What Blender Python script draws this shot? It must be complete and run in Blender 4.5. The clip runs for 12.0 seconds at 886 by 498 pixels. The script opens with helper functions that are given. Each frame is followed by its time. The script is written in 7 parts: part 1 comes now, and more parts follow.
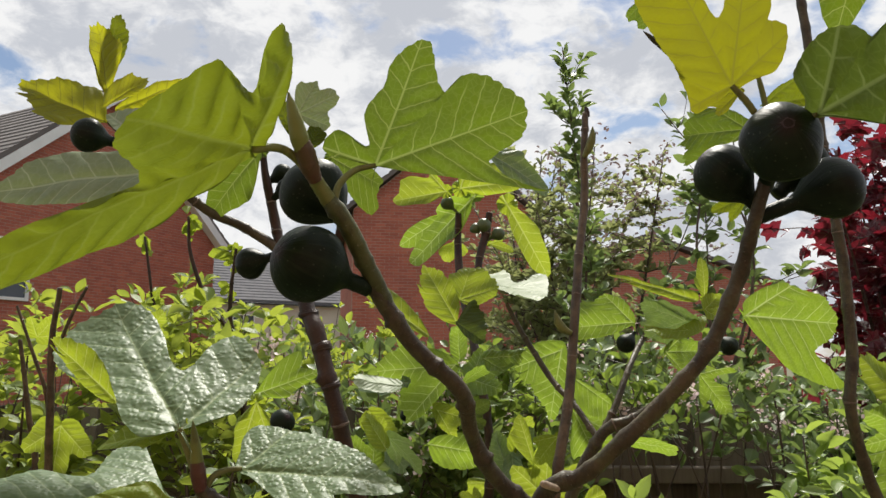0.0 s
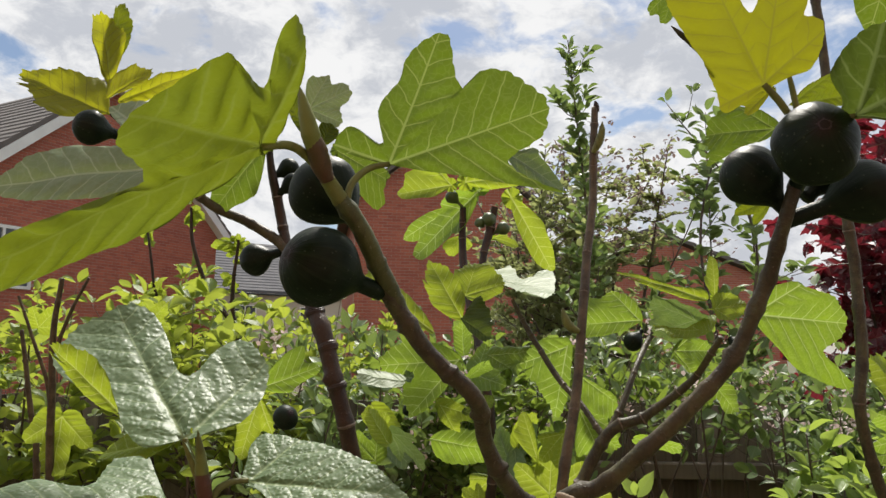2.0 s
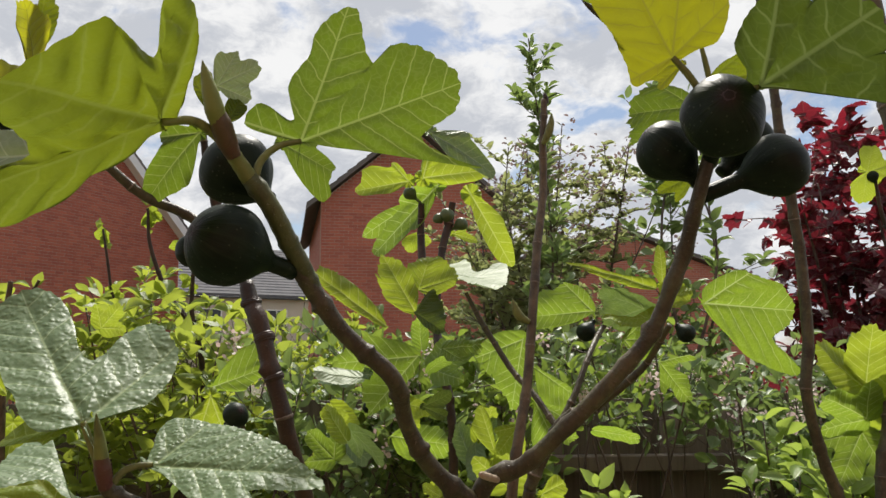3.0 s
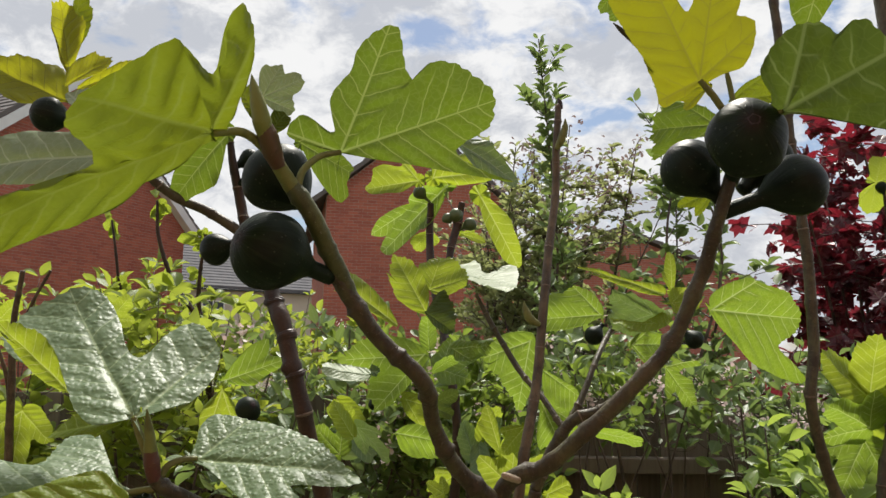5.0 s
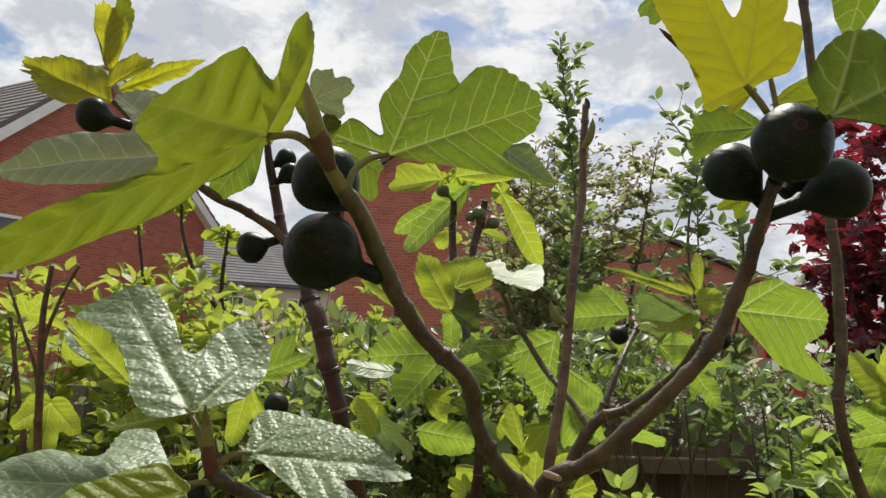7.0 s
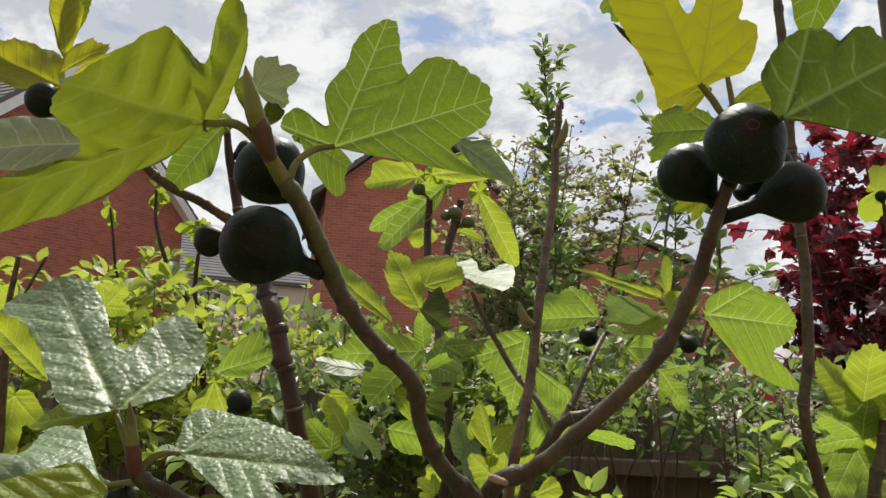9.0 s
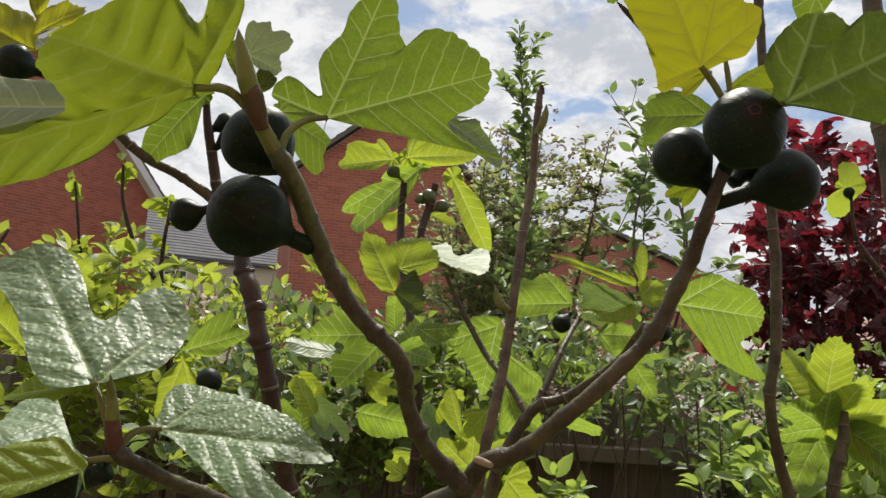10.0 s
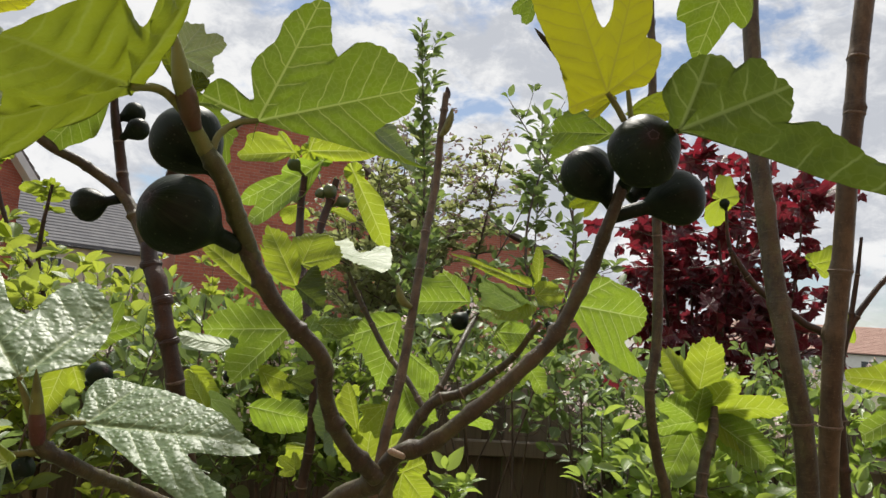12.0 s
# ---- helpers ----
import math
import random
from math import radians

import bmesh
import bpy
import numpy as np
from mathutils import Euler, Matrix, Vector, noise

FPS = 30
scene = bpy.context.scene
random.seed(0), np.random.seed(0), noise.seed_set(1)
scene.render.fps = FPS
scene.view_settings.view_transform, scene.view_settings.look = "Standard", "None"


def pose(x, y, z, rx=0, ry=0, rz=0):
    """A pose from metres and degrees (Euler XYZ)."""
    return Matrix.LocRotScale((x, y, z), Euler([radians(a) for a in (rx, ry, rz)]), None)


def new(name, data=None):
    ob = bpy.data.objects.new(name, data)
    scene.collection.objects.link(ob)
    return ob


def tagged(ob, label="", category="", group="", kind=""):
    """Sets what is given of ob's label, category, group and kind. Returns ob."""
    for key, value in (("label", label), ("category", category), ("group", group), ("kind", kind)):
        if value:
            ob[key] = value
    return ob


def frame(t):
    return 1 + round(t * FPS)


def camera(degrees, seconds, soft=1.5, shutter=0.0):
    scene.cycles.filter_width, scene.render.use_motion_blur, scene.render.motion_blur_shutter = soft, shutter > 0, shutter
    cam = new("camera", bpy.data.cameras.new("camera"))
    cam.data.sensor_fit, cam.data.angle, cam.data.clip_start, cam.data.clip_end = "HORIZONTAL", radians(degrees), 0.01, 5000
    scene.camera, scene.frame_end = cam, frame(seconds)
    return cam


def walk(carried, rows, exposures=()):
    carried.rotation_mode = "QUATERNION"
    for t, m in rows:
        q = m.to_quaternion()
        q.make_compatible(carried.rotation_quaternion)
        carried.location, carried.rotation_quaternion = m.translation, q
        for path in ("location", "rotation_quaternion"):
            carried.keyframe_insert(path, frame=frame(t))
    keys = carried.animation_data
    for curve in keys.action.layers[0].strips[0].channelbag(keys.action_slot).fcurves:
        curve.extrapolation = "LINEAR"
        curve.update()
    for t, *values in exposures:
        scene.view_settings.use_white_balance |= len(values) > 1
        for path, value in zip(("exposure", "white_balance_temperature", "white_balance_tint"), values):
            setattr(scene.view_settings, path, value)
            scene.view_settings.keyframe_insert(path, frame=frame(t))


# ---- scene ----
cam = camera(61.4, 12.0)
EYE, TILT, LEAN = 1.6, 8.5, 0.0
# seconds, metres right, ahead and up of the first stand, degrees of yaw, pitch and roll
PATH = [
    (0.0, 0.0003, -0.0000, 0.0003, 0.00, 0.00, -0.00),
    (0.5, 0.0053, 0.0099, -0.0011, -0.64, -0.86, 0.29),
    (1.0, 0.0154, 0.0083, -0.0014, -0.76, -1.08, 0.69),
    (1.5, -0.0048, 0.0153, -0.0044, 0.05, -1.05, 0.64),
    (2.0, -0.0065, 0.0152, 0.0053, 0.15, -0.59, -0.55),
    (2.5, 0.0055, 0.0168, -0.0001, -1.11, -0.20, -0.54),
    (3.0, 0.0189, 0.0188, -0.0054, -2.36, -0.60, 0.26),
    (3.2, 0.0195, 0.0125, -0.0016, -2.58, -0.66, 0.14),
    (4.8, 0.0089, 0.0053, -0.0013, -2.29, -0.64, -0.73),
    (5.0, 0.0044, 0.0040, 0.0004, -2.07, -0.78, -1.08),
    (5.5, -0.0079, -0.0007, 0.0037, -1.55, -0.75, -1.75),
    (6.0, -0.0155, -0.0008, -0.0015, -1.42, -0.96, -2.17),
    (6.5, -0.0150, 0.0005, -0.0058, -0.88, -1.30, -1.94),
    (7.0, -0.0099, -0.0025, 0.0021, -0.69, -1.01, -1.46),
    (7.2, -0.0047, -0.0017, 0.0046, -0.78, -0.75, -0.96),
    (8.8, -0.0057, 0.0028, -0.0009, -1.71, -0.90, -2.24),
    (9.0, 0.0077, 0.0081, 0.0013, -2.15, -1.03, -2.66),
    (9.5, 0.0061, 0.0083, 0.0024, -3.20, -1.38, -3.13),
    (10.0, -0.0032, 0.0163, -0.0032, -4.49, -2.02, -4.31),
    (10.5, -0.0043, 0.0184, -0.0057, -6.39, -2.31, -4.90),
    (11.0, 0.0073, 0.0107, -0.0029, -8.01, -2.31, -4.71),
    (11.5, -0.0014, 0.0064, -0.0040, -9.34, -2.15, -5.26),
    (12.0, -0.0200, -0.0027, 0.0003, -12.55, -1.63, -6.26),
]
walk(cam, [(t, pose(0, 0, EYE, TILT, LEAN, 0) @ pose(x, y, z, 90 + pitch, roll, yaw)) for t, x, y, z, yaw, pitch, roll in PATH])

# ---- world, sun ----
SUN_UP, SUN_TURN = 58.0, 8.0          # degrees above the horizon, degrees to the right of straight ahead


def nodes_of(mat):
    mat.use_nodes = True
    nt = mat.node_tree
    nt.nodes.clear()
    return nt


class Tree:
    """Short hand for shader nodes."""

    def __init__(self, nt):
        self.nt = nt

    def add(self, kind, **sets):
        n = self.nt.nodes.new(kind)
        for k, v in sets.items():
            if k in n.inputs:
                self.put(n.inputs[k], v)
        return n

    def put(self, socket, v):
        if isinstance(v, bpy.types.NodeSocket):
            self.nt.links.new(v, socket)
        else:
            socket.default_value = v

    def math(self, op, a, b=0.0, c=0.0):
        n = self.nt.nodes.new("ShaderNodeMath")
        n.operation = op
        for i, v in enumerate((a, b, c)):
            self.put(n.inputs[i], v)
        return n.outputs[0]

    def vec(self, op, a, b=(0, 0, 0)):
        n = self.nt.nodes.new("ShaderNodeVectorMath")
        n.operation = op
        self.put(n.inputs[0], a)
        self.put(n.inputs[1], b)
        return n.outputs[0]

    def step(self, v, lo, hi, a=0.0, b=1.0):
        n = self.nt.nodes.new("ShaderNodeMapRange")
        n.interpolation_type = "SMOOTHSTEP"
        for k, x in (("Value", v), ("From Min", lo), ("From Max", hi), ("To Min", a), ("To Max", b)):
            self.put(n.inputs[k], x)
        return n.outputs[0]

    def mix(self, f, a, b):
        n = self.nt.nodes.new("ShaderNodeMix")
        n.data_type = "RGBA"
        self.put(n.inputs[0], f)
        self.put(n.inputs[6], a)
        self.put(n.inputs[7], b)
        return n.outputs[2]

    def noise(self, vector, scale, detail=3.0, rough=0.55, out=0):
        n = self.add("ShaderNodeTexNoise", Scale=scale, Detail=detail, Roughness=rough)
        self.put(n.inputs["Vector"], vector)
        return n.outputs[out]

    def voronoi(self, vector, scale, edge=True):
        n = self.add("ShaderNodeTexVoronoi")
        if edge:
            n.feature = "DISTANCE_TO_EDGE"
        self.put(n.inputs["Scale"], scale)
        self.put(n.inputs["Vector"], vector)
        return n.outputs["Distance"]

    def bump(self, height, strength, distance):
        n = self.add("ShaderNodeBump", Strength=strength, Distance=distance)
        self.put(n.inputs["Height"], height)
        return n.outputs[0]

    def finish(self, shader):
        o = self.nt.nodes.new("ShaderNodeOutputMaterial")
        self.nt.links.new(shader, o.inputs[0])


def rgb(r, g, b):
    return (r, g, b, 1.0)


def make_world():
    w = bpy.data.worlds.new("sky")
    scene.world = w
    w.use_nodes = True
    nt = w.node_tree
    nt.nodes.clear()
    T = Tree(nt)
    co = T.add("ShaderNodeTexCoord").outputs["Generated"]
    sky = nt.nodes.new("ShaderNodeTexSky")
    sky.sky_type, sky.sun_disc = "NISHITA", False
    sky.sun_elevation, sky.sun_rotation = radians(SUN_UP), radians(SUN_TURN)
    sep = T.add("ShaderNodeSeparateXYZ")
    T.put(sep.inputs[0], co)
    com = T.add("ShaderNodeCombineXYZ")
    T.put(com.inputs[0], sep.outputs[0])
    T.put(com.inputs[1], sep.outputs[1])
    T.put(com.inputs[2], T.math("MULTIPLY", sep.outputs[2], 1.7))
    bend = T.vec("ADD", com.outputs[0], T.vec("MULTIPLY", T.noise(com.outputs[0], 6.0, 3.0, 0.6, 1), (0.09, 0.09, 0.09)))
    bank = T.noise(com.outputs[0], 2.9, 2.0, 0.5)
    puff = T.noise(bend, 10.0, 9.0, 0.60)
    fleck = T.voronoi(bend, 15.0, False)
    cover = T.math("ADD", T.math("MULTIPLY", bank, 0.66), T.math("SUBTRACT", T.math("MULTIPLY", puff, 0.62), T.math("MULTIPLY", fleck, 0.12)))
    cloud = T.step(cover, 0.415, 0.545)
    grey = T.noise(bend, 8.0, 8.0, 0.64)
    tone = T.mix(T.step(grey, 0.40, 0.60), rgb(0.62, 0.645, 0.70), rgb(1.0, 1.0, 1.0))
    b1 = T.add("ShaderNodeBackground", Strength=0.075)
    nt.links.new(sky.outputs[0], b1.inputs[0])
    b2 = T.add("ShaderNodeBackground", Strength=0.685)
    nt.links.new(tone, b2.inputs[0])
    m = nt.nodes.new("ShaderNodeMixShader")
    T.put(m.inputs[0], cloud)
    nt.links.new(b1.outputs[0], m.inputs[1])
    nt.links.new(b2.outputs[0], m.inputs[2])
    o = nt.nodes.new("ShaderNodeOutputWorld")
    nt.links.new(m.outputs[0], o.inputs[0])


make_world()
lamp = bpy.data.lights.new("sun", "SUN")
lamp.energy, lamp.angle, lamp.color = 5.0, radians(10.0), (1.0, 0.95, 0.86)
sun = new("sun", lamp)
ahead = Vector((math.sin(radians(SUN_TURN)) * math.cos(radians(SUN_UP)), math.cos(radians(SUN_TURN)) * math.cos(radians(SUN_UP)), math.sin(radians(SUN_UP))))
sun.matrix_world = Matrix.Translation((0, 0, 12)) @ ahead.to_track_quat("Z", "Y").to_matrix().to_4x4()
scene.view_settings.exposure = 0.42


# ---- materials ----
def leaf_material(name, base, base2, vein, glow, through_part, rough, relief, spacing=0.13, down=0.0, gloss=0.38, quilt=0.0):
    """Leaf with a midrib and side veins, drawn along each lobe (u along, v across)."""
    mat = bpy.data.materials.new(name)
    T = Tree(nodes_of(mat))
    uv = T.add("ShaderNodeTexCoord").outputs["UV"]
    sep = T.add("ShaderNodeSeparateXYZ")
    T.put(sep.inputs[0], uv)
    a, b = sep.outputs[0], T.math("ABSOLUTE", sep.outputs[1])
    rnd = T.add("ShaderNodeObjectInfo").outputs["Random"]
    wide = T.math("MULTIPLY_ADD", a, -0.008, 0.0125)
    main = T.math("SUBTRACT", 1.0, T.step(T.math("DIVIDE", b, wide), 0.35, 1.0))
    wob = T.math("MULTIPLY", T.noise(uv, 9.0, 2.0), 0.05)
    p = T.math("DIVIDE", T.math("ADD", T.math("SUBTRACT", a, T.math("MULTIPLY", b, 0.75)), wob), spacing)
    fr = T.math("SUBTRACT", 0.5, T.math("ABSOLUTE", T.math("SUBTRACT", T.math("FRACT", p), 0.5)))
    side = T.math("SUBTRACT", 1.0, T.step(fr, 0.015, 0.06))
    side = T.math("MULTIPLY", side, T.step(T.math("DIVIDE", b, T.math("ADD", a, 0.04)), 0.42, 0.75, 1.0, 0.0))
    meet = T.nt.nodes.new("ShaderNodeUVMap")
    meet.uv_map = "meet"
    part = T.add("ShaderNodeSeparateXYZ")
    T.put(part.inputs[0], meet.outputs[0])
    side = T.math("MULTIPLY", side, T.step(part.outputs[0], 0.02, 0.30))
    net = T.voronoi(T.vec("ADD", uv, T.vec("MULTIPLY", T.noise(uv, 14.0, 2.0, 0.5, 1), (0.035, 0.035, 0.0))), 24.0)
    fine = T.math("SUBTRACT", 1.0, T.step(net, 0.0, 0.10))
    veins = T.math("MAXIMUM", main, T.math("MAXIMUM", T.math("MULTIPLY", side, 0.9), T.math("MULTIPLY", fine, 0.20)))
    blotch = T.noise(uv, 3.2, 4.0, 0.6)
    mixf = T.math("ADD", T.math("MULTIPLY", T.step(blotch, 0.3, 0.7), 0.6), T.math("MULTIPLY", rnd, 0.4))
    col = T.mix(mixf, base, base2)
    spots = T.step(T.noise(uv, 26.0, 2.0), 0.72, 0.8)
    col = T.mix(T.math("MULTIPLY", spots, 0.35), col, rgb(0.16, 0.12, 0.05))
    col = T.mix(T.math("MULTIPLY", veins, 0.72), col, vein)
    glowing = T.mix(T.math("MULTIPLY", veins, 0.75), T.mix(mixf, glow, T.mix(0.5, glow, base2)), vein)
    pucker = T.math("MULTIPLY", T.math("SINE", T.math("MULTIPLY", fr, 3.1416)), T.step(b, 0.0, 0.06))
    dome = T.add("ShaderNodeTexVoronoi")
    dome.feature = "SMOOTH_F1"
    T.put(dome.inputs["Vector"], T.vec("ADD", uv, T.vec("MULTIPLY", T.noise(uv, 14.0, 2.0, 0.5, 1), (0.035, 0.035, 0.0))))
    T.put(dome.inputs["Scale"], 32.0)
    T.put(dome.inputs["Smoothness"], 0.4)
    cell = T.step(dome.outputs["Distance"], 0.0, 0.75, 1.0, 0.0)
    height = T.math("ADD", T.math("ADD", T.math("MULTIPLY", pucker, 1.0 - 0.55 * quilt), T.math("MULTIPLY", cell, 0.28 + 0.9 * quilt)), T.math("MULTIPLY", T.noise(uv, 22.0, 2.0), 0.5))
    bump = T.bump(height, relief, 0.0016)
    pr = T.add("ShaderNodeBsdfPrincipled", Roughness=rough)
    T.put(pr.inputs["Base Color"], col)
    T.put(pr.inputs["Normal"], bump)
    T.put(pr.inputs["Specular IOR Level"], gloss)
    T.put(pr.inputs["Sheen Weight"], down)
    T.put(pr.inputs["Sheen Roughness"], 0.4)
    tr = T.add("ShaderNodeBsdfTranslucent")
    T.put(tr.inputs[0], glowing)
    T.put(tr.inputs[1], T.bump(height, relief * 0.3, 0.0010))
    m = T.add("ShaderNodeMixShader")
    T.put(m.inputs[0], through_part)
    T.nt.links.new(pr.outputs[0], m.inputs[1])
    T.nt.links.new(tr.outputs[0], m.inputs[2])
    T.finish(m.outputs[0])
    return mat


def small_leaf_material(name, a, b, glow, part=0.4, rough=0.5, gloss=0.5):
    """Small leaves with a pale midrib and a few side veins; u across, v along."""
    mat = bpy.data.materials.new(name)
    T = Tree(nodes_of(mat))
    rnd = T.add("ShaderNodeNewGeometry").outputs["Random Per Island"]
    tc = T.add("ShaderNodeTexCoord")
    pos = tc.outputs["Object"]
    sep = T.add("ShaderNodeSeparateXYZ")
    T.put(sep.inputs[0], tc.outputs["UV"])
    across = T.math("ABSOLUTE", sep.outputs[0])
    fr = T.math("FRACT", T.math("MULTIPLY", T.math("SUBTRACT", sep.outputs[1], T.math("MULTIPLY", across, 0.8)), 6.5))
    rib = T.math("SUBTRACT", 1.0, T.step(across, 0.012, 0.035))
    ladder = T.math("SUBTRACT", 1.0, T.step(T.math("ABSOLUTE", T.math("SUBTRACT", fr, 0.5)), 0.03, 0.13))
    vein = T.math("MAXIMUM", rib, T.math("MULTIPLY", ladder, 0.4))
    mixf = T.math("ADD", T.math("MULTIPLY", rnd, 0.7), T.math("MULTIPLY", T.noise(pos, 2.5), 0.3))
    col = T.mix(mixf, a, b)
    col = T.mix(T.math("MULTIPLY", vein, 0.35), col, T.mix(0.55, b, rgb(0.45, 0.5, 0.25)))
    pr = T.add("ShaderNodeBsdfPrincipled", Roughness=rough)
    T.put(pr.inputs["Base Color"], col)
    T.put(pr.inputs["Specular IOR Level"], gloss)
    height = T.math("ADD", T.math("MULTIPLY", T.noise(pos, 90.0, 2.0), 0.6), T.math("MULTIPLY", vein, -0.8))
    T.put(pr.inputs["Normal"], T.bump(height, 0.4, 0.004))
    tr = T.add("ShaderNodeBsdfTranslucent")
    T.put(tr.inputs[0], T.mix(T.math("MULTIPLY", vein, 0.3), T.mix(rnd, glow, T.mix(0.5, glow, b)), b))
    m = T.add("ShaderNodeMixShader")
    T.put(m.inputs[0], part)
    T.nt.links.new(pr.outputs[0], m.inputs[1])
    T.nt.links.new(tr.outputs[0], m.inputs[2])
    T.finish(m.outputs[0])
    return mat


def bark_material(name, a, b, pale, scale=1.0, rough=0.58, relief=0.5, moss=0.0):
    mat = bpy.data.materials.new(name)
    T = Tree(nodes_of(mat))
    tc = T.add("ShaderNodeTexCoord")
    pos, uv = tc.outputs["Object"], tc.outputs["UV"]
    big = T.noise(pos, 28.0 * scale, 4.0, 0.6)
    grain = T.noise(pos, 260.0 * scale, 4.0, 0.65)
    col = T.mix(T.step(big, 0.35, 0.68), a, b)
    wrinkle = T.noise(T.vec("MULTIPLY", uv, (4.0, 420.0 * scale, 1.0)), 1.0, 3.0, 0.6)
    col = T.mix(T.math("MULTIPLY", T.step(wrinkle, 0.55, 0.75), 0.16), col, pale)
    spots = T.step(T.noise(pos, 520.0 * scale, 1.0), 0.70, 0.76)
    col = T.mix(T.math("MULTIPLY", spots, 0.3), col, pale)
    col = T.mix(T.math("MULTIPLY", T.step(grain, 0.5, 0.8), 0.12), col, pale)
    green = T.step(T.noise(pos, 75.0 * scale, 4.0, 0.6), 0.47, 0.66)
    col = T.mix(T.math("MULTIPLY", green, moss), col, rgb(0.088, 0.092, 0.034))
    crack = T.step(T.noise(T.vec("MULTIPLY", pos, (1.0, 1.0, 0.35)), 150.0 * scale, 4.0, 0.6), 0.36, 0.5)
    col = T.mix(crack, T.mix(0.35, col, rgb(0.012, 0.008, 0.006)), col)
    pr = T.add("ShaderNodeBsdfPrincipled")
    T.put(pr.inputs["Base Color"], col)
    T.put(pr.inputs["Specular IOR Level"], 0.34)
    T.put(pr.inputs["Roughness"], T.step(grain, 0.3, 0.7, rough - 0.12, rough + 0.1))
    h = T.math("ADD", T.math("MULTIPLY", grain, 0.6), T.math("ADD", big, T.math("ADD", T.math("MULTIPLY", wrinkle, 0.35), T.math("MULTIPLY", spots, 0.5))))
    T.put(pr.inputs["Normal"], T.bump(h, relief, 0.0020 / scale))
    T.finish(pr.outputs[0])
    return mat


def fig_material():
    mat = bpy.data.materials.new("fig_skin_shaded")
    T = Tree(nodes_of(mat))
    tc = T.add("ShaderNodeTexCoord")
    pos, uv = tc.outputs["Object"], tc.outputs["UV"]
    sep = T.add("ShaderNodeSeparateXYZ")
    T.put(sep.inputs[0], uv)
    ribs = T.noise(T.vec("MULTIPLY", uv, (26.0, 1.6, 1.0)), 1.0, 3.0)
    soft = T.noise(pos, 55.0, 4.0, 0.6)
    # near-black greens: shade on the figs' near side is put into the colour
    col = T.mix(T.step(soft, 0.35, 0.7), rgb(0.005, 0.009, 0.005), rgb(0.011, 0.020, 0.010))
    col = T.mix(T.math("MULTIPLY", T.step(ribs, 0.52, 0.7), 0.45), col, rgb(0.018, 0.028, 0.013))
    speck = T.math("SUBTRACT", 1.0, T.step(T.voronoi(pos, 330.0, False), 0.12, 0.2))
    col = T.mix(T.math("MULTIPLY", speck, 0.25), col, rgb(0.08, 0.10, 0.06))
    col = T.mix(T.math("MULTIPLY", T.step(sep.outputs[1], 0.86, 0.98), 0.5), col, rgb(0.035, 0.014, 0.016))
    pr = T.add("ShaderNodeBsdfPrincipled")
    T.put(pr.inputs["Base Color"], col)
    T.put(pr.inputs["Roughness"], T.step(soft, 0.3, 0.7, 0.36, 0.5))
    T.put(pr.inputs["Specular IOR Level"], 0.13)
    T.put(pr.inputs["Normal"], T.bump(T.math("ADD", T.math("MULTIPLY", ribs, 1.0), T.math("MULTIPLY", speck, 0.2)), 0.35, 0.0012))
    T.finish(pr.outputs[0])
    return mat


def plain(name, a, b, scale, rough, relief=0.3, depth=0.004, coords="Object"):
    mat = bpy.data.materials.new(name)
    T = Tree(nodes_of(mat))
    pos = T.add("ShaderNodeTexCoord").outputs[coords]
    rnd = T.add("ShaderNodeObjectInfo").outputs["Random"]
    n1, n2 = T.noise(pos, scale, 5.0, 0.6), T.noise(pos, scale * 9.0, 3.0, 0.6)
    f = T.math("ADD", T.math("MULTIPLY", T.step(n1, 0.3, 0.7), 0.55), T.math("ADD", T.math("MULTIPLY", n2, 0.2), T.math("MULTIPLY", rnd, 0.25)))
    pr = T.add("ShaderNodeBsdfPrincipled", Roughness=rough)
    T.put(pr.inputs["Base Color"], T.mix(f, a, b))
    T.put(pr.inputs["Normal"], T.bump(T.math("ADD", n1, n2), relief, depth))
    T.finish(pr.outputs[0])
    return mat


def wood_material():
    mat = bpy.data.materials.new("fence_wood")
    T = Tree(nodes_of(mat))
    pos = T.add("ShaderNodeTexCoord").outputs["Object"]
    rnd = T.add("ShaderNodeObjectInfo").outputs["Random"]
    grain = T.noise(T.vec("MULTIPLY", pos, (60.0, 60.0, 2.5)), 1.0, 5.0, 0.65)
    wear = T.noise(pos, 2.2, 4.0, 0.6)
    f = T.math("ADD", T.math("MULTIPLY", grain, 0.5), T.math("ADD", T.math("MULTIPLY", wear, 0.3), T.math("MULTIPLY", rnd, 0.35)))
    pr = T.add("ShaderNodeBsdfPrincipled", Roughness=0.85)
    T.put(pr.inputs["Base Color"], T.mix(T.step(f, 0.3, 0.85), rgb(0.070, 0.054, 0.040), rgb(0.20, 0.16, 0.125)))
    T.put(pr.inputs["Normal"], T.bump(grain, 0.5, 0.004))
    T.finish(pr.outputs[0])
    return mat


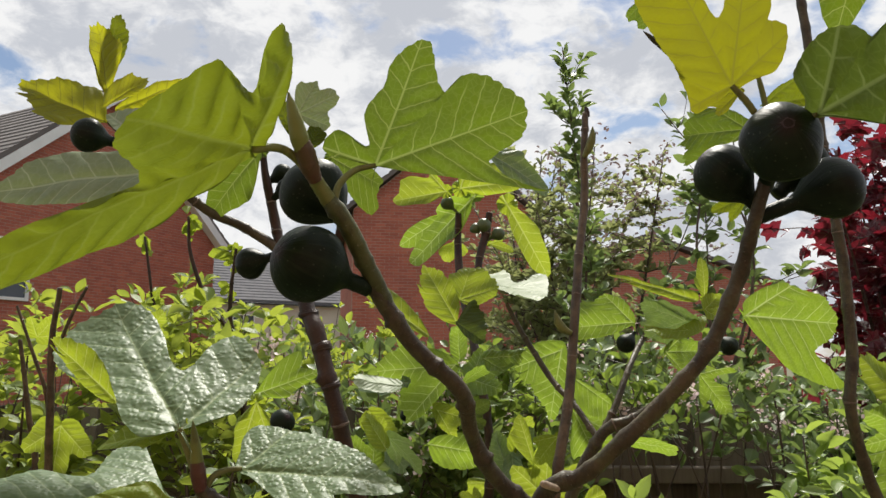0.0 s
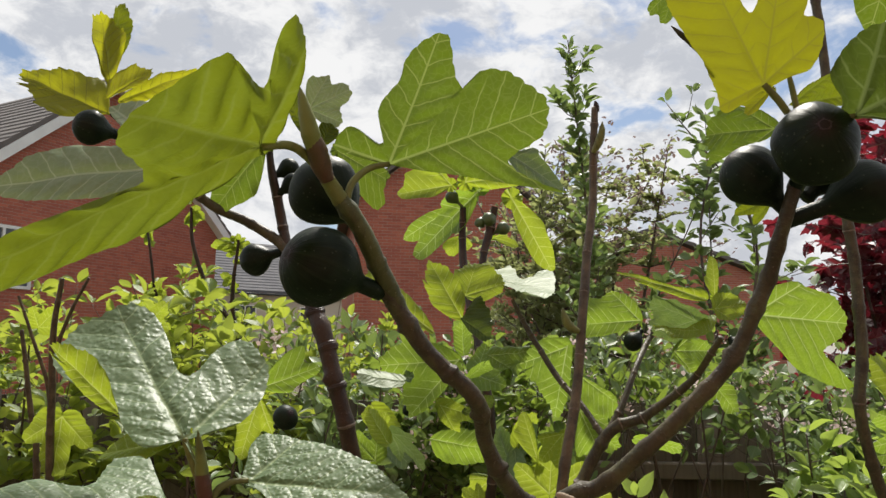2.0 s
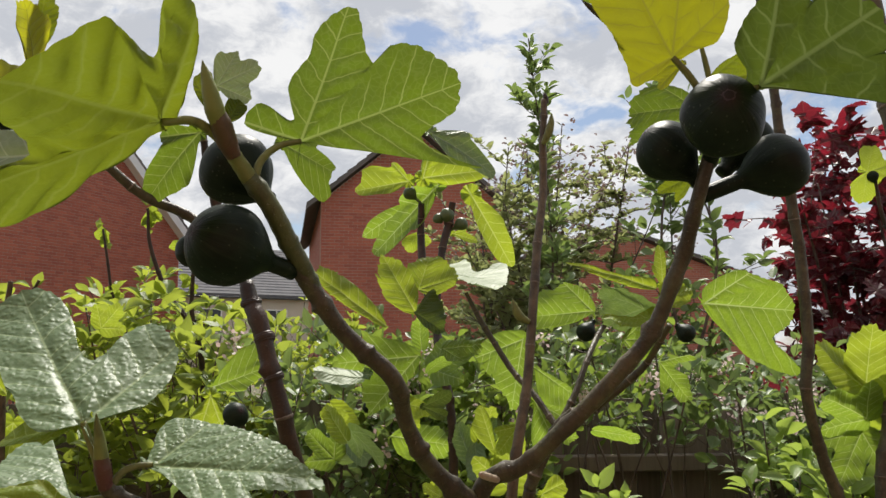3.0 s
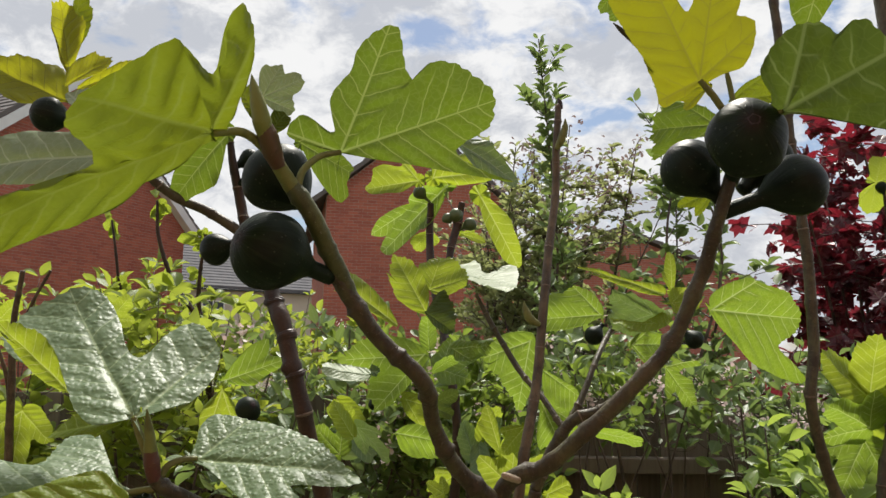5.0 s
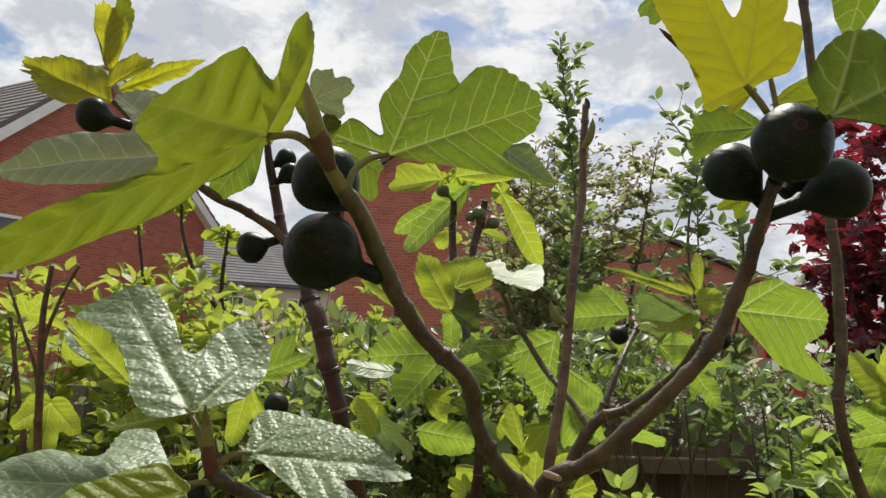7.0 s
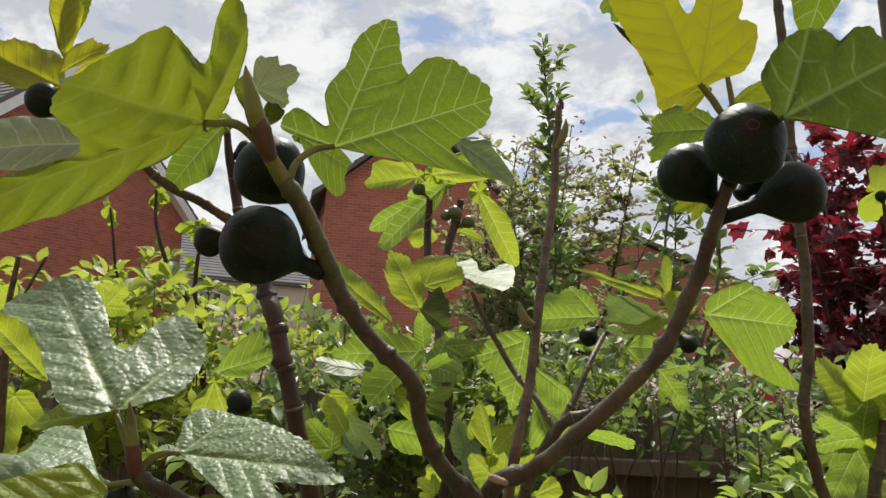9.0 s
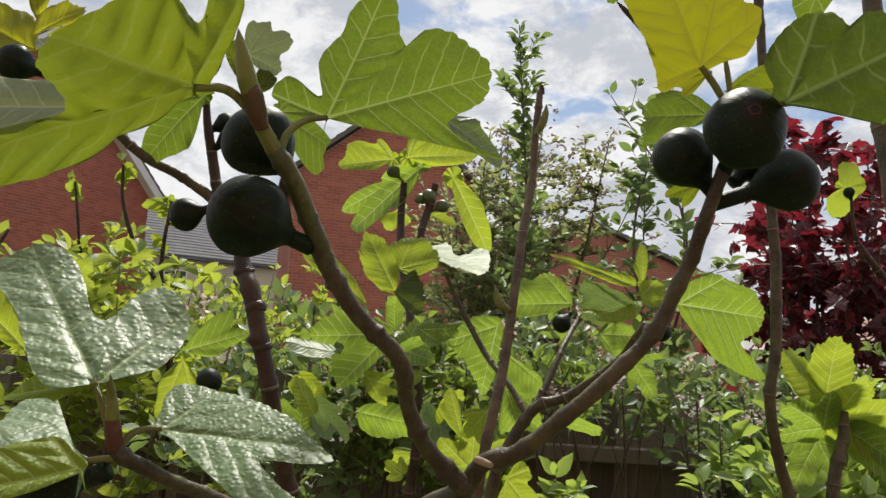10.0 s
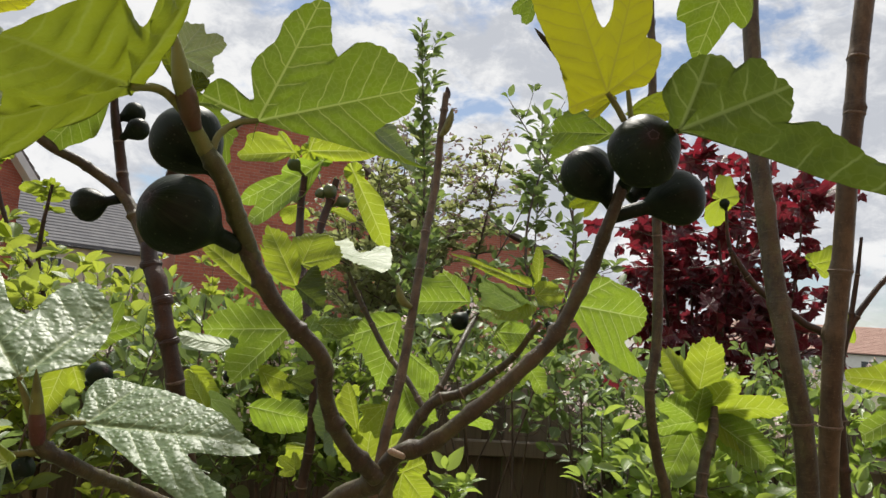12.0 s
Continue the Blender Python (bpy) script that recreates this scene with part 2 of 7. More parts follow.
def brick_material():
    """Red facing bricks with mortar, laid along x and z of the wall's own axes."""
    mat = bpy.data.materials.new("red_brick")
    T = Tree(nodes_of(mat))
    uv = T.add("ShaderNodeTexCoord").outputs["UV"]
    br = T.add("ShaderNodeTexBrick")
    T.put(br.inputs["Vector"], uv)
    for k, v in (("Color1", rgb(0.46, 0.135, 0.085)), ("Color2", rgb(0.34, 0.092, 0.062)), ("Mortar", rgb(0.38, 0.225, 0.175)), ("Scale", 1.0),
                 ("Mortar Size", 0.010), ("Mortar Smooth", 0.2), ("Bias", 0.0), ("Brick Width", 0.225), ("Row Height", 0.075)):
        T.put(br.inputs[k], v)
    stain = T.noise(uv, 0.7, 5.0, 0.6)
    grain = T.noise(uv, 40.0, 3.0, 0.6)
    col = T.mix(T.math("MULTIPLY", T.step(stain, 0.4, 0.75), 0.35), br.outputs["Color"], rgb(0.27, 0.08, 0.06))
    col = T.mix(T.math("MULTIPLY", grain, 0.2), col, rgb(0.42, 0.16, 0.11))
    pr = T.add("ShaderNodeBsdfPrincipled", Roughness=0.85)
    T.put(pr.inputs["Base Color"], col)
    T.put(pr.inputs["Normal"], T.bump(T.math("ADD", T.math("MULTIPLY", br.outputs["Fac"], -1.0), T.math("MULTIPLY", grain, 0.4)), 0.6, 0.01))
    T.finish(pr.outputs[0])
    return mat


def brick_piece_material():
    """Single red facing bricks, each of its own tone."""
    mat = bpy.data.materials.new("red_brick_piece")
    T = Tree(nodes_of(mat))
    pos = T.add("ShaderNodeTexCoord").outputs["Object"]
    one = T.math("FRACT", T.math("ADD", T.add("ShaderNodeObjectInfo").outputs["Random"], T.add("ShaderNodeNewGeometry").outputs["Random Per Island"]))
    grain = T.noise(pos, 45.0, 4.0, 0.6)
    stain = T.noise(pos, 0.8, 5.0, 0.6)
    col = T.mix(one, rgb(0.47, 0.140, 0.088), rgb(0.33, 0.088, 0.060))
    col = T.mix(T.math("MULTIPLY", T.step(stain, 0.4, 0.75), 0.3), col, rgb(0.27, 0.08, 0.06))
    col = T.mix(T.math("MULTIPLY", grain, 0.2), col, rgb(0.42, 0.16, 0.11))
    pr = T.add("ShaderNodeBsdfPrincipled", Roughness=0.85)
    T.put(pr.inputs["Base Color"], col)
    T.put(pr.inputs["Normal"], T.bump(grain, 0.5, 0.006))
    T.finish(pr.outputs[0])
    return mat


LEAF = leaf_material("fig_leaf", rgb(0.062, 0.108, 0.018), rgb(0.090, 0.140, 0.023), rgb(0.25, 0.31, 0.09), rgb(0.132, 0.192, 0.008), 0.48, 0.5, 0.5)
YOUNG = leaf_material("fig_leaf_young", rgb(0.080, 0.118, 0.015), rgb(0.115, 0.155, 0.020), rgb(0.165, 0.200, 0.030), rgb(0.168, 0.198, 0.006), 0.5, 0.48, 1.0)
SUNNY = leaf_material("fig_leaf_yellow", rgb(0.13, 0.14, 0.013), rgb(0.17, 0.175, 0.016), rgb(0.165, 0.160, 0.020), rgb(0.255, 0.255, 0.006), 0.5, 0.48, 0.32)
# brighter yellow copy: light from behind the top-left leaves put into the colour
GOLD = leaf_material("fig_leaf_gold_backlit", rgb(0.150, 0.165, 0.016), rgb(0.205, 0.215, 0.020), rgb(0.165, 0.165, 0.024), rgb(0.520, 0.520, 0.012), 0.6, 0.5, 0.4)
# brighter copies of LEAF and YOUNG: sunlight on these leaves put into the colour
SUNLIT = leaf_material("fig_leaf_sunlit", rgb(0.070, 0.130, 0.024), rgb(0.115, 0.185, 0.034), rgb(0.46, 0.56, 0.22), rgb(0.295, 0.425, 0.024), 0.47, 0.45, 0.55)
LIME = leaf_material("fig_leaf_lime_sunlit", rgb(0.140, 0.205, 0.026), rgb(0.200, 0.265, 0.032), rgb(0.46, 0.53, 0.16), rgb(0.370, 0.450, 0.022), 0.52, 0.5, 0.5, 0.13, 0.0, 0.3)
# darker copy of LEAF, the shade on these leaves put into its colour
SHADED = leaf_material("fig_leaf_shaded", rgb(0.040, 0.070, 0.015), rgb(0.058, 0.092, 0.020), rgb(0.15, 0.19, 0.06), rgb(0.085, 0.115, 0.009), 0.42, 0.45, 0.5)
GLOSSY = leaf_material("fig_leaf_glossy", rgb(0.085, 0.142, 0.060), rgb(0.120, 0.182, 0.080), rgb(0.29, 0.37, 0.18), rgb(0.24, 0.35, 0.05), 0.24, 0.47, 0.32, 0.13, 0.15, 0.42, 0.5)
PALE = leaf_material("fig_leaf_underside_and_sheen", rgb(0.15, 0.20, 0.095), rgb(0.21, 0.265, 0.14), rgb(0.34, 0.40, 0.25), rgb(0.22, 0.30, 0.08), 0.25, 0.5, 0.4, 0.11, 0.1)
BARK = bark_material("fig_bark", rgb(0.036, 0.027, 0.014), rgb(0.080, 0.062, 0.032), rgb(0.24, 0.20, 0.13), relief=0.7, rough=0.5, moss=0.45)
STICK_BARK = bark_material("fig_bark_brown", rgb(0.052, 0.034, 0.017), rgb(0.115, 0.080, 0.042), rgb(0.24, 0.19, 0.13), relief=0.45, rough=0.5)
DARK_BARK = bark_material("fig_bark_dark", rgb(0.020, 0.010, 0.006), rgb(0.050, 0.026, 0.014), rgb(0.14, 0.10, 0.075), relief=0.5, rough=0.46)
OLIVE_BARK = bark_material("fig_bark_olive", rgb(0.050, 0.056, 0.018), rgb(0.090, 0.096, 0.030), rgb(0.24, 0.21, 0.13), relief=0.5, rough=0.5, moss=0.3)
SCAR = plain("leaf_scar", rgb(0.07, 0.048, 0.032), rgb(0.19, 0.145, 0.105), 300.0, 0.75, 0.5, 0.001)
CUT = plain("cut_wood", rgb(0.30, 0.22, 0.15), rgb(0.46, 0.38, 0.28), 400.0, 0.8, 0.6, 0.0015)
BUD_GREEN = bark_material("fig_bud_green", rgb(0.100, 0.118, 0.026), rgb(0.155, 0.175, 0.038), rgb(0.22, 0.24, 0.08), 1.0, 0.55, 0.25)
FIG_GREEN = plain("fig_green", rgb(0.045, 0.070, 0.022), rgb(0.075, 0.105, 0.032), 120.0, 0.45, 0.3, 0.001)
SHOOT = bark_material("fig_shoot", rgb(0.115, 0.120, 0.035), rgb(0.175, 0.190, 0.050), rgb(0.25, 0.27, 0.10), 1.0, 0.55, 0.25)
BUD = bark_material("fig_bud", rgb(0.085, 0.026, 0.022), rgb(0.085, 0.052, 0.024), rgb(0.15, 0.10, 0.055), 1.0, 0.5, 0.25)
FIG = fig_material()
OSTIOLE = plain("fig_ostiole", rgb(0.018, 0.006, 0.008), rgb(0.034, 0.010, 0.014), 300.0, 0.6, 0.5, 0.001)
TWIG = bark_material("twig_bark", rgb(0.060, 0.042, 0.034), rgb(0.13, 0.095, 0.070), rgb(0.21, 0.18, 0.15), 0.3)
LIME_LEAVES = small_leaf_material("lime_leaves", rgb(0.085, 0.150, 0.032), rgb(0.21, 0.28, 0.055), rgb(0.46, 0.525, 0.055), 0.48)
GREEN_LEAVES = small_leaf_material("green_leaves", rgb(0.080, 0.135, 0.034), rgb(0.15, 0.22, 0.055), rgb(0.31, 0.42, 0.05), 0.4, 0.42)
DARK_LEAVES = small_leaf_material("dark_leaves", rgb(0.080, 0.135, 0.050), rgb(0.16, 0.23, 0.09), rgb(0.27, 0.37, 0.08), 0.36, 0.45)
BRIGHT_LEAVES = small_leaf_material("bright_leaves", rgb(0.110, 0.185, 0.042), rgb(0.22, 0.31, 0.075), rgb(0.42, 0.54, 0.08), 0.44, 0.36)
RED_LEAVES = small_leaf_material("maple_leaves", rgb(0.048, 0.017, 0.024), rgb(0.095, 0.024, 0.034), rgb(0.26, 0.014, 0.026), 0.45, 0.42)
MAUVE_LEAVES = small_leaf_material("mauve_leaves", rgb(0.14, 0.10, 0.10), rgb(0.30, 0.22, 0.21), rgb(0.24, 0.16, 0.14), 0.3, 0.6)
DULL_LEAVES = small_leaf_material("dull_green_leaves", rgb(0.100, 0.125, 0.055), rgb(0.20, 0.22, 0.100), rgb(0.38, 0.42, 0.15), 0.5, 0.5)
BLOSSOM = small_leaf_material("blossom", rgb(0.72, 0.52, 0.52), rgb(0.80, 0.72, 0.70), rgb(0.70, 0.50, 0.50), 0.3, 0.6)
FENCE = wood_material()
BRICK = brick_material()
BRICK_PIECE = brick_piece_material()
MORTAR = plain("mortar", rgb(0.34, 0.22, 0.17), rgb(0.44, 0.30, 0.24), 3.0, 0.9)
SLATE = plain("slate", rgb(0.085, 0.085, 0.095), rgb(0.15, 0.147, 0.152), 1.4, 0.95)
CLAY = plain("clay_tiles", rgb(0.30, 0.17, 0.13), rgb(0.40, 0.25, 0.20), 1.2, 0.8)
ROOF_TILES = plain("roof_tiles", rgb(0.075, 0.068, 0.066), rgb(0.145, 0.125, 0.115), 1.6, 0.8)
WHITE = plain("white_paint", rgb(0.66, 0.66, 0.65), rgb(0.80, 0.80, 0.79), 2.0, 0.45, 0.05)
PLASTER = plain("tan_plaster", rgb(0.46, 0.40, 0.33), rgb(0.56, 0.50, 0.42), 1.1, 0.9)
GUTTER = plain("black_gutter", rgb(0.016, 0.016, 0.018), rgb(0.03, 0.03, 0.032), 5.0, 0.4)
GLASS = plain("window_glass", rgb(0.05, 0.06, 0.07), rgb(0.075, 0.085, 0.10), 0.6, 0.08, 0.0)
SOIL = plain("garden_ground", rgb(0.055, 0.075, 0.024), rgb(0.11, 0.095, 0.055), 1.3, 0.95, 0.7, 0.03)


# ---- building helpers ----
def thing(name, at, label, category, group="", kind=""):
    ob = new(name)
    ob.location = at
    ob.empty_display_size = 0.1
    bpy.context.view_layer.update()
    return tagged(ob, label, category, group, kind)


def hang(ob, parent):
    """Parent ob to parent and keep its place in the world."""
    ob.parent = parent
    p = parent
    shift = Vector((0, 0, 0))
    while p:
        shift = shift + p.location
        p = p.parent
    ob.location = ob.location - shift
    return ob


def mesh_part(name, verts, faces, mat, parent=None, label="", smooth=True, uvs=None):
    me = bpy.data.meshes.new(name)
    me.from_pydata([tuple(v) for v in verts], [], faces)
    me.materials.append(mat)
    if uvs is not None:
        layer = me.uv_layers.new(name="UVMap")
        layer.data.foreach_set("uv", np.asarray(uvs, float).ravel())
    if smooth:
        me.polygons.foreach_set("use_smooth", [True] * len(me.polygons))
    me.update()
    ob = new(name, me)
    if parent:
        hang(ob, parent)
    if label:
        tagged(ob, label)
    return ob


def spline(pts, steps):
    """Catmull-Rom through rows of any width."""
    p = np.asarray(pts, float)
    p = np.vstack([2 * p[0] - p[1], p, 2 * p[-1] - p[-2]])
    out = []
    for i in range(1, len(p) - 2):
        for k in range(steps):
            t = k / steps
            out.append(0.5 * (2 * p[i] + (p[i + 1] - p[i - 1]) * t + (2 * p[i - 1] - 5 * p[i] + 4 * p[i + 1] - p[i + 2]) * t * t
                              + (3 * p[i] - p[i - 1] - 3 * p[i + 1] + p[i + 2]) * t ** 3))
    out.append(p[-2])
    return np.array(out)


def tube(rows, sides, base=0, lumps=None):
    """Vertices, faces and corner uvs of a tube along rows of x, y, z, radius."""
    rows = np.asarray(rows, float)
    c, r = rows[:, :3], np.maximum(rows[:, 3], 1e-5)
    d = np.gradient(c, axis=0)
    d /= np.linalg.norm(d, axis=1)[:, None] + 1e-12
    ref = np.array([0.31, 0.9, 0.17]) if abs(d[0] @ [0.31, 0.9, 0.17]) < 0.85 else np.array([1.0, 0.1, 0.0])
    verts, faces, uvs = [], [], []
    run = np.concatenate([[0], np.cumsum(np.linalg.norm(np.diff(c, axis=0), axis=1))])
    for i in range(len(c)):
        x = np.cross(d[i], ref)
        x /= np.linalg.norm(x) + 1e-12
        y = np.cross(d[i], x)
        for k in range(sides):
            a = 2 * math.pi * k / sides
            q = r[i] * (lumps[i, k] if lumps is not None else 1.0)
            verts.append(c[i] + q * (math.cos(a) * x + math.sin(a) * y))
    n = len(c)
    for i in range(n - 1):
        for k in range(sides):
            q = (k + 1) % sides
            faces.append((base + i * sides + k, base + i * sides + q, base + (i + 1) * sides + q, base + (i + 1) * sides + k))
            uvs += [(k / sides, run[i]), ((k + 1) / sides, run[i]), ((k + 1) / sides, run[i + 1]), (k / sides, run[i + 1])]
    verts += [c[0], c[-1]]
    for k in range(sides):
        q = (k + 1) % sides
        faces += [(base + q, base + k, base + n * sides), (base + (n - 1) * sides + k, base + (n - 1) * sides + q, base + n * sides + 1)]
        uvs += [(0, 0)] * 6
    return verts, faces, uvs


def limb(parent, *rows, mat=None, name="branch", knots=0.028, sides=14, label="", steps=9, swell=0.17, scars=False, girth=1.0):
    """A branch through rows of x, y, z, radius, with ring-shaped leaf scars and slight bends."""
    s = spline(rows, steps)
    s[:, 3] *= girth
    run = np.concatenate([[0], np.cumsum(np.linalg.norm(np.diff(s[:, :3], axis=0), axis=1))])
    rng = random.Random(int(abs(rows[0][0] * 9173 + rows[-1][2] * 7919) * 10) + len(rows))
    total = run[-1]
    fine = max(len(s), int(total / max(0.0011, s[:, 3].mean() * 0.22)))
    fine = min(fine, 340)
    u = np.linspace(0, total, fine)
    s = np.stack([np.interp(u, run, s[:, k]) for k in range(4)], 1)
    lumps = np.ones((fine, sides))
    turn = np.arange(sides) * 2 * math.pi / sides
    grain = np.random.RandomState(fine)
    lumps += grain.normal(0, 0.008, lumps.shape)
    if knots:
        d = np.gradient(s[:, :3], axis=0)
        d /= np.linalg.norm(d, axis=1)[:, None] + 1e-12
        x = knots * rng.uniform(0.3, 0.9)
        marks = []
        hand = 1.0
        while x < total:
            k = min(fine - 1, int(np.searchsorted(u, x)))
            rr = s[k, 3]
            strong = rng.uniform(0.55, 1.25)
            # swelling under the node, a sharp ring, a thinner start of the next length
            s[:, 3] *= 1 + swell * strong * np.exp(-((u - x) / (rr * 0.6)) ** 2) * 0.7 + 0.055 * strong * np.exp(-((u - x) / (rr * 0.16 + 0.0005)) ** 2)
            way = np.cross(d[k], [rng.uniform(-0.5, 0.5), 1.0, rng.uniform(-0.5, 0.5)])
            way /= np.linalg.norm(way) + 1e-9
            s[:, :3] += (hand * rr * 0.16 * strong * np.exp(-np.abs(u - x) / (knots * 0.5)))[:, None] * way
            face = rng.uniform(0, 6.283)
            near = np.exp(-((u - x) / (rr * 0.5)) ** 2)[:, None] * np.exp(-((turn - face + math.pi) % (2 * math.pi) - math.pi)[None, :] ** 2 / 0.25)
            lumps += 0.34 * near * strong
            hand = -hand
            marks.append(k)
            x += knots * rng.uniform(0.55, 1.5)
    ph = [rng.uniform(0, 6) for _ in range(6)]
    s[:, 3] *= 1 + 0.02 * np.sin(u / total * 23 + ph[0]) + 0.012 * np.sin(u / total * 61 + ph[1])
    v, f, t = tube(s, sides, 0, lumps)
    ob = mesh_part(name, v, f, mat or BARK, parent, label, True, t)
    if scars:
        for k in marks:
            if 2 < k < fine - 3 and rng.random() < 0.6:
                wide = s[k, 3] * 0.13 + 0.0003
                spot = u[k] + wide * np.array((-1.0, -0.5, 0.0, 0.5, 1.0))
                band = np.stack([np.interp(spot, u, s[:, c]) for c in range(4)], 1)
                band[:, 3] *= (0.98, 1.035, 1.055, 1.035, 0.98)
                rough = np.stack([np.interp(spot, u, lumps[:, c]) for c in range(sides)], 1)
                v, f, t = tube(band, sides, 0, rough + 0.015 * np.sin(turn * 3 + k)[None, :])
                mesh_part("node_ring", v, f, SCAR, ob, "", True, t)
    return ob


def petiole(parent, *rows, mat=None):
    s = spline(rows, 7)
    v, f, t = tube(s, 9)
    return mesh_part("petiole", v, f, mat or SHOOT, parent, "", True, t)


def leaf(parent, base, axis, side, size, lobes, mat=None, sag=None, cup=None, wave=0.02, fine=1, label="", heart=0.12, name="leaf", fold=0.0, web=0.68, rim=None, pleat=None):
    """A palmate leaf. base: where the stalk joins; axis: along the middle lobe; side: in the leaf's plane, to its right;
    lobes: degrees from the axis (right is plus), length as a share of size, half width in degrees.
    rim: instead of even lobes, the tips and notches of the margin as degrees and shares of size."""
    o = np.array(base, float)
    y = np.array(axis, float)
    y /= np.linalg.norm(y)
    x = np.array(side, float)
    x -= y * (x @ y)
    x /= np.linalg.norm(x)
    z = np.cross(x, y)
    seed = int(abs(o[0] * 7717 + o[2] * 9341 + o[1] * 3571) * 10) % 99991
    rng = random.Random(seed)
    na, nr = (168, 24) if fine > 1 else (128, 14) if fine else (72, 8)
    sag = rng.uniform(-0.04, 0.10) if sag is None and fine > 1 else rng.uniform(0.05, 0.34) if sag is None else sag
    cup = rng.uniform(-0.05, 0.12) if cup is None and fine > 1 else rng.uniform(-0.10, 0.38) if cup is None else cup
    if rim is not None and fine == 1 and not cup and not sag:
        cup, sag = rng.uniform(-0.12, 0.12), rng.uniform(-0.08, 0.14)
    th = np.linspace(-180, 180, na + 1)
    ph = [rng.uniform(0, 6.28) for _ in range(8)]
    r = np.full(na + 1, heart)
    for k, (deg, ln, hw) in enumerate(lobes):
        off = (th - deg + 180) % 360 - 180
        t = np.clip(np.abs(off) / hw, 0, 1)
        r = np.maximum(r, ln * (1 - t ** 3.0) ** 0.55)
    if rim is not None:
        w = np.radians([q[0] for q in rim])
        q = np.array([q[1] for q in rim])
        line = np.column_stack([q * np.sin(w), q * np.cos(w)])
        line = spline(np.vstack([line[-2:], line, line[:2]]), 8)[8:-8]
        run = np.concatenate([[0], np.cumsum(np.linalg.norm(np.diff(line, axis=0), axis=1))])
        u = np.linspace(0, run[-1], na + 1)
        edge = np.column_stack([np.interp(u, run, line[:, k]) for k in range(2)])
        edge[-1] = edge[0]
        k = int(np.hypot(edge[:-1, 0], edge[:-1, 1]).argmin())
        edge = np.vstack([edge[k:-1], edge[:k + 1]])
        th = np.unwrap(np.arctan2(edge[:, 0], edge[:, 1]))
        if th[-1] - th[0] > 5.0:
            th = (np.maximum.accumulate(th) + np.minimum.accumulate(th[::-1])[::-1]) / 2 + np.arange(na + 1) * 1e-4
        th = np.degrees(th)
        r = np.hypot(edge[:, 0], edge[:, 1])
    # fill the sinuses between lobes
    for (d0, l0, w0), (d1, l1, w1) in zip(sorted(lobes), sorted(lobes)[1:]):
        if d1 - d0 < 130 and rim is None:
            t = np.clip((th - d0) / (d1 - d0), 0, 1)
            inside = (th >= d0) & (th <= d1)
            r = np.where(inside, np.maximum(r, (l0 * (1 - t) + l1 * t) * (web - 0.06 * np.sin(t * 3.14))), r)
    spread = (0.6 * 360 / na if rim is not None else 5.0 if fine else 7.0) * na / 360
    half = int(spread * 3) + 1
    ker = np.exp(-0.5 * (np.arange(-half, half + 1) / spread) ** 2)
    ker /= ker.sum()
    loop = r[:-1]
    r = np.convolve(np.concatenate([loop[-half:], loop, loop[:half]]), ker, "valid")
    r = np.append(r, r[0])
    turn = np.linspace(0, 2 * math.pi, na + 1)
    teeth = 1 + (0.010 if fine > 1 else 0.018) * np.sin(turn * (56 if fine > 1 else 34 if fine else 20) + ph[0]) + (0.010 if fine > 1 else 0.022) * np.sin(turn * 9 + ph[1]) + (0.007 if fine > 1 else 0.018) * np.sin(turn * 17 + ph[2])
    r = r * teeth
    r[-1] = r[0]
    ring = np.linspace(0, 1, nr + 1)[1:] ** 0.85
    verts, loc = [o], [(0.0, 0.0)]
    P = []
    for s in ring:
        for j in range(na):
            a = math.radians(th[j])
            P.append((s * r[j] * math.sin(a), s * r[j] * math.cos(a), s, th[j]))
    P = np.array(P)
    px, py, ps = P[:, 0], P[:, 1], P[:, 2]
    rad = np.hypot(px, py)
    ribs = []
    for deg, ln, hw in sorted(lobes, key=lambda l: -l[1] - (l[0] == 0)):
        if all(abs((deg - q + 180) % 360 - 180) > 30 for q in ribs):
            ribs.append(deg)
    degs = np.array(ribs, float)
    off = (P[:, 3][:, None] - degs[None, :] + 180) % 360 - 180
    best = np.abs(off).argmin(1)
    ang = np.radians(off[np.arange(len(P)), best])
    a_, b_ = rad * np.cos(ang), rad * np.sin(ang)
    out = ps if rim is None else rad / rad.max()
    pz = -sag * rad ** 2 + cup * px ** 2 + fold * np.abs(px)
    wave = wave if fine > 1 else wave * 1.8
    if rim is None:
        pz += rng.uniform(-0.05, 0.05) * ps ** 4 + 0.03 * ps ** 2 * np.sin(np.radians(P[:, 3]) * 3 + ph[5])
        pz += wave * ps ** 2 * np.sin(np.radians(P[:, 3]) * 5 + ph[3]) + wave * 0.6 * ps ** 2 * np.sin(np.radians(P[:, 3]) * 11 + ph[4])
    else:
        pz += 0.03 * out * np.sin(px * 5 + ph[5]) * np.sin(py * 4 + ph[6]) + wave * out * (np.sin(px * 11 + ph[3]) + 0.6 * np.sin(py * 15 + px * 6 + ph[4]))
    if fine:
        pk = ((a_ - np.abs(b_) * 0.75) / 0.13) % 1
        pz += (pleat or (0.008 if fine > 1 else 0.010)) * np.sin(pk * math.pi) * np.clip(np.abs(b_) * 14, 0, 1) * np.clip((1 - ps) * 8, 0, 1)
        pz -= 0.012 * np.exp(-(b_ / 0.025) ** 2) * np.clip(1.1 - ps, 0, 1)
    V = o + size * (px[:, None] * x + py[:, None] * y + pz[:, None] * z)
    verts = np.vstack([o[None, :], V])
    faces, uvs = [], []

    def lobe_uv(q, k):
        if q == 0:
            return (0.0, 0.0)
        d = math.radians((P[q - 1, 3] - degs[k] + 180) % 360 - 180)
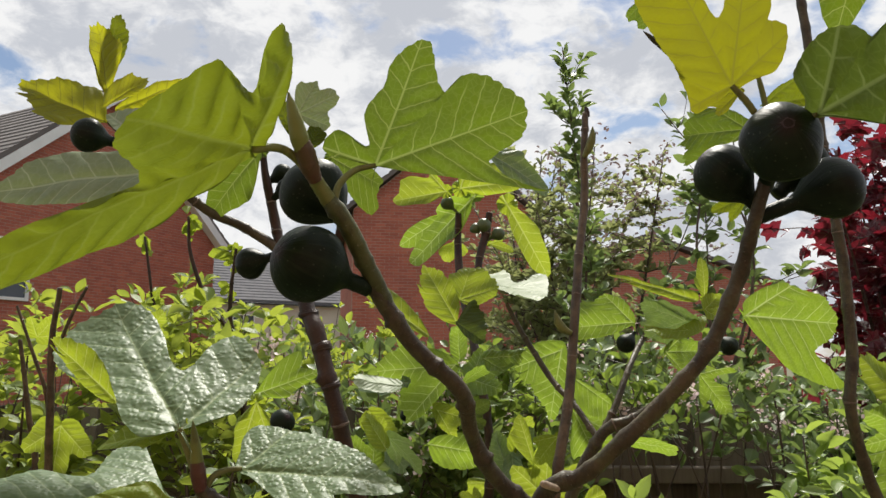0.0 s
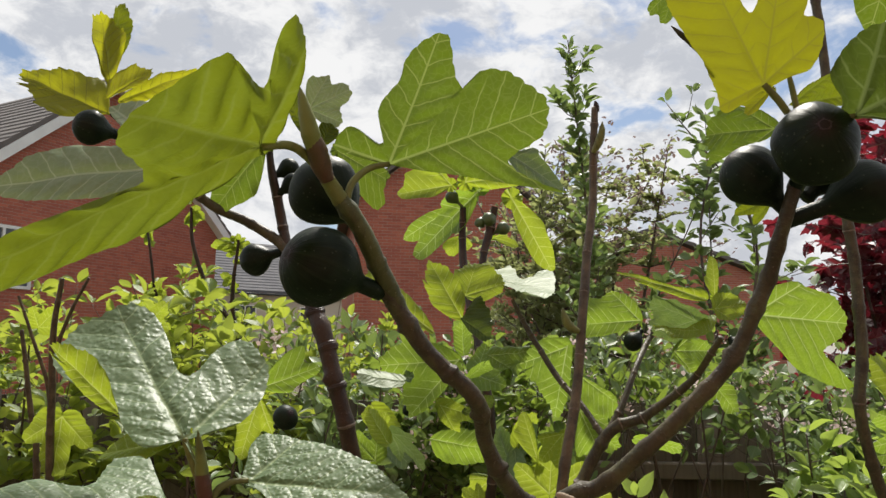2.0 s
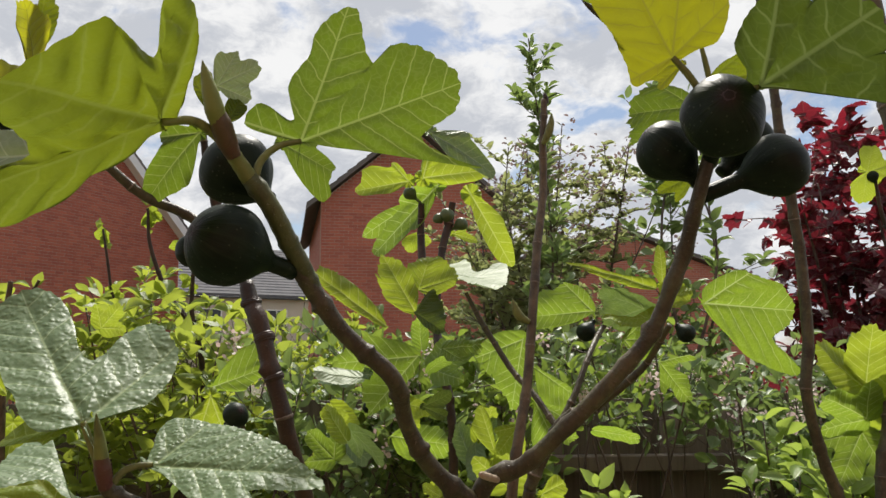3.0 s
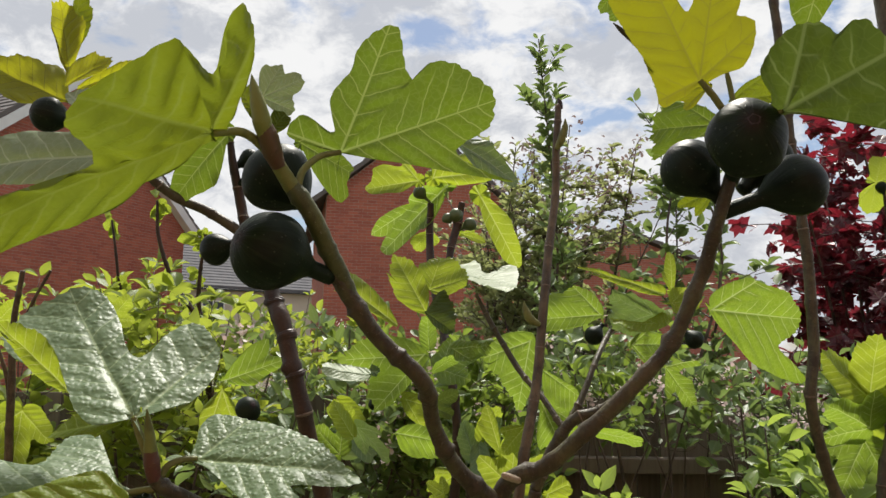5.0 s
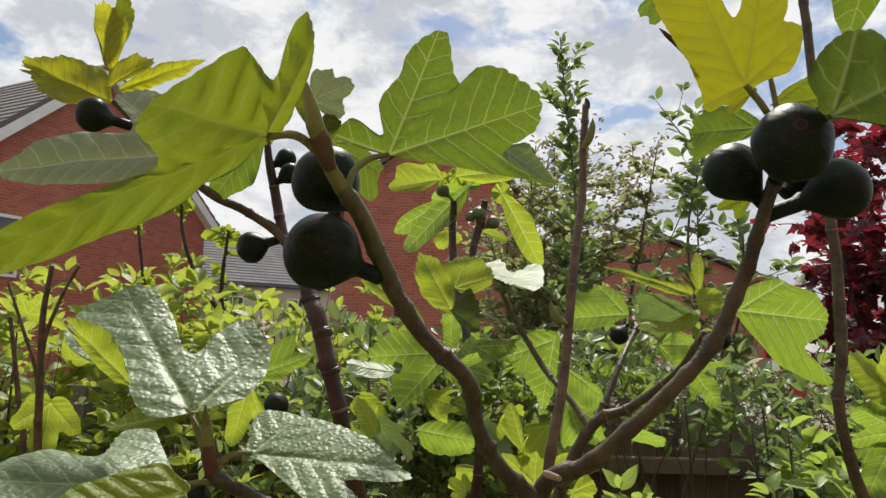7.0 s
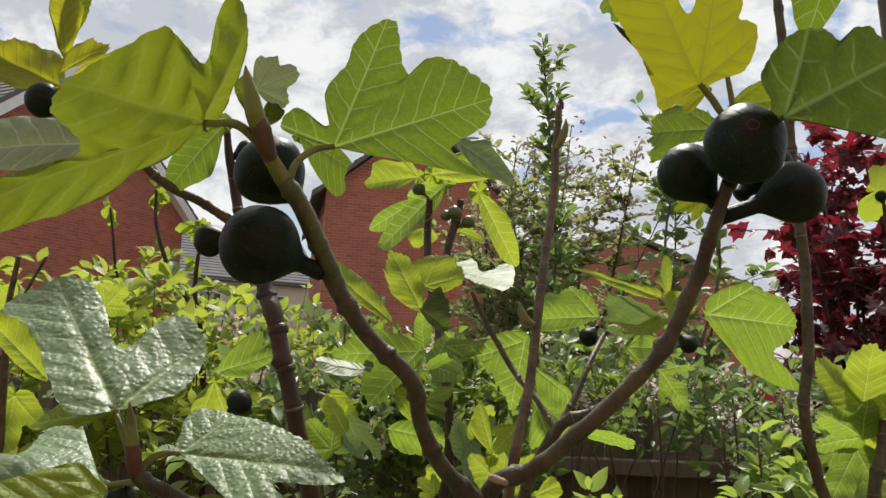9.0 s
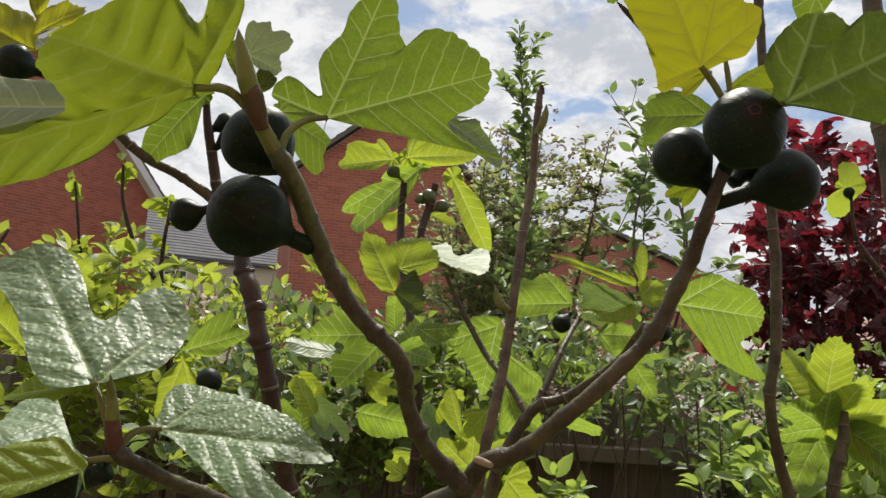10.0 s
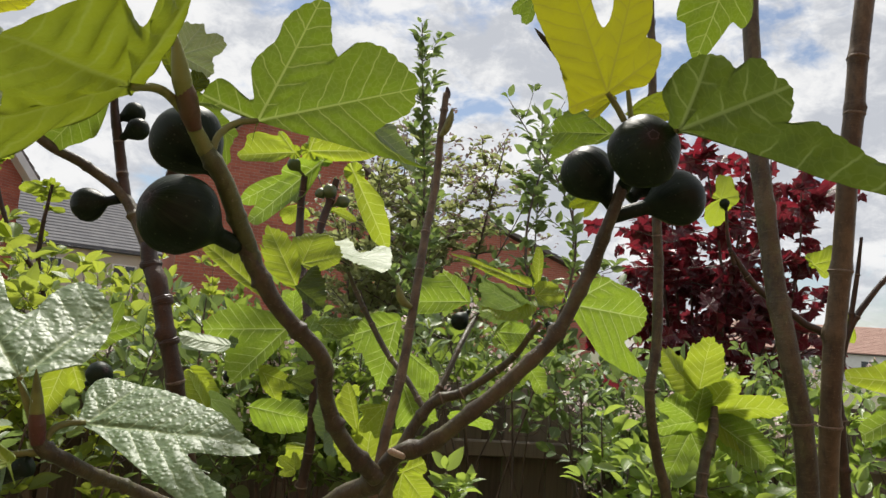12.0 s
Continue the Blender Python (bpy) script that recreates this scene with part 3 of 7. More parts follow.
        return (rad[q - 1] * math.cos(d), rad[q - 1] * math.sin(d))

    for i in range(nr):
        for j in range(na):
            jn = (j + 1) % na
            mid = th[j] + ((th[j + 1] - th[j] + 180) % 360 - 180) / 2
            k = int(np.abs((mid - degs + 180) % 360 - 180).argmin())
            if i == 0:
                f = (0, 1 + jn, 1 + j)
            else:
                f = (1 + (i - 1) * na + j, 1 + (i - 1) * na + jn, 1 + i * na + jn, 1 + i * na + j)
            faces.append(f)
            uvs += [lobe_uv(q, k) for q in f]
    ob = mesh_part(name, verts, faces, mat or LEAF, parent, label, True, uvs)
    # how far each corner lies from the line where two lobes meet
    away = np.sort(np.abs((P[:, 3][:, None] - degs[None, :] + 180) % 360 - 180), axis=1)
    clear = np.concatenate([[0.5], (away[:, 1] - away[:, 0]) / 50 if len(degs) > 1 else np.ones(len(P))])
    layer = ob.data.uv_layers.new(name="meet")
    layer.data.foreach_set("uv", np.array([(clear[q], 0.0) for f in faces for q in f]).ravel())
    return ob


LOBED = ((-150, 0.18), (-110, 0.35), (-75, 0.55), (-55, 0.78), (-42, 0.74), (-30, 0.54), (-18, 0.80), (-6, 0.98), (0, 1.0),
         (6, 0.98), (18, 0.80), (30, 0.52), (42, 0.70), (55, 0.76), (75, 0.52), (110, 0.33), (150, 0.16), (180, 0.06))
OVATE = ((-150, 0.12), (-100, 0.22), (-60, 0.38), (-35, 0.60), (-20, 0.85), (-8, 0.98), (0, 1.02), (8, 0.97), (20, 0.83), (35, 0.58), (60, 0.36), (100, 0.2), (150, 0.12), (180, 0.05))


def shoot_leaf(parent, base, tip, rolled, shape, mat, label=""):
    """A fig leaf from the end of its stalk to the tip of its middle lobe, rolled by so many degrees about that line."""
    axis = Vector(tip) - Vector(base)
    side = Matrix.Rotation(radians(rolled), 3, axis) @ axis.cross(Vector((0, 1, 0)))
    lobes = ((0, 1.0, 25), (50, 0.78, 25), (-50, 0.78, 25)) if shape is LOBED else ((0, 1.0, 25),)
    return leaf(parent, base, axis, side, axis.length, lobes, mat=mat, fine=1, wave=0.02, rim=shape, cup=0.12, sag=0.18, label=label)


def fig(parent, stalk, eye, radius, belly=0.60, label="", mat=None):
    """A fig from its stalk to its eye."""
    a, e = np.array(stalk, float), np.array(eye, float)
    d = e - a
    ln = np.linalg.norm(d)
    d /= ln
    x = np.cross(d, [0.2, 0.3, 0.93])
    x /= np.linalg.norm(x)
    y = np.cross(d, x)
    n, m = 48, 26
    rng = random.Random(int(abs(a[0] * 9999)))
    p1, p2 = rng.uniform(0, 6), rng.uniform(0, 6)
    verts, faces, uvs = [], [], []
    neck = min(0.34, 0.0042 / radius)
    c = max(belly, 1 - 0.98 * radius / ln)
    for i in range(m + 1):
        s = i / m
        s = c * (1 - (1 - s / 0.55) ** 1.3) if s < 0.55 else c + (1 - c) * math.sin((s - 0.55) / 0.45 * math.pi / 2)
        if s <= c:
            t = s / c
            start = max(0.0, 1 - 1.22 * radius / (c * ln))
            tt = max(0.0, (t - start) / (1 - start)) if start < 1 else t
            q = neck + (1 - neck) * math.sin(tt * math.pi / 2) ** 1.25
        else:
            q = math.sqrt(max(0.0, 1 - ((s - c) / (1 - c)) ** 2))
            q = max(q, 0.07)
        for k in range(n):
            w = 2 * math.pi * k / n
            bend = (w - p1 - 0.8 * s + math.pi) % (2 * math.pi) - math.pi
            rr = radius * q * (1 + 0.022 * math.cos(5 * w + p1) * q + 0.025 * math.cos(2 * w + p2) - 0.055 * q * math.exp(-(bend / 0.16) ** 2) * math.sin(math.pi * min(1.0, s * 1.15)))
            verts.append(a + d * ln * s + rr * (math.cos(w) * x + math.sin(w) * y))
    for i in range(m):
        for k in range(n):
            h = (k + 1) % n
            faces.append((i * n + k, i * n + h, (i + 1) * n + h, (i + 1) * n + k))
            uvs += [(k / n, i / m), ((k + 1) / n, i / m), ((k + 1) / n, (i + 1) / m), (k / n, (i + 1) / m)]
    faces += [tuple(range(n - 1, -1, -1)), tuple(range(m * n, (m + 1) * n))]
    uvs += [(0, 0)] * n + [(0, 1)] * n
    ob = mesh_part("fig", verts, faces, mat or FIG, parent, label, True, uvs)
    # the eye: a low ring of scales round a small pit
    ev, ef = [], []
    prof = [(0.21, -0.05), (0.17, -0.006), (0.13, 0.008), (0.08, 0.004), (0.03, -0.02)]
    for q, h in prof:
        for k in range(14):
            w = 2 * math.pi * k / 14
            j = 1 + 0.07 * math.cos(5 * w + p1)
            ev.append(e + d * (h * radius - 0.012 * radius) + radius * q * j * (math.cos(w) * x + math.sin(w) * y))
    for i in range(len(prof) - 1):
        for k in range(14):
            h = (k + 1) % 14
            ef.append((i * 14 + k, i * 14 + h, (i + 1) * 14 + h, (i + 1) * 14 + k))
    ef.append(tuple(range(4 * 14, 5 * 14)))
    mesh_part("ostiole", ev, ef, OSTIOLE, ob, "purple-red eye of the fruit")
    return ob


def leaf_cloud(name, places, ways, sizes, mat, parent, shape="oval", rng=None, label=""):
    """Many small leaves in one mesh: places and the ways they point."""
    rng = rng or np.random.RandomState(3)
    if shape == "maple":
        out = [(0, 0, 0), (0.22, 0.02, 0.02), (0.50, 0.02, 0.02), (0.44, 0.27, 0.04), (0.62, 0.50, -0.04), (0.34, 0.58, 0.03), (0.22, 0.78, 0.0), (0, 1.0, -0.12),
               (-0.22, 0.78, 0.0), (-0.34, 0.58, 0.03), (-0.62, 0.50, -0.04), (-0.44, 0.27, 0.04), (-0.50, 0.02, 0.02), (-0.22, 0.02, 0.02), (0, 0.35, -0.03)]
        tri = [(14, i, i + 1) for i in range(0, 13)] + [(14, 13, 0)]
    elif shape == "petal":
        out = [(0, 0, 0), (0.42, 0.5, 0.12), (0.2, 0.98, 0.2), (-0.2, 0.98, 0.2), (-0.42, 0.5, 0.12)]
        tri = [(0, 1, 2), (0, 2, 3), (0, 3, 4)]
    elif shape == "broad":
        out = [(0, 0, 0), (0, 0.26, -0.03), (0, 0.52, -0.04), (0, 0.78, -0.07), (0, 1.0, -0.16)]
        for q in (1, -1):
            out += [(q * 0.12, 0.10, 0.03), (q * 0.23, 0.28, 0.07), (q * 0.26, 0.48, 0.075), (q * 0.19, 0.72, 0.03), (q * 0.07, 0.90, -0.08)]
        tri = []
        for e in (5, 10):
            for f in ((0, e, 1), (e, e + 1, 1), (1, e + 1, 2), (e + 1, e + 2, 2), (2, e + 2, 3), (e + 2, e + 3, 3), (3, e + 3, e + 4), (3, e + 4, 4)):
                tri.append(f if e == 5 else f[::-1])
    else:
        out = [(0, 0, 0), (0.22, 0.16, 0.05), (0.31, 0.46, 0.07), (0.19, 0.78, 0.03), (0, 1.0, -0.10), (-0.19, 0.78, 0.03), (-0.31, 0.46, 0.07), (-0.22, 0.16, 0.05), (0, 0.45, -0.02)]
        tri = [(8, i, i + 1) for i in range(0, 7)] + [(8, 7, 0)]
    out, tri = np.array(out), np.array(tri)
    places, ways, sizes = np.asarray(places, float), np.asarray(ways, float), np.asarray(sizes, float)
    n = len(places)
    y = ways / (np.linalg.norm(ways, axis=1)[:, None] + 1e-9)
    up = rng.normal(0, 0.55, (n, 3)) + [0, 0, 1]
    x = np.cross(y, up)
    x /= np.linalg.norm(x, axis=1)[:, None] + 1e-9
    z = np.cross(x, y)
    bend = rng.uniform(0.4, 2.2, n)
    wid = rng.uniform(0.8, 1.25, n)
    V = (places[:, None, :] + sizes[:, None, None] * (out[None, :, 0:1] * wid[:, None, None] * x[:, None, :] + out[None, :, 1:2] * y[:, None, :]
         + out[None, :, 2:3] * bend[:, None, None] * z[:, None, :])).reshape(-1, 3)
    F = (tri[None] + (np.arange(n) * len(out))[:, None, None]).reshape(-1, 3)
    uvs = np.tile(out[tri.reshape(-1), :2], (n, 1))
    ob = mesh_part(name, V.tolist(), F.tolist(), mat, parent, label, shape == "broad", uvs)
    return tagged(ob, kind="stuff")


def shrub(name, at, label, category, height, spread, stems, leaf_len, mat, seed, density=60.0, upright=0.75, low=0.1, blossom=0, shape="oval", bark=None, group="", twigs=6, droop=0.0,
          thick=0.012, rise=0.0, twig_len=1.0, cluster=1, tips=None):
    """A bush or a small tree: stems from the base, twigs on them, leaves along the twigs."""
    rng = np.random.RandomState(seed)
    root = thing(name, at, label, category, group)
    o = np.array(at, float)
    places, ways, sizes, bl = [], [], [], []
    fine_places, fine_ways, fine_sizes = [], [], []

    for i in range(stems):
        tv, tf, tu = [], [], []
        a = rng.uniform(0, 6.283)
        h = height * rng.uniform(0.72, 1.0)
        reach = spread * rng.uniform(0.25, 1.0)
        end = o + [math.cos(a) * reach, math.sin(a) * reach, h]
        start = o + [math.cos(a) * spread * 0.12, math.sin(a) * spread * 0.12, rise]
        mid = (start + end) / 2 + rng.normal(0, 0.06 * height, 3) + [0, 0, height * 0.08 * upright]
        main = spline([start, (start + mid) / 2 + rng.normal(0, 0.02 * height, 3), mid, end], 6)
        rad = np.linspace(thick, thick * 0.22, len(main)) * rng.uniform(0.7, 1.2)
        pieces = [(np.column_stack([main, rad]), 6)]
        lines = [main[int(len(main) * max(low, 0.55)):]]
        for k in range(twigs):
            j = int(len(main) * rng.uniform(max(low, 0.12), 0.93))
            p = main[j]
            b = rng.uniform(0, 6.283)
            ln = twig_len * height * rng.uniform(0.14, 0.34) * (1.1 - 0.5 * j / len(main))
            way = np.array([math.cos(b), math.sin(b), rng.uniform(0.2, 1.1) * upright - droop])
            way *= ln / np.linalg.norm(way)
            tw = spline([p, p + way * 0.5 + rng.normal(0, ln * 0.08, 3), p + way + [0, 0, ln * 0.12]], 5)
            pieces.append((np.column_stack([tw, np.linspace(rad[j] * 0.55, thick * 0.12, len(tw))]), 4))
            lines.append(tw)
        for rows, sides in pieces:
            v, f, t = tube(rows, sides, len(tv))
            tv.extend(v), tf.extend(f), tu.extend(t)
        mesh_part("stem", tv, tf, bark or TWIG, root, "", True, tu)
        for line in lines:
            seg = np.linalg.norm(np.diff(line, axis=0), axis=1)
            total = seg.sum()
            run = np.concatenate([[0], np.cumsum(seg)])
            n = max(2, int(total * density / cluster))
            for u in np.sort(np.append(rng.uniform(0.06, 1.0, n), 1.0)) * total:
                p = np.array([np.interp(u, run, line[:, k]) for k in range(3)])
                q = min(len(line) - 2, np.searchsorted(run, u) - 1)
                d = line[q + 1] - line[q]
                d = d / (np.linalg.norm(d) + 1e-9)
                first = rng.uniform(0, 6.283)
                for e in range(cluster):
                    if cluster > 1:
                        g = first + e * 2.4
                        w = np.array([math.cos(g), math.sin(g), 0.0]) * rng.uniform(0.6, 1.0) + d * rng.uniform(0.3, 0.9) + rng.normal(0, 0.2, 3) + [0, 0, 0.15 - droop]
                    else:
                        w = rng.normal(0, 0.75, 3) + d * 0.7 + [0, 0, 0.25 - droop]
                    if tips and u > 0.45 * total and p[2] > o[2] + tips[2] * height and rng.rand() < tips[3]:
                        fine_places.append(p + rng.normal(0, 0.05, 3)), fine_ways.append(w), fine_sizes.append(tips[1] * rng.uniform(0.6, 1.2))
                    else:
                        places.append(p + w * leaf_len * 0.12), ways.append(w), sizes.append(leaf_len * rng.uniform(0.5, 1.15))
            if blossom and rng.rand() < blossom:
                c = line[-1]
                for _ in range(9):
                    w = rng.normal(0, 1, 3) + [0, -0.4, 0.4]
                    for e in range(4):
                        bl.append((c + rng.normal(0, 0.03, 3), w + rng.normal(0, 0.9, 3)))
    leaf_cloud("crown", places, ways, sizes, mat, root, shape, rng)
    if tips:
        leaf_cloud("tip_foliage", fine_places, fine_ways, fine_sizes, tips[0], root, "oval", rng, "fine fading mauve tips")
    if bl:
        leaf_cloud("blossom", [b[0] for b in bl], [b[1] for b in bl], [0.022] * len(bl), BLOSSOM, root, "petal", rng, "pale pink apple blossom")
    return root


def box(name, lo, hi, mat, parent=None, label="", bevel=0.0, at=None):
    """An upright box between two corners, turned by the pose at."""
    bm = bmesh.new()
    bmesh.ops.create_cube(bm, size=1.0)
    for v in bm.verts:
        v.co = Vector([lo[i] + (v.co[i] + 0.5) * (hi[i] - lo[i]) for i in range(3)])
    if bevel:
        bmesh.ops.bevel(bm, geom=bm.edges[:], offset=bevel, segments=1, affect="EDGES")
    if at is not None:
        bm.transform(at)
    me = bpy.data.meshes.new(name)
    bm.to_mesh(me)
    bm.free()
    me.materials.append(mat)
    ob = new(name, me)
    if parent:
        hang(ob, parent)
    if label:
        tagged(ob, label)
    return ob


def slab(name, ring, way, mat, parent, label="", uv_along=None):
    """A flat polygon given by its corner ring, thickened along way. uvs in metres along uv_along and up."""
    ring = [Vector(p) for p in ring]
    way = Vector(way)
    n = len(ring)
    verts = ring + [p + way for p in ring]
    faces = [tuple(range(n)), tuple(range(2 * n - 1, n - 1, -1))] + [(i, n + i, n + (i + 1) % n, (i + 1) % n) for i in range(n)]
    along = Vector(uv_along) if uv_along else Vector((1, 0, 0))
    uvs = []
    for f in faces:
        for i in f:
            p = verts[i]
            uvs.append((p.dot(along), p.z))
    return mesh_part(name, verts, faces, mat, parent, label, False, uvs)


def window(root, o, u, n, w, h):
    """A white-framed two-light window with its glass set back, o its lower corner, u along the wall, n out of it."""
    up = Vector((0, 0, 1))
    win = slab("window", [o + n * 0.02, o + u * w + n * 0.02, o + u * w + up * h + n * 0.02, o + up * h + n * 0.02], n * 0.02, GLASS, root, "", tuple(u))
    fr = 0.07
    for lo, hi in (((-fr, -fr), (w + fr, 0.0)), ((-fr, h), (w + fr, h + fr)), ((-fr, 0), (0, h)), ((w, 0), (w + fr, h)), ((w / 2 - 0.03, 0), (w / 2 + 0.03, h))):
        p = [o + u * lo[0] + up * lo[1], o + u * hi[0] + up * lo[1], o + u * hi[0] + up * hi[1], o + u * lo[0] + up * hi[1]]
        slab("window_frame", [k + n * 0.003 for k in p], n * 0.08, WHITE, win, "", tuple(u))


def lay_bricks(wall, c, u, n, width, eave, slope, holes, near):
    """Bricks in running bond on a gable wall, proud of its mortar. Those inside near (from, to, low, high) are pieces of their own."""
    long, tall, joint, proud = 0.215, 0.065, 0.010, 0.007
    box_faces = [(0, 1, 2, 3), (0, 4, 5, 1), (1, 5, 6, 2), (2, 6, 7, 3), (3, 7, 4, 0)]

    def block(a, b, z):
        ring = [(a, z), (b, z), (b, z + tall), (a, z + tall)]
        rim = [(a + 0.004, z + 0.004), (b - 0.004, z + 0.004), (b - 0.004, z + tall - 0.004), (a + 0.004, z + tall - 0.004)]
        return [u * p + Vector((0, 0, q)) + n * proud for p, q in rim] + [u * p + Vector((0, 0, q)) + n * 0.001 for p, q in ring]

    shared = bpy.data.meshes.new("brick")
    shared.from_pydata([tuple(v) for v in block(0.0, long, 0.0)], [], box_faces)
    shared.materials.append(BRICK_PIECE)
    verts, faces = [], []
    peak = eave + slope * width / 2
    for row in range(int(peak / (tall + joint))):
        z = row * (tall + joint)
        inset = max(0.0, (z + tall - eave) / slope) + 0.006
        a = -(long + joint) / 2 * (row % 2)
        while a < width - inset:
            lo, hi = max(a, inset), min(a + long, width - inset)
            cut = any(lo < h[0] + h[2] + 0.08 and hi > h[0] - 0.08 and z < h[1] + h[3] + 0.08 and z + tall > h[1] - 0.08 for h in holes)
            if hi - lo > 0.03 and not cut:
                if hi - lo > long - 0.001 and near[0] < lo < near[1] and near[2] < z < near[3]:
                    ob = new("brick", shared)
                    ob.location = c + u * lo + Vector((0, 0, z))
                    hang(ob, wall)
                else:
                    faces += [tuple(len(verts) + i for i in f) for f in box_faces]
                    verts += [c + v for v in block(lo, hi, z)]
            a += long + joint
    tagged(mesh_part("brickwork", verts, faces, BRICK_PIECE, wall, "", False), kind="stuff")


def tiled_slope(name, low, top, run, nrm, mat, parent):
    """One roof slope in overlapping courses, each with a lip over the one below."""
    rise = top - low
    n = max(4, int(rise.length / 0.30))
    line = []
    for i in range(n):
        line += [low + rise * (i / n) + nrm * 1.28, low + rise * ((i + 1) / n) + nrm]
    line += [top, low]
    m = len(line)
    verts = line + [p + run for p in line]
    faces = [(i, (i + 1) % m, m + (i + 1) % m, m + i) for i in range(m)] + [tuple(range(m - 1, -1, -1)), tuple(range(m, 2 * m))]
    along = run.normalized()
    uvs = [(verts[i].dot(along), verts[i].z) for f in faces for i in f]
    return mesh_part(name, verts, faces, mat, parent, "", False, uvs)


def house(name, corner, along, width, deep, eave, pitch, wall, roof, label, windows=(), side_windows=(), verge=True, overhang=0.25, gutter=True, bricks=None):
    """A gabled house: its gable wall runs from corner along a way; the ridge runs away from it (to the left of that way)."""
    c = Vector((corner[0], corner[1], 0))
    u = Vector((along[0], along[1], 0)).normalized()
    back = Vector((-u.y, u.x, 0))
    root = thing(name, c, label, "house")
    peak = eave + math.tan(radians(pitch)) * width / 2
    g = [c, c + u * width, c + u * width + Vector((0, 0, eave)), c + u * width / 2 + Vector((0, 0, peak)), c + Vector((0, 0, eave))]
    front = slab("wall", g, back * 0.3, MORTAR if bricks else wall, root, "", tuple(u))
    if bricks:
        lay_bricks(front, c, u, -back, width, eave, math.tan(radians(pitch)), windows, bricks)
    far = [p + back * deep for p in g]
    slab("wall", far, -back * 0.3, wall, root, "", tuple(u))
    for s in (0.0, width):
        p = c + u * s
        q = u * (0.3 if s == 0 else -0.3)
        slab("wall", [p + back * 0.3, p + back * (deep - 0.3), p + back * (deep - 0.3) + Vector((0, 0, eave)), p + back * 0.3 + Vector((0, 0, eave))], q, wall, root, "", tuple(back))
    t = math.tan(radians(pitch))
    for s, d in ((0.0, 1), (width, -1)):
        low = c + u * s - u * d * 0.35 + Vector((0, 0, eave - 0.35 * t))
        top = c + u * width / 2 + Vector((0, 0, peak))
        nrm = Vector((0, 0, 0.12))
        a, b = low - back * overhang, top - back * overhang
        tiled_slope("roof", a + nrm * 0.4, b + nrm * 0.4, back * (deep + 2 * overhang), nrm, roof, root)
        if verge:
            h = Vector((0, 0, 0.26))
            slab("bargeboard", [a - h, b - h, b + nrm * 0.3, a + nrm * 0.3], -back * 0.04, WHITE, root, "white painted bargeboard", tuple(u))
            slab("soffit", [a - h * 0.9, b - h * 0.9, b - h * 0.9 + back * overhang, a - h * 0.9 + back * overhang], Vector((0, 0, 0.03)), WHITE, root, "", tuple(u))
        if gutter:
            m = low + Vector((0, 0, -0.02)) - u * d * 0.05
            v, f, uv = tube([(*(m - back * 0.2), 0.06), (*(m + back * (deep + 0.2)), 0.06)], 8)
            mesh_part("gutter", v, f, GUTTER, root, "black plastic gutter", True, uv)
    for s, z, w, h in windows:
        window(root, c + u * s + Vector((0, 0, z)), u, -back, w, h)
    for s, z, w, h in side_windows:
        window(root, c + back * (s + w) + Vector((0, 0, z)), -back, -u, w, h)
    return root


# ---- ground ----
def ground():
    n = 90
    xs = np.sign(np.linspace(-1, 1, n)) * np.abs(np.linspace(-1, 1, n)) ** 3 * 900
    verts = [(x, y + 6, 0.04 * noise.noise((x * 0.4, y * 0.4, 0.0)) - 0.02 if abs(x) < 12 and abs(y) < 12 else -0.03) for y in xs for x in xs]
    faces = [(j * n + i, j * n + i + 1, (j + 1) * n + i + 1, (j + 1) * n + i) for j in range(n - 1) for i in range(n - 1)]
    ob = mesh_part("ground", verts, faces, SOIL)
    tagged(ob, "grassy garden soil between shrubs and houses", "ground", kind="structure")


ground()


def wall_behind():
    """Added, unseen brick wall behind the camera, there to cut sky light from behind."""
    ob = box("light_block_wall", (-9.0, -4.3, -0.05), (9.0, -4.0, 5.4), BRICK)
    tagged(ob, "plain brick wall added out of view to block sky light", "wall", kind="structure")


wall_behind()


# ---- houses ----
house("brick_house", (-10.35, 15.30), (0.463, 0.886), 7.6, 9.0, 5.2, 41.0, BRICK, ROOF_TILES, "red brick house gable with white bargeboards and dark tiled roof", ((0.5, 3.0, 1.3, 1.25),), bricks=(4.4, 7.4, 3.0, 4.6))
house("brick_house", (-2.2, 18.0), (0.985, 0.17), 4.6, 8.0, 5.3, 40.0, BRICK, ROOF_TILES, "red brick house with a steep gable behind the trees", verge=False, gutter=False, bricks=(0.1, 3.2, 4.0, 5.5))
house("brick_house", (2.2, 24.0), (0.99, 0.14), 9.4, 9.0, 4.0, 19.0, BRICK, ROOF_TILES, "red brick house with a low tiled gable roof behind the hedge", verge=False, gutter=False)
house("plastered_house", (-6.0, 47.0), (-0.52, 0.85), 8.0, 18.0, 5.2, 38.0, PLASTER, SLATE, "tan plastered house with a grey slate roof", (), ((2.0, 2.9, 1.2, 1.3), (6.0, 2.9, 1.2, 1.3), (9.5, 2.9, 1.2, 1.3)), verge=False)
house("plastered_house", (84.0, 72.0), (0.6, 0.8), 9.0, 34.0, 3.6, 36.0, WHITE, CLAY, "white house with a pinkish clay tile roof far away", (), ((4.0, 1.2, 1.6, 1.3), (12.0, 1.2, 1.6, 1.3), (20.0, 1.2, 1.6, 1.3), (27.0, 1.2, 1.6, 1.3)), verge=False)


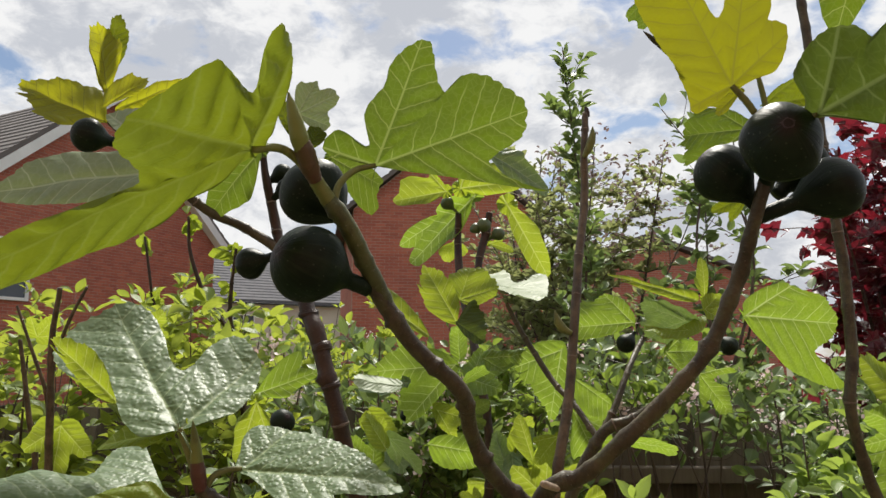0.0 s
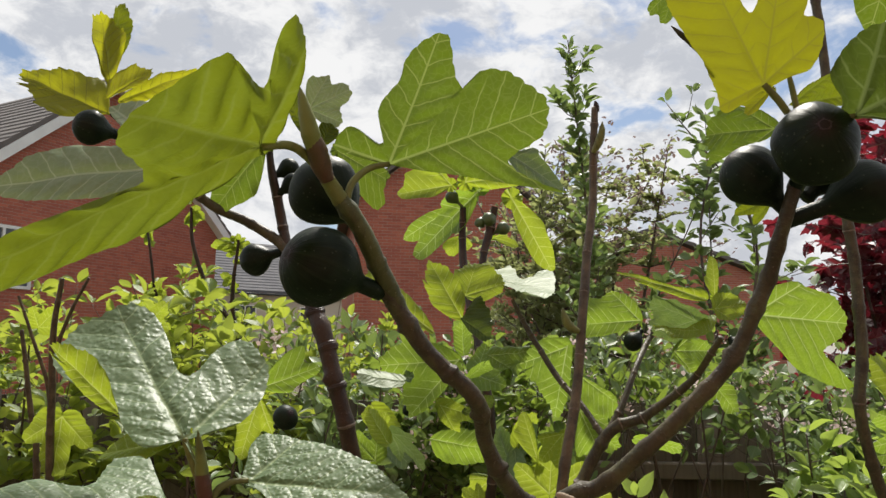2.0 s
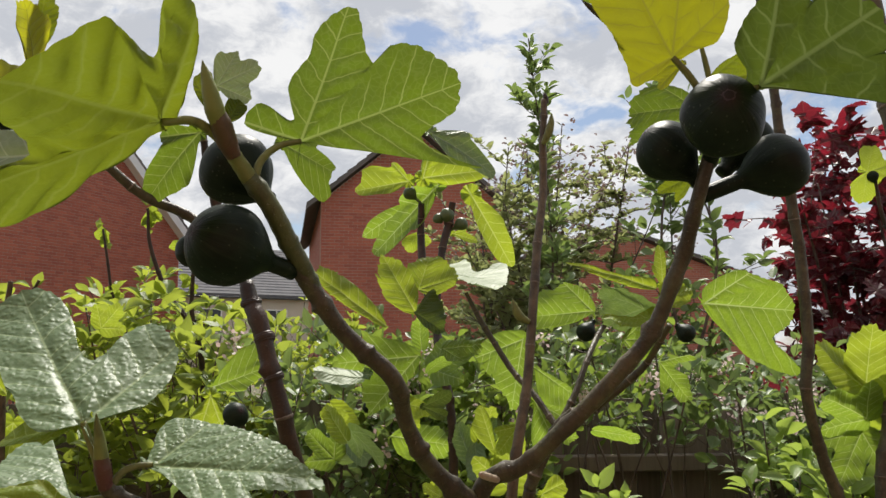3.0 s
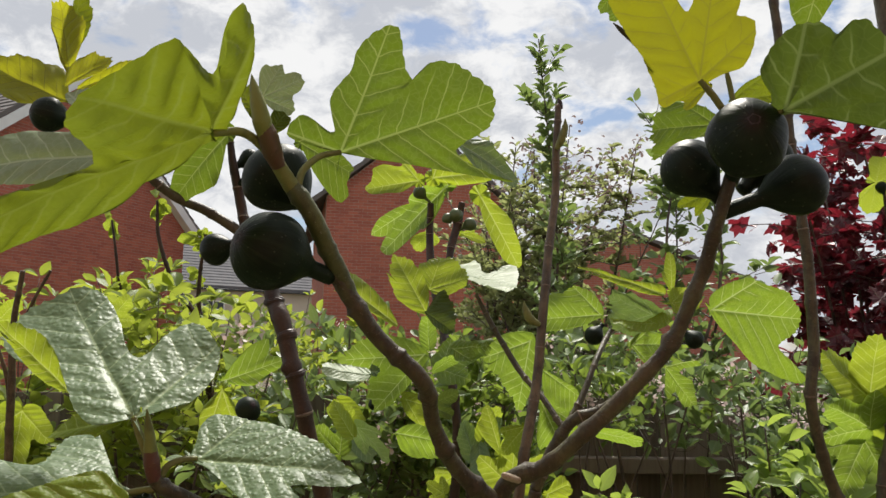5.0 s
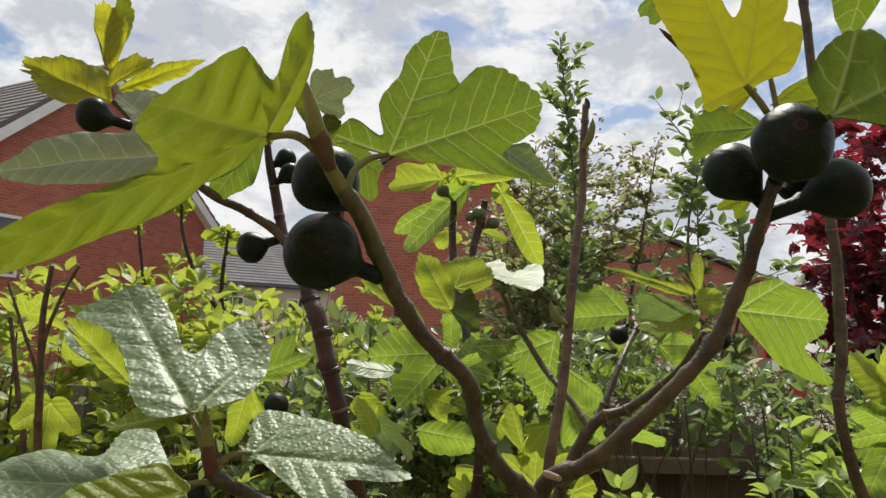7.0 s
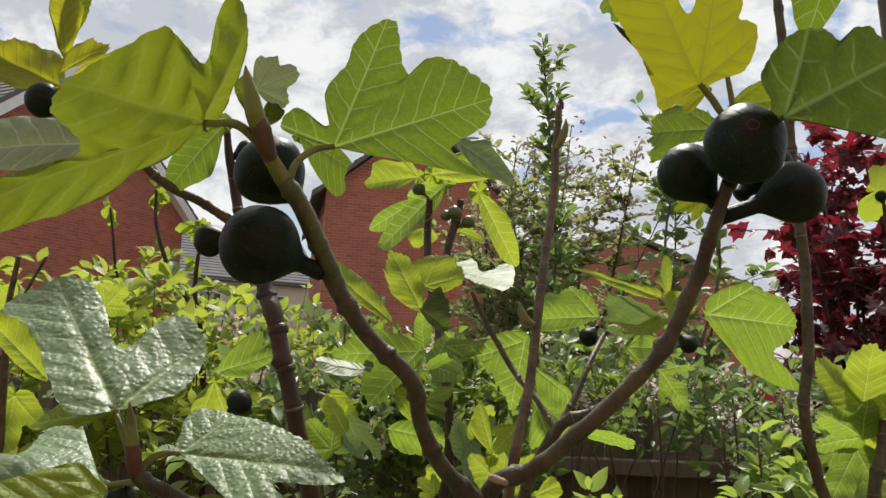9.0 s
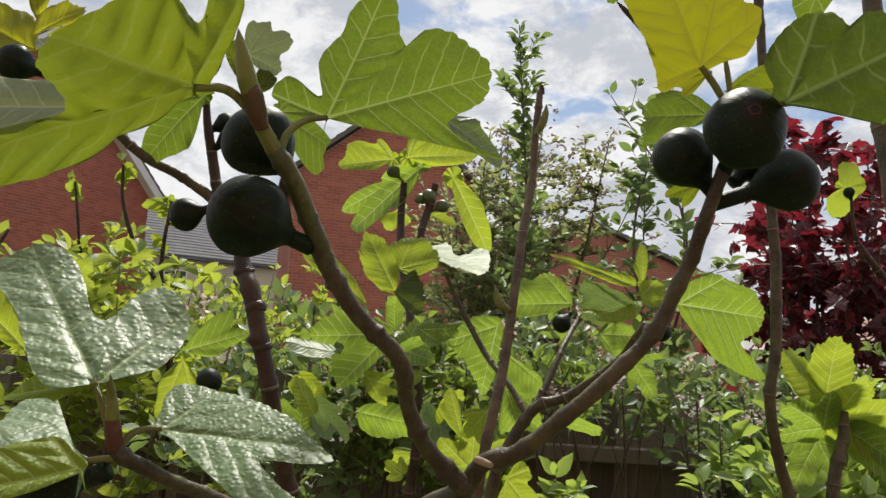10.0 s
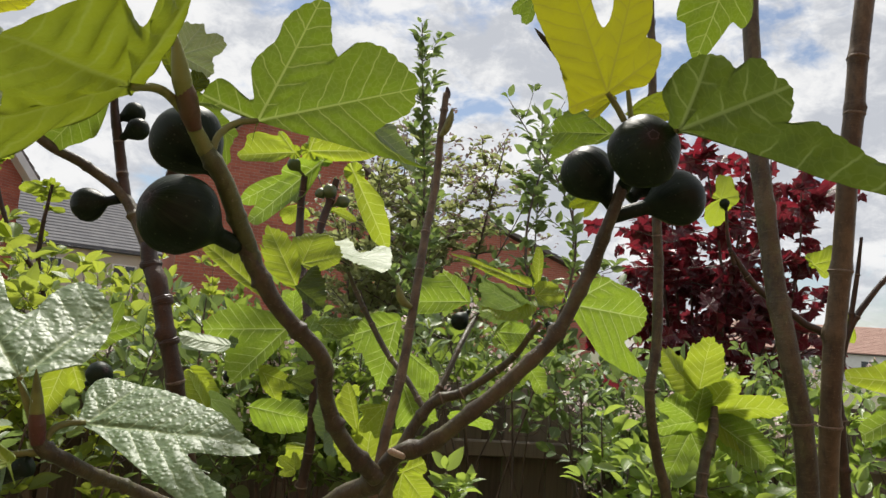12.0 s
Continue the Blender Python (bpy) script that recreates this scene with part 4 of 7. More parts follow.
# ---- fence ----
def fence(a, b, tall):
    """A close-boarded fence from a to b with posts and two rails on the garden side."""
    a, b = Vector((*a, 0)), Vector((*b, 0))
    u = (b - a).normalized()
    root = thing("fence", a, "weathered brown close-boarded timber garden fence", "fence")
    turn = math.degrees(math.atan2(u.y, u.x))
    at = pose(a.x, a.y, 0, 0, 0, turn)
    ln = (b - a).length
    n = int(ln / 2.4)
    for i in range(n + 1):
        box("post", (i * 2.4 - 0.05, -0.10, 0), (i * 2.4 + 0.05, 0.0, tall + 0.05), FENCE, root, "", 0.006, at)
        if i < n:
            for z in (0.35, tall - 0.33):
                box("rail", (i * 2.4 + 0.051, -0.075, z - 0.04), (i * 2.4 + 2.349, -0.005, z + 0.04), FENCE, root, "", 0.006, at)
    rng = random.Random(5)
    x = 0.0
    while x < ln:
        w = 0.125
        lift = rng.uniform(-0.012, 0.012)
        bd = box("board", (x, 0.001 + 0.004 * (int(x / w) % 2), 0.03), (x + w - 0.006, 0.018 + 0.004 * (int(x / w) % 2), tall + lift), FENCE, root, "", 0.0, at)
        x += w
    return root


fence((-7.2, 4.2), (7.2, 3.75), 1.36)


# ---- shrubs and trees behind ----
for k, (x, y, h, r) in enumerate(((-2.9, 5.2, 2.3, 0.8), (-2.0, 5.6, 2.35, 0.8), (-1.3, 5.0, 2.2, 0.7), (-3.7, 6.0, 2.4, 0.8), (-0.7, 6.2, 2.3, 0.7), (-1.6, 4.9, 2.3, 0.5), (-0.9, 5.0, 2.15, 0.5), (-1.95, 3.3, 2.0, 0.4), (-2.3, 3.0, 1.9, 0.4), (-1.0, 3.2, 2.0, 0.35), (-0.75, 3.5, 2.0, 0.3), (-1.55, 3.45, 1.75, 0.3))):
    shrub("shrub", (x, y, 0), "lime green shrub with thin upright brown stems", "shrub", h * 0.92, r, 7, 0.105, LIME_LEAVES, 11 + k, 12.0, 1.0, 0.3 if y > 4 else 0.55, group="garden shrubs", twigs=6, shape="broad", cluster=4)
for k, (x, y, h, r) in enumerate(((0.3, 5.6, 1.7, 0.9), (1.2, 5.4, 1.6, 0.9), (2.0, 5.0, 1.6, 0.9), (2.9, 4.6, 1.6, 0.8), (0.3, 4.7, 1.6, 0.5), (1.3, 4.7, 1.7, 0.5), (-0.5, 4.9, 1.7, 0.5), (3.7, 4.6, 1.7, 0.8), (-0.3, 7.2, 1.9, 0.9))):
    shrub("apple_bush", (x, y, 0), "dark green apple bush with pale blossom", "shrub", h, r, 12, 0.095, DARK_LEAVES if k % 3 else GREEN_LEAVES, 31 + k, 45.0, 0.5, 0.1, blossom=0.12, group="apple bushes", twigs=10, shape="broad")
for k, (x, y, h, r) in enumerate(((1.30, 2.3, 1.5, 0.20), (1.48, 2.35, 1.54, 0.26), (1.5, 2.6, 1.4, 0.35), (1.95, 2.8, 1.46, 0.5), (2.4, 2.4, 1.5, 0.5), (1.75, 2.1, 1.32, 0.35), (0.68, 2.5, 1.18, 0.10), (2.7, 3.2, 1.55, 0.5), (2.15, 1.9, 1.38, 0.35), (3.1, 2.7, 1.55, 0.5), (3.6, 3.1, 1.55, 0.5))):
    shrub("shrub", (x, y, 0), "leafy shrub with fresh bright green leaves", "shrub", h, r, 9, 0.088, BRIGHT_LEAVES, 51 + k, 40.0, 0.7, 0.1, group="bright shrubs", twigs=10, twig_len=0.55, shape="broad", cluster=3)
for k, (x, y, h, r) in enumerate(((0.25, 3.2, 1.6, 0.35), (2.1, 3.35, 1.65, 0.45), (0.0, 3.3, 1.75, 0.35), (-0.35, 3.2, 1.7, 0.35), (0.5, 3.45, 1.65, 0.35), (1.75, 3.4, 1.65, 0.3), (0.98, 3.5, 1.72, 0.35), (1.35, 3.45, 1.66, 0.3))):
    shrub("apple_bush", (x, y, 0), "young apple bush with broad leaves and pink blossom before the fence", "shrub", h, r, 7, 0.085, DARK_LEAVES if k % 2 else GREEN_LEAVES, 91 + k, 24.0 if 0.4 < x < 1.6 else 36.0, 0.6, 0.9 if 0.4 < x < 1.6 else 0.72, blossom=0.12, group="apple bushes", twigs=4 if 0.4 < x < 1.6 else 7, shape="broad")
shrub("apple_tree", (0.86, 5.3, 0), "tall slender young apple tree with upright leafy shoots", "tree", 4.8, 0.16, 1, 0.10, DARK_LEAVES, 71, 46.0, 1.3, 0.4, twigs=46, thick=0.02, twig_len=0.22, shape="broad", cluster=2)
shrub("apple_tree", (2.3, 6.6, 0), "slender young tree with narrow upright leafy shoots", "tree", 4.0, 0.5, 5, 0.135, DARK_LEAVES, 72, 26.0, 1.1, 0.3, twigs=11, thick=0.02, twig_len=0.5, shape="broad", cluster=2)
shrub("crab_apple_tree", (1.72, 8.2, 0), "crab apple tree with dull green leaves and fading mauve tips", "tree", 4.25, 1.25, 11, 0.095, DULL_LEAVES, 73, 78.0, 0.2, 0.35, twigs=26, thick=0.03, twig_len=0.8, shape="broad", cluster=2, tips=(MAUVE_LEAVES, 0.055, 0.62, 0.72))
shrub("crab_apple_tree", (0.95, 7.4, 0), "small crab apple tree with dense dull green foliage", "tree", 3.6, 0.8, 9, 0.095, DULL_LEAVES, 74, 56.0, 0.6, 0.3, twigs=16, thick=0.03, twig_len=0.7, shape="broad", cluster=2)
shrub("maple_tree", (4.95, 7.6, 0), "maple tree with dark crimson leaves", "tree", 4.2, 1.35, 14, 0.19, RED_LEAVES, 75, 15.0, 0.7, 0.25, shape="maple", twigs=12, thick=0.035, droop=0.55)


# ---- the near fig tree ----
near_tree = thing("fig_tree", (-0.02, 0.52, 0.00), "fig tree with forked brown branches and dark unripe figs", "tree")
limb(near_tree, (-0.0606, 0.3503, 1.6866, 0.0024), (-0.0546, 0.3546, 1.6762, 0.0040), (-0.0453, 0.3581, 1.6633, 0.0045), (-0.0341, 0.3708, 1.6405, 0.0044), (-0.0308, 0.3748, 1.6325, 0.0042), (-0.0266, 0.3768, 1.6242, 0.0042), mat=OLIVE_BARK, knots=0.022)
limb(near_tree, (-0.0354, 0.3722, 1.6377, 0.0039), (-0.0266, 0.3768, 1.6242, 0.0044), (-0.0146, 0.3827, 1.6078, 0.0042), (0.0089, 0.3902, 1.5855, 0.0043), (0.0158, 0.4083, 1.5613, 0.0042), (0.0298, 0.4213, 1.5363, 0.0046), (0.0506, 0.4335, 1.5165, 0.0055), knots=0.027, swell=0.30)
limb(near_tree, (0.1711, 0.3771, 1.7078, 0.0019), (0.1659, 0.3765, 1.6893, 0.0036), (0.1594, 0.3833, 1.6605, 0.0041), (0.1549, 0.3910, 1.6403, 0.0044), (0.1389, 0.3978, 1.6042, 0.0044), (0.1167, 0.4045, 1.5780, 0.0047), (0.0976, 0.4125, 1.5574, 0.0048), (0.0759, 0.4255, 1.5370, 0.0052), (0.0597, 0.4317, 1.5301, 0.0057), (0.0498, 0.4389, 1.5139, 0.0063), (0.0293, 0.4567, 1.4955, 0.0071), (0.0126, 0.4944, 1.4387, 0.0088), (-0.0313, 0.5939, 1.1887, 0.0089), (-0.0606, 0.6602, 0.6000, 0.0200), (-0.0680, 0.6768, -0.0200, 0.0220), knots=0.026, swell=0.27, girth=0.88)
limb(near_tree, (-0.0546, 0.3546, 1.6762, 0.0040), (-0.0605, 0.3495, 1.6853, 0.0035), (-0.0629, 0.3460, 1.6889, 0.0031), mat=SHOOT, name="shoot", knots=0)
limb(near_tree, (-0.0601, 0.3465, 1.6845, 0.0031), (-0.0626, 0.3428, 1.6907, 0.0046), (-0.0646, 0.3400, 1.6972, 0.0048), (-0.0663, 0.3384, 1.7021, 0.0039), (-0.0677, 0.3378, 1.7072, 0.0022), mat=BUD, name="bud", knots=0)
limb(near_tree, (-0.0651, 0.3396, 1.6960, 0.0035), (-0.0669, 0.3372, 1.7033, 0.0043), (-0.0689, 0.3352, 1.7117, 0.0034), (-0.0708, 0.3342, 1.7194, 0.0019), (-0.0720, 0.3336, 1.7246, 0.0002), mat=BUD_GREEN, name="bud_sheath", knots=0, label="olive green sheath of the opening bud")
limb(near_tree, (0.0633, 0.4255, 1.5305, 0.0018), (0.0573, 0.4182, 1.5333, 0.0020), (0.0539, 0.4145, 1.5349, 0.0018), (0.0528, 0.4135, 1.5353, 0.0007), mat=CUT, name="pruning_scar", knots=0, label="pale rough pruning cut")
blade = leaf(near_tree, (-0.0339, 0.3666, 1.6978), (0.939, -0.178, 0.295), (0.331, 0.234, -0.914), 0.0806, ((0, 1.00, 25), (-49, 0.81, 25), (28, 1.09, 25), (-142, 0.42, 25),), fine=2, pleat=0.013, wave=0.012, cup=0.0, sag=0.0, rim=((-151, 0.14), (-144, 0.36), (-117, 0.32), (-89, 0.12), (-83, 0.33), (-64, 0.49), (-61.7, 0.62), (-55.4, 0.75), (-50.4, 0.81), (-45.5, 0.81), (-27.5, 0.62), (-26.4, 0.78), (-14.2, 0.92), (-5.1, 1.00), (0.1, 1.00), (7.2, 0.93), (15.7, 0.73), (21.7, 0.78), (28.0, 1.08), (28.6, 0.92), (26, 0.45), (29, 0.21)))
petiole(blade, (-0.0524, 0.3545, 1.6763, 0.0018), (-0.0504, 0.3573, 1.6860, 0.0018), (-0.0434, 0.3622, 1.6942, 0.0016), (-0.0339, 0.3666, 1.6978, 0.0013))
blade = leaf(near_tree, (-0.0862, 0.3275, 1.6946), (-0.721, -0.453, -0.525), (0.326, -0.890, 0.320), 0.1386, ((0, 1.00, 25), (68, 0.62, 25), (102, 0.47, 25), (45, 0.66, 25),), fine=2, wave=0.012, pleat=0.022, mat=YOUNG, cup=0.0, sag=0.0, rim=((-57, 0.06), (-28, 0.46), (-24.9, 0.54), (-12.7, 0.81), (-6.6, 1.00), (0.8, 1.01), (4.1, 0.94), (8.6, 0.77), (10.6, 0.67), (9, 0.47), (14, 0.40), (34.5, 0.55), (41.4, 0.59), (47.8, 0.60), (68.9, 0.57), (74, 0.48), (83, 0.32), (86.5, 0.52), (90.5, 0.59), (99, 0.46), (106, 0.34), (113, 0.20), (-153, 0.05)))
petiole(blade, (-0.0564, 0.3521, 1.6797, 0.0022), (-0.0655, 0.3448, 1.6912, 0.0022), (-0.0753, 0.3370, 1.6980, 0.0021), (-0.0862, 0.3275, 1.6946, 0.0017))
blade = leaf(near_tree, (0.1391, 0.3429, 1.7308), (-0.545, -0.354, 0.760), (0.830, -0.359, 0.427), 0.0667, ((0, 1.00, 25), (32, 0.89, 25), (75, 0.48, 25), (-88, 0.33, 25),), fine=2, mat=SUNNY, wave=0.012, cup=0.0, sag=0.0, rim=((-108, 0.16), (-97, 0.32), (-63, 0.32), (-37, 0.47), (-30.0, 0.60), (-18.8, 0.97), (-11.7, 1.12), (1.0, 1.05), (5.8, 0.88), (8.3, 0.63), (13.6, 0.50), (20.0, 0.59), (21.8, 0.80), (26.9, 0.93), (37.5, 0.87), (46.6, 0.70), (52.9, 0.56), (54, 0.49), (68.8, 0.52), (83, 0.43), (101, 0.31), (105, 0.15)))
petiole(blade, (0.1503, 0.3450, 1.7179, 0.0017), (0.1454, 0.3443, 1.7246, 0.0017), (0.1391, 0.3429, 1.7308, 0.0013))
leaf(near_tree, (0.1485, 0.3560, 1.7331), (-0.652, 0.537, -0.535), (-0.494, 0.233, 0.837), 0.0159, ((0, 1.00, 23), (39, 1.66, 23),), mat=SUNNY, fine=1)
blade = leaf(near_tree, (0.1697, 0.3250, 1.7103), (0.381, -0.811, -0.443), (0.384, 0.575, -0.722), 0.1288, ((0, 1.00, 25), (-33, 0.59, 25), (-67, 0.36, 25), (-17, 0.66, 25),), fine=2, mat=SHADED, wave=0.012, cup=0.0, sag=0.0, rim=((-129, 0.07), (-122, 0.16), (-96, 0.23), (-79, 0.31), (-67, 0.37), (-58, 0.42), (-51, 0.41), (-49, 0.49), (-44.9, 0.53), (-39.2, 0.53), (-32.9, 0.58), (-19.5, 0.51), (-22.4, 0.58), (-21.0, 0.64), (-10.1, 0.82), (-9.0, 0.87), (-1.1, 1.02), (3.3, 0.96), (3.7, 0.83), (1.6, 0.50), (1, 0.32), (-11, 0.17), (157, 0.05)))
petiole(blade, (0.1584, 0.3451, 1.7191, 0.0015), (0.1650, 0.3361, 1.7125, 0.0014), (0.1697, 0.3250, 1.7103, 0.0011))
leaf(near_tree, (0.2286, 0.3655, 1.8461), (-0.193, 0.160, -0.968), (-0.956, 0.191, 0.222), 0.0750, ((0, 1.00, 14), (-25, 0.67, 15), (22, 0.74, 14),), fine=1)
leaf(near_tree, (0.1840, 0.4336, 1.7383), (-0.957, 0.291, 0.007), (0.005, -0.008, 1.000), 0.0364, ((0, 1.00, 25), (38, 0.61, 25), (-36, 1.15, 25),), fine=1, wave=0.015, cup=0.0, sag=0.0, rim=((0.0, 1.02), (21.0, 0.94), (41.0, 0.63), (71, 0.26), (-177, 0.09), (-43, 0.30), (-20.6, 0.61), (-32.0, 0.94), (-35.9, 1.17), (-18.9, 1.06)))
leaf(near_tree, (0.1807, 0.4029, 1.7422), (0.973, 0.109, 0.206), (0.166, 0.291, -0.942), 0.0333, ((0, 1.00, 25), (-31, 0.73, 25), (10, 0.39, 25),), fine=1, mat=YOUNG, wave=0.02, cup=0.0, sag=0.0, rim=((-133, 0.04), (-49, 0.29), (-40, 0.46), (-29.3, 0.77), (-3.8, 1.01), (8.2, 0.96), (12, 0.45), (168, 0.05)))
leaf(near_tree, (0.1829, 0.4386, 1.6983), (-0.898, 0.070, -0.435), (-0.441, -0.105, 0.891), 0.0224, ((0, 1.00, 14), (16, 0.74, 14), (-32, 0.77, 19),), fine=1, mat=YOUNG)
limb(near_tree, (0.1737, 0.3842, 1.7317, 0.0015), (0.1711, 0.3827, 1.7436, 0.0015), (0.1684, 0.3814, 1.7540, 0.0010), mat=SHOOT, name="shoot", knots=0)
fig(near_tree, (-0.0371, 0.3725, 1.6360), (-0.0759, 0.3381, 1.6500), 0.0186, label="unripe fig, its shade put into the dark green colour, with a faint sheen")
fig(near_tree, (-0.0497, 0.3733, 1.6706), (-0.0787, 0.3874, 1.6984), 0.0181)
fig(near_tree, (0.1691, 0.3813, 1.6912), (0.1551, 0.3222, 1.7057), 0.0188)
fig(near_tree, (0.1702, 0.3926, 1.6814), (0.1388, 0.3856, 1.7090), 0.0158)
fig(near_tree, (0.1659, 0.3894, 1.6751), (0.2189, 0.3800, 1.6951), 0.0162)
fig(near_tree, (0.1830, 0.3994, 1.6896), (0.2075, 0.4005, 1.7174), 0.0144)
leaf(near_tree, (-0.0727, 0.3610, 1.7232), (0.890, -0.158, 0.427), (0.426, -0.042, -0.904), 0.0226, ((0, 1.00, 26), (-38, 0.87, 18), (49, 0.80, 29), (-62, 0.73, 14),), fine=1, mat=PALE)
leaf(near_tree, (-0.0669, 0.3415, 1.7011), (-0.558, -0.012, 0.830), (0.777, -0.359, 0.517), 0.0242, ((0, 1.00, 14), (17, 0.97, 14),), fine=1, mat=YOUNG)
leaf(near_tree, (-0.0656, 0.3515, 1.7016), (0.407, 0.233, 0.883), (0.848, 0.263, -0.460), 0.0143, ((0, 1.00, 40),), fine=0, mat=YOUNG)
leaf(near_tree, (-0.1564, 0.4322, 1.7130), (-0.987, 0.143, -0.070), (0.005, 0.466, 0.885), 0.1284, ((0, 1.00, 25), (43, 0.67, 25), (5, 0.79, 25),), fine=2, mat=PALE, wave=0.012, cup=0.0, sag=0.0, rim=((-29, 0.12), (-39, 0.18), (-23, 0.39), (-14.6, 0.57), (-8.1, 0.77), (-2.2, 0.96), (0.9, 1.01), (4.5, 0.91), (10.7, 0.81), (17.1, 0.66), (18.4, 0.50), (25, 0.38), (34, 0.43), (38.7, 0.60), (41.6, 0.71), (49.0, 0.64), (57.1, 0.54), (67, 0.32), (-165, 0.05)))
limb(near_tree, (-0.1061, 0.3325, 1.5545, 0.0022), (-0.1039, 0.3359, 1.5433, 0.0030), (-0.0948, 0.3426, 1.5365, 0.0031), (-0.0842, 0.3535, 1.5288, 0.0030), (-0.0661, 0.3750, 1.5162, 0.0031), (-0.0287, 0.4183, 1.4878, 0.0042), (0.0052, 0.4845, 1.4383, 0.0057), knots=0.02)
limb(near_tree, (-0.1046, 0.3347, 1.5447, 0.0028), (-0.1053, 0.3328, 1.5516, 0.0034), (-0.1058, 0.3317, 1.5569, 0.0028), (-0.1061, 0.3307, 1.5606, 0.0016), mat=BUD, name="bud", knots=0)
limb(near_tree, (-0.1053, 0.3329, 1.5509, 0.0024), (-0.1059, 0.3315, 1.5582, 0.0028), (-0.1065, 0.3300, 1.5661, 0.0020), (-0.1070, 0.3288, 1.5715, 0.0010), (-0.1072, 0.3279, 1.5749, 0.0002), mat=BUD_GREEN, name="bud_sheath", knots=0)
blade = leaf(near_tree, (-0.1145, 0.3335, 1.5710), (-0.583, 0.573, 0.576), (0.795, 0.548, 0.259), 0.0950, ((0, 1.00, 25), (59, 0.60, 25), (-28, 0.78, 25),), fine=2, mat=GLOSSY, pleat=0.004, wave=0.014, cup=0.0, sag=0.0, rim=((-87, 0.13), (-60, 0.23), (-35, 0.35), (-28, 0.48), (-34.0, 0.63), (-30.7, 0.77), (-22.8, 0.88), (-14.8, 0.96), (-5.1, 1.00), (4.8, 0.98), (10.2, 0.86), (12.6, 0.70), (13.3, 0.53), (19, 0.42), (27, 0.48), (32.6, 0.61), (39.5, 0.72), (49.4, 0.69), (62.4, 0.57), (74, 0.44), (87, 0.30), (94, 0.19)))
petiole(blade, (-0.1047, 0.3357, 1.5445, 0.0018), (-0.1088, 0.3343, 1.5566, 0.0018), (-0.1123, 0.3343, 1.5649, 0.0016), (-0.1145, 0.3335, 1.5710, 0.0013))
leaf(near_tree, (-0.1327, 0.3069, 1.5850), (-0.731, -0.016, 0.682), (0.681, 0.051, 0.731), 0.0347, ((0, 1.00, 25), (22, 0.62, 25), (-11, 0.61, 25),), fine=1, mat=LIME, wave=0.02, cup=0.0, sag=0.0, rim=((-0.0, 1.04), (4.9, 0.94), (16.6, 0.72), (28, 0.42), (34, 0.15), (-177, 0.05), (-138, 0.05), (-33, 0.22), (-13.6, 0.53), (-6.1, 0.80)))
blade = leaf(near_tree, (-0.0905, 0.3466, 1.5521), (0.979, -0.196, -0.050), (-0.193, -0.835, -0.516), 0.0759, ((0, 1.00, 25), (-68, 0.42, 25), (19, 0.99, 25),), fine=2, mat=GLOSSY, pleat=0.004, wave=0.012, cup=0.0, sag=0.0, rim=((-118, 0.16), (-113, 0.31), (-103, 0.42), (-89, 0.42), (-64, 0.44), (-42.5, 0.51), (-26.3, 0.63), (-13.5, 0.75), (-5.0, 0.88), (0.4, 0.99), (3.8, 0.95), (7.1, 0.85), (9.7, 0.73), (13.7, 0.65), (17.9, 0.75), (20.9, 0.89), (24.0, 1.02), (32.1, 0.94), (35.5, 0.77), (37.5, 0.53), (32, 0.20), (-179, 0.05)))
petiole(blade, (-0.1037, 0.3369, 1.5432, 0.0014), (-0.1010, 0.3391, 1.5495, 0.0016), (-0.0959, 0.3427, 1.5521, 0.0014), (-0.0905, 0.3466, 1.5521, 0.0012))
leaf(near_tree, (-0.1172, 0.3387, 1.5701), (-0.951, 0.264, -0.160), (0.145, 0.841, 0.522), 0.0442, ((0, 1.00, 15), (17, 0.70, 14), (-34, 0.37, 20),), fine=1, mat=LIME)
blade = leaf(near_tree, (-0.1183, 0.3377, 1.5386), (-0.961, -0.273, 0.033), (-0.242, 0.896, 0.372), 0.0886, ((0, 1.00, 25), (77, 0.61, 25), (27, 0.86, 25),), fine=2, mat=GLOSSY, pleat=0.004, wave=0.014, cup=0.0, sag=0.0, rim=((-30, 0.35), (-22.8, 0.58), (-13.5, 0.79), (-9.4, 0.99), (4.4, 0.98), (10.4, 0.87), (18.0, 0.83), (25.4, 0.75), (26.8, 0.60), (31.8, 0.50), (45.3, 0.56), (60.0, 0.67), (70.6, 0.68), (81.1, 0.63), (76, 0.36), (61, 0.16), (-158, 0.05)))
petiole(blade, (-0.1041, 0.3372, 1.5407, 0.0016), (-0.1109, 0.3374, 1.5398, 0.0016), (-0.1183, 0.3377, 1.5386, 0.0013))
leaf(near_tree, (-0.1060, 0.3016, 1.5433), (-0.867, -0.458, -0.195), (-0.439, 0.517, 0.735), 0.0568, ((0, 1.00, 25), (67, 0.29, 25), (19, 0.66, 25),), fine=2, mat=LIME, wave=0.012, cup=0.0, sag=0.0, rim=((-21, 0.23), (-12.2, 0.51), (-7.1, 0.83), (-2.5, 1.01), (3.6, 0.94), (11.5, 0.81), (21.1, 0.67), (29.9, 0.51), (49, 0.35), (72, 0.26), (86, 0.13), (-170, 0.05)))
fig(near_tree, (-0.1070, 0.3349, 1.5356), (-0.1425, 0.3505, 1.5204), 0.0119)

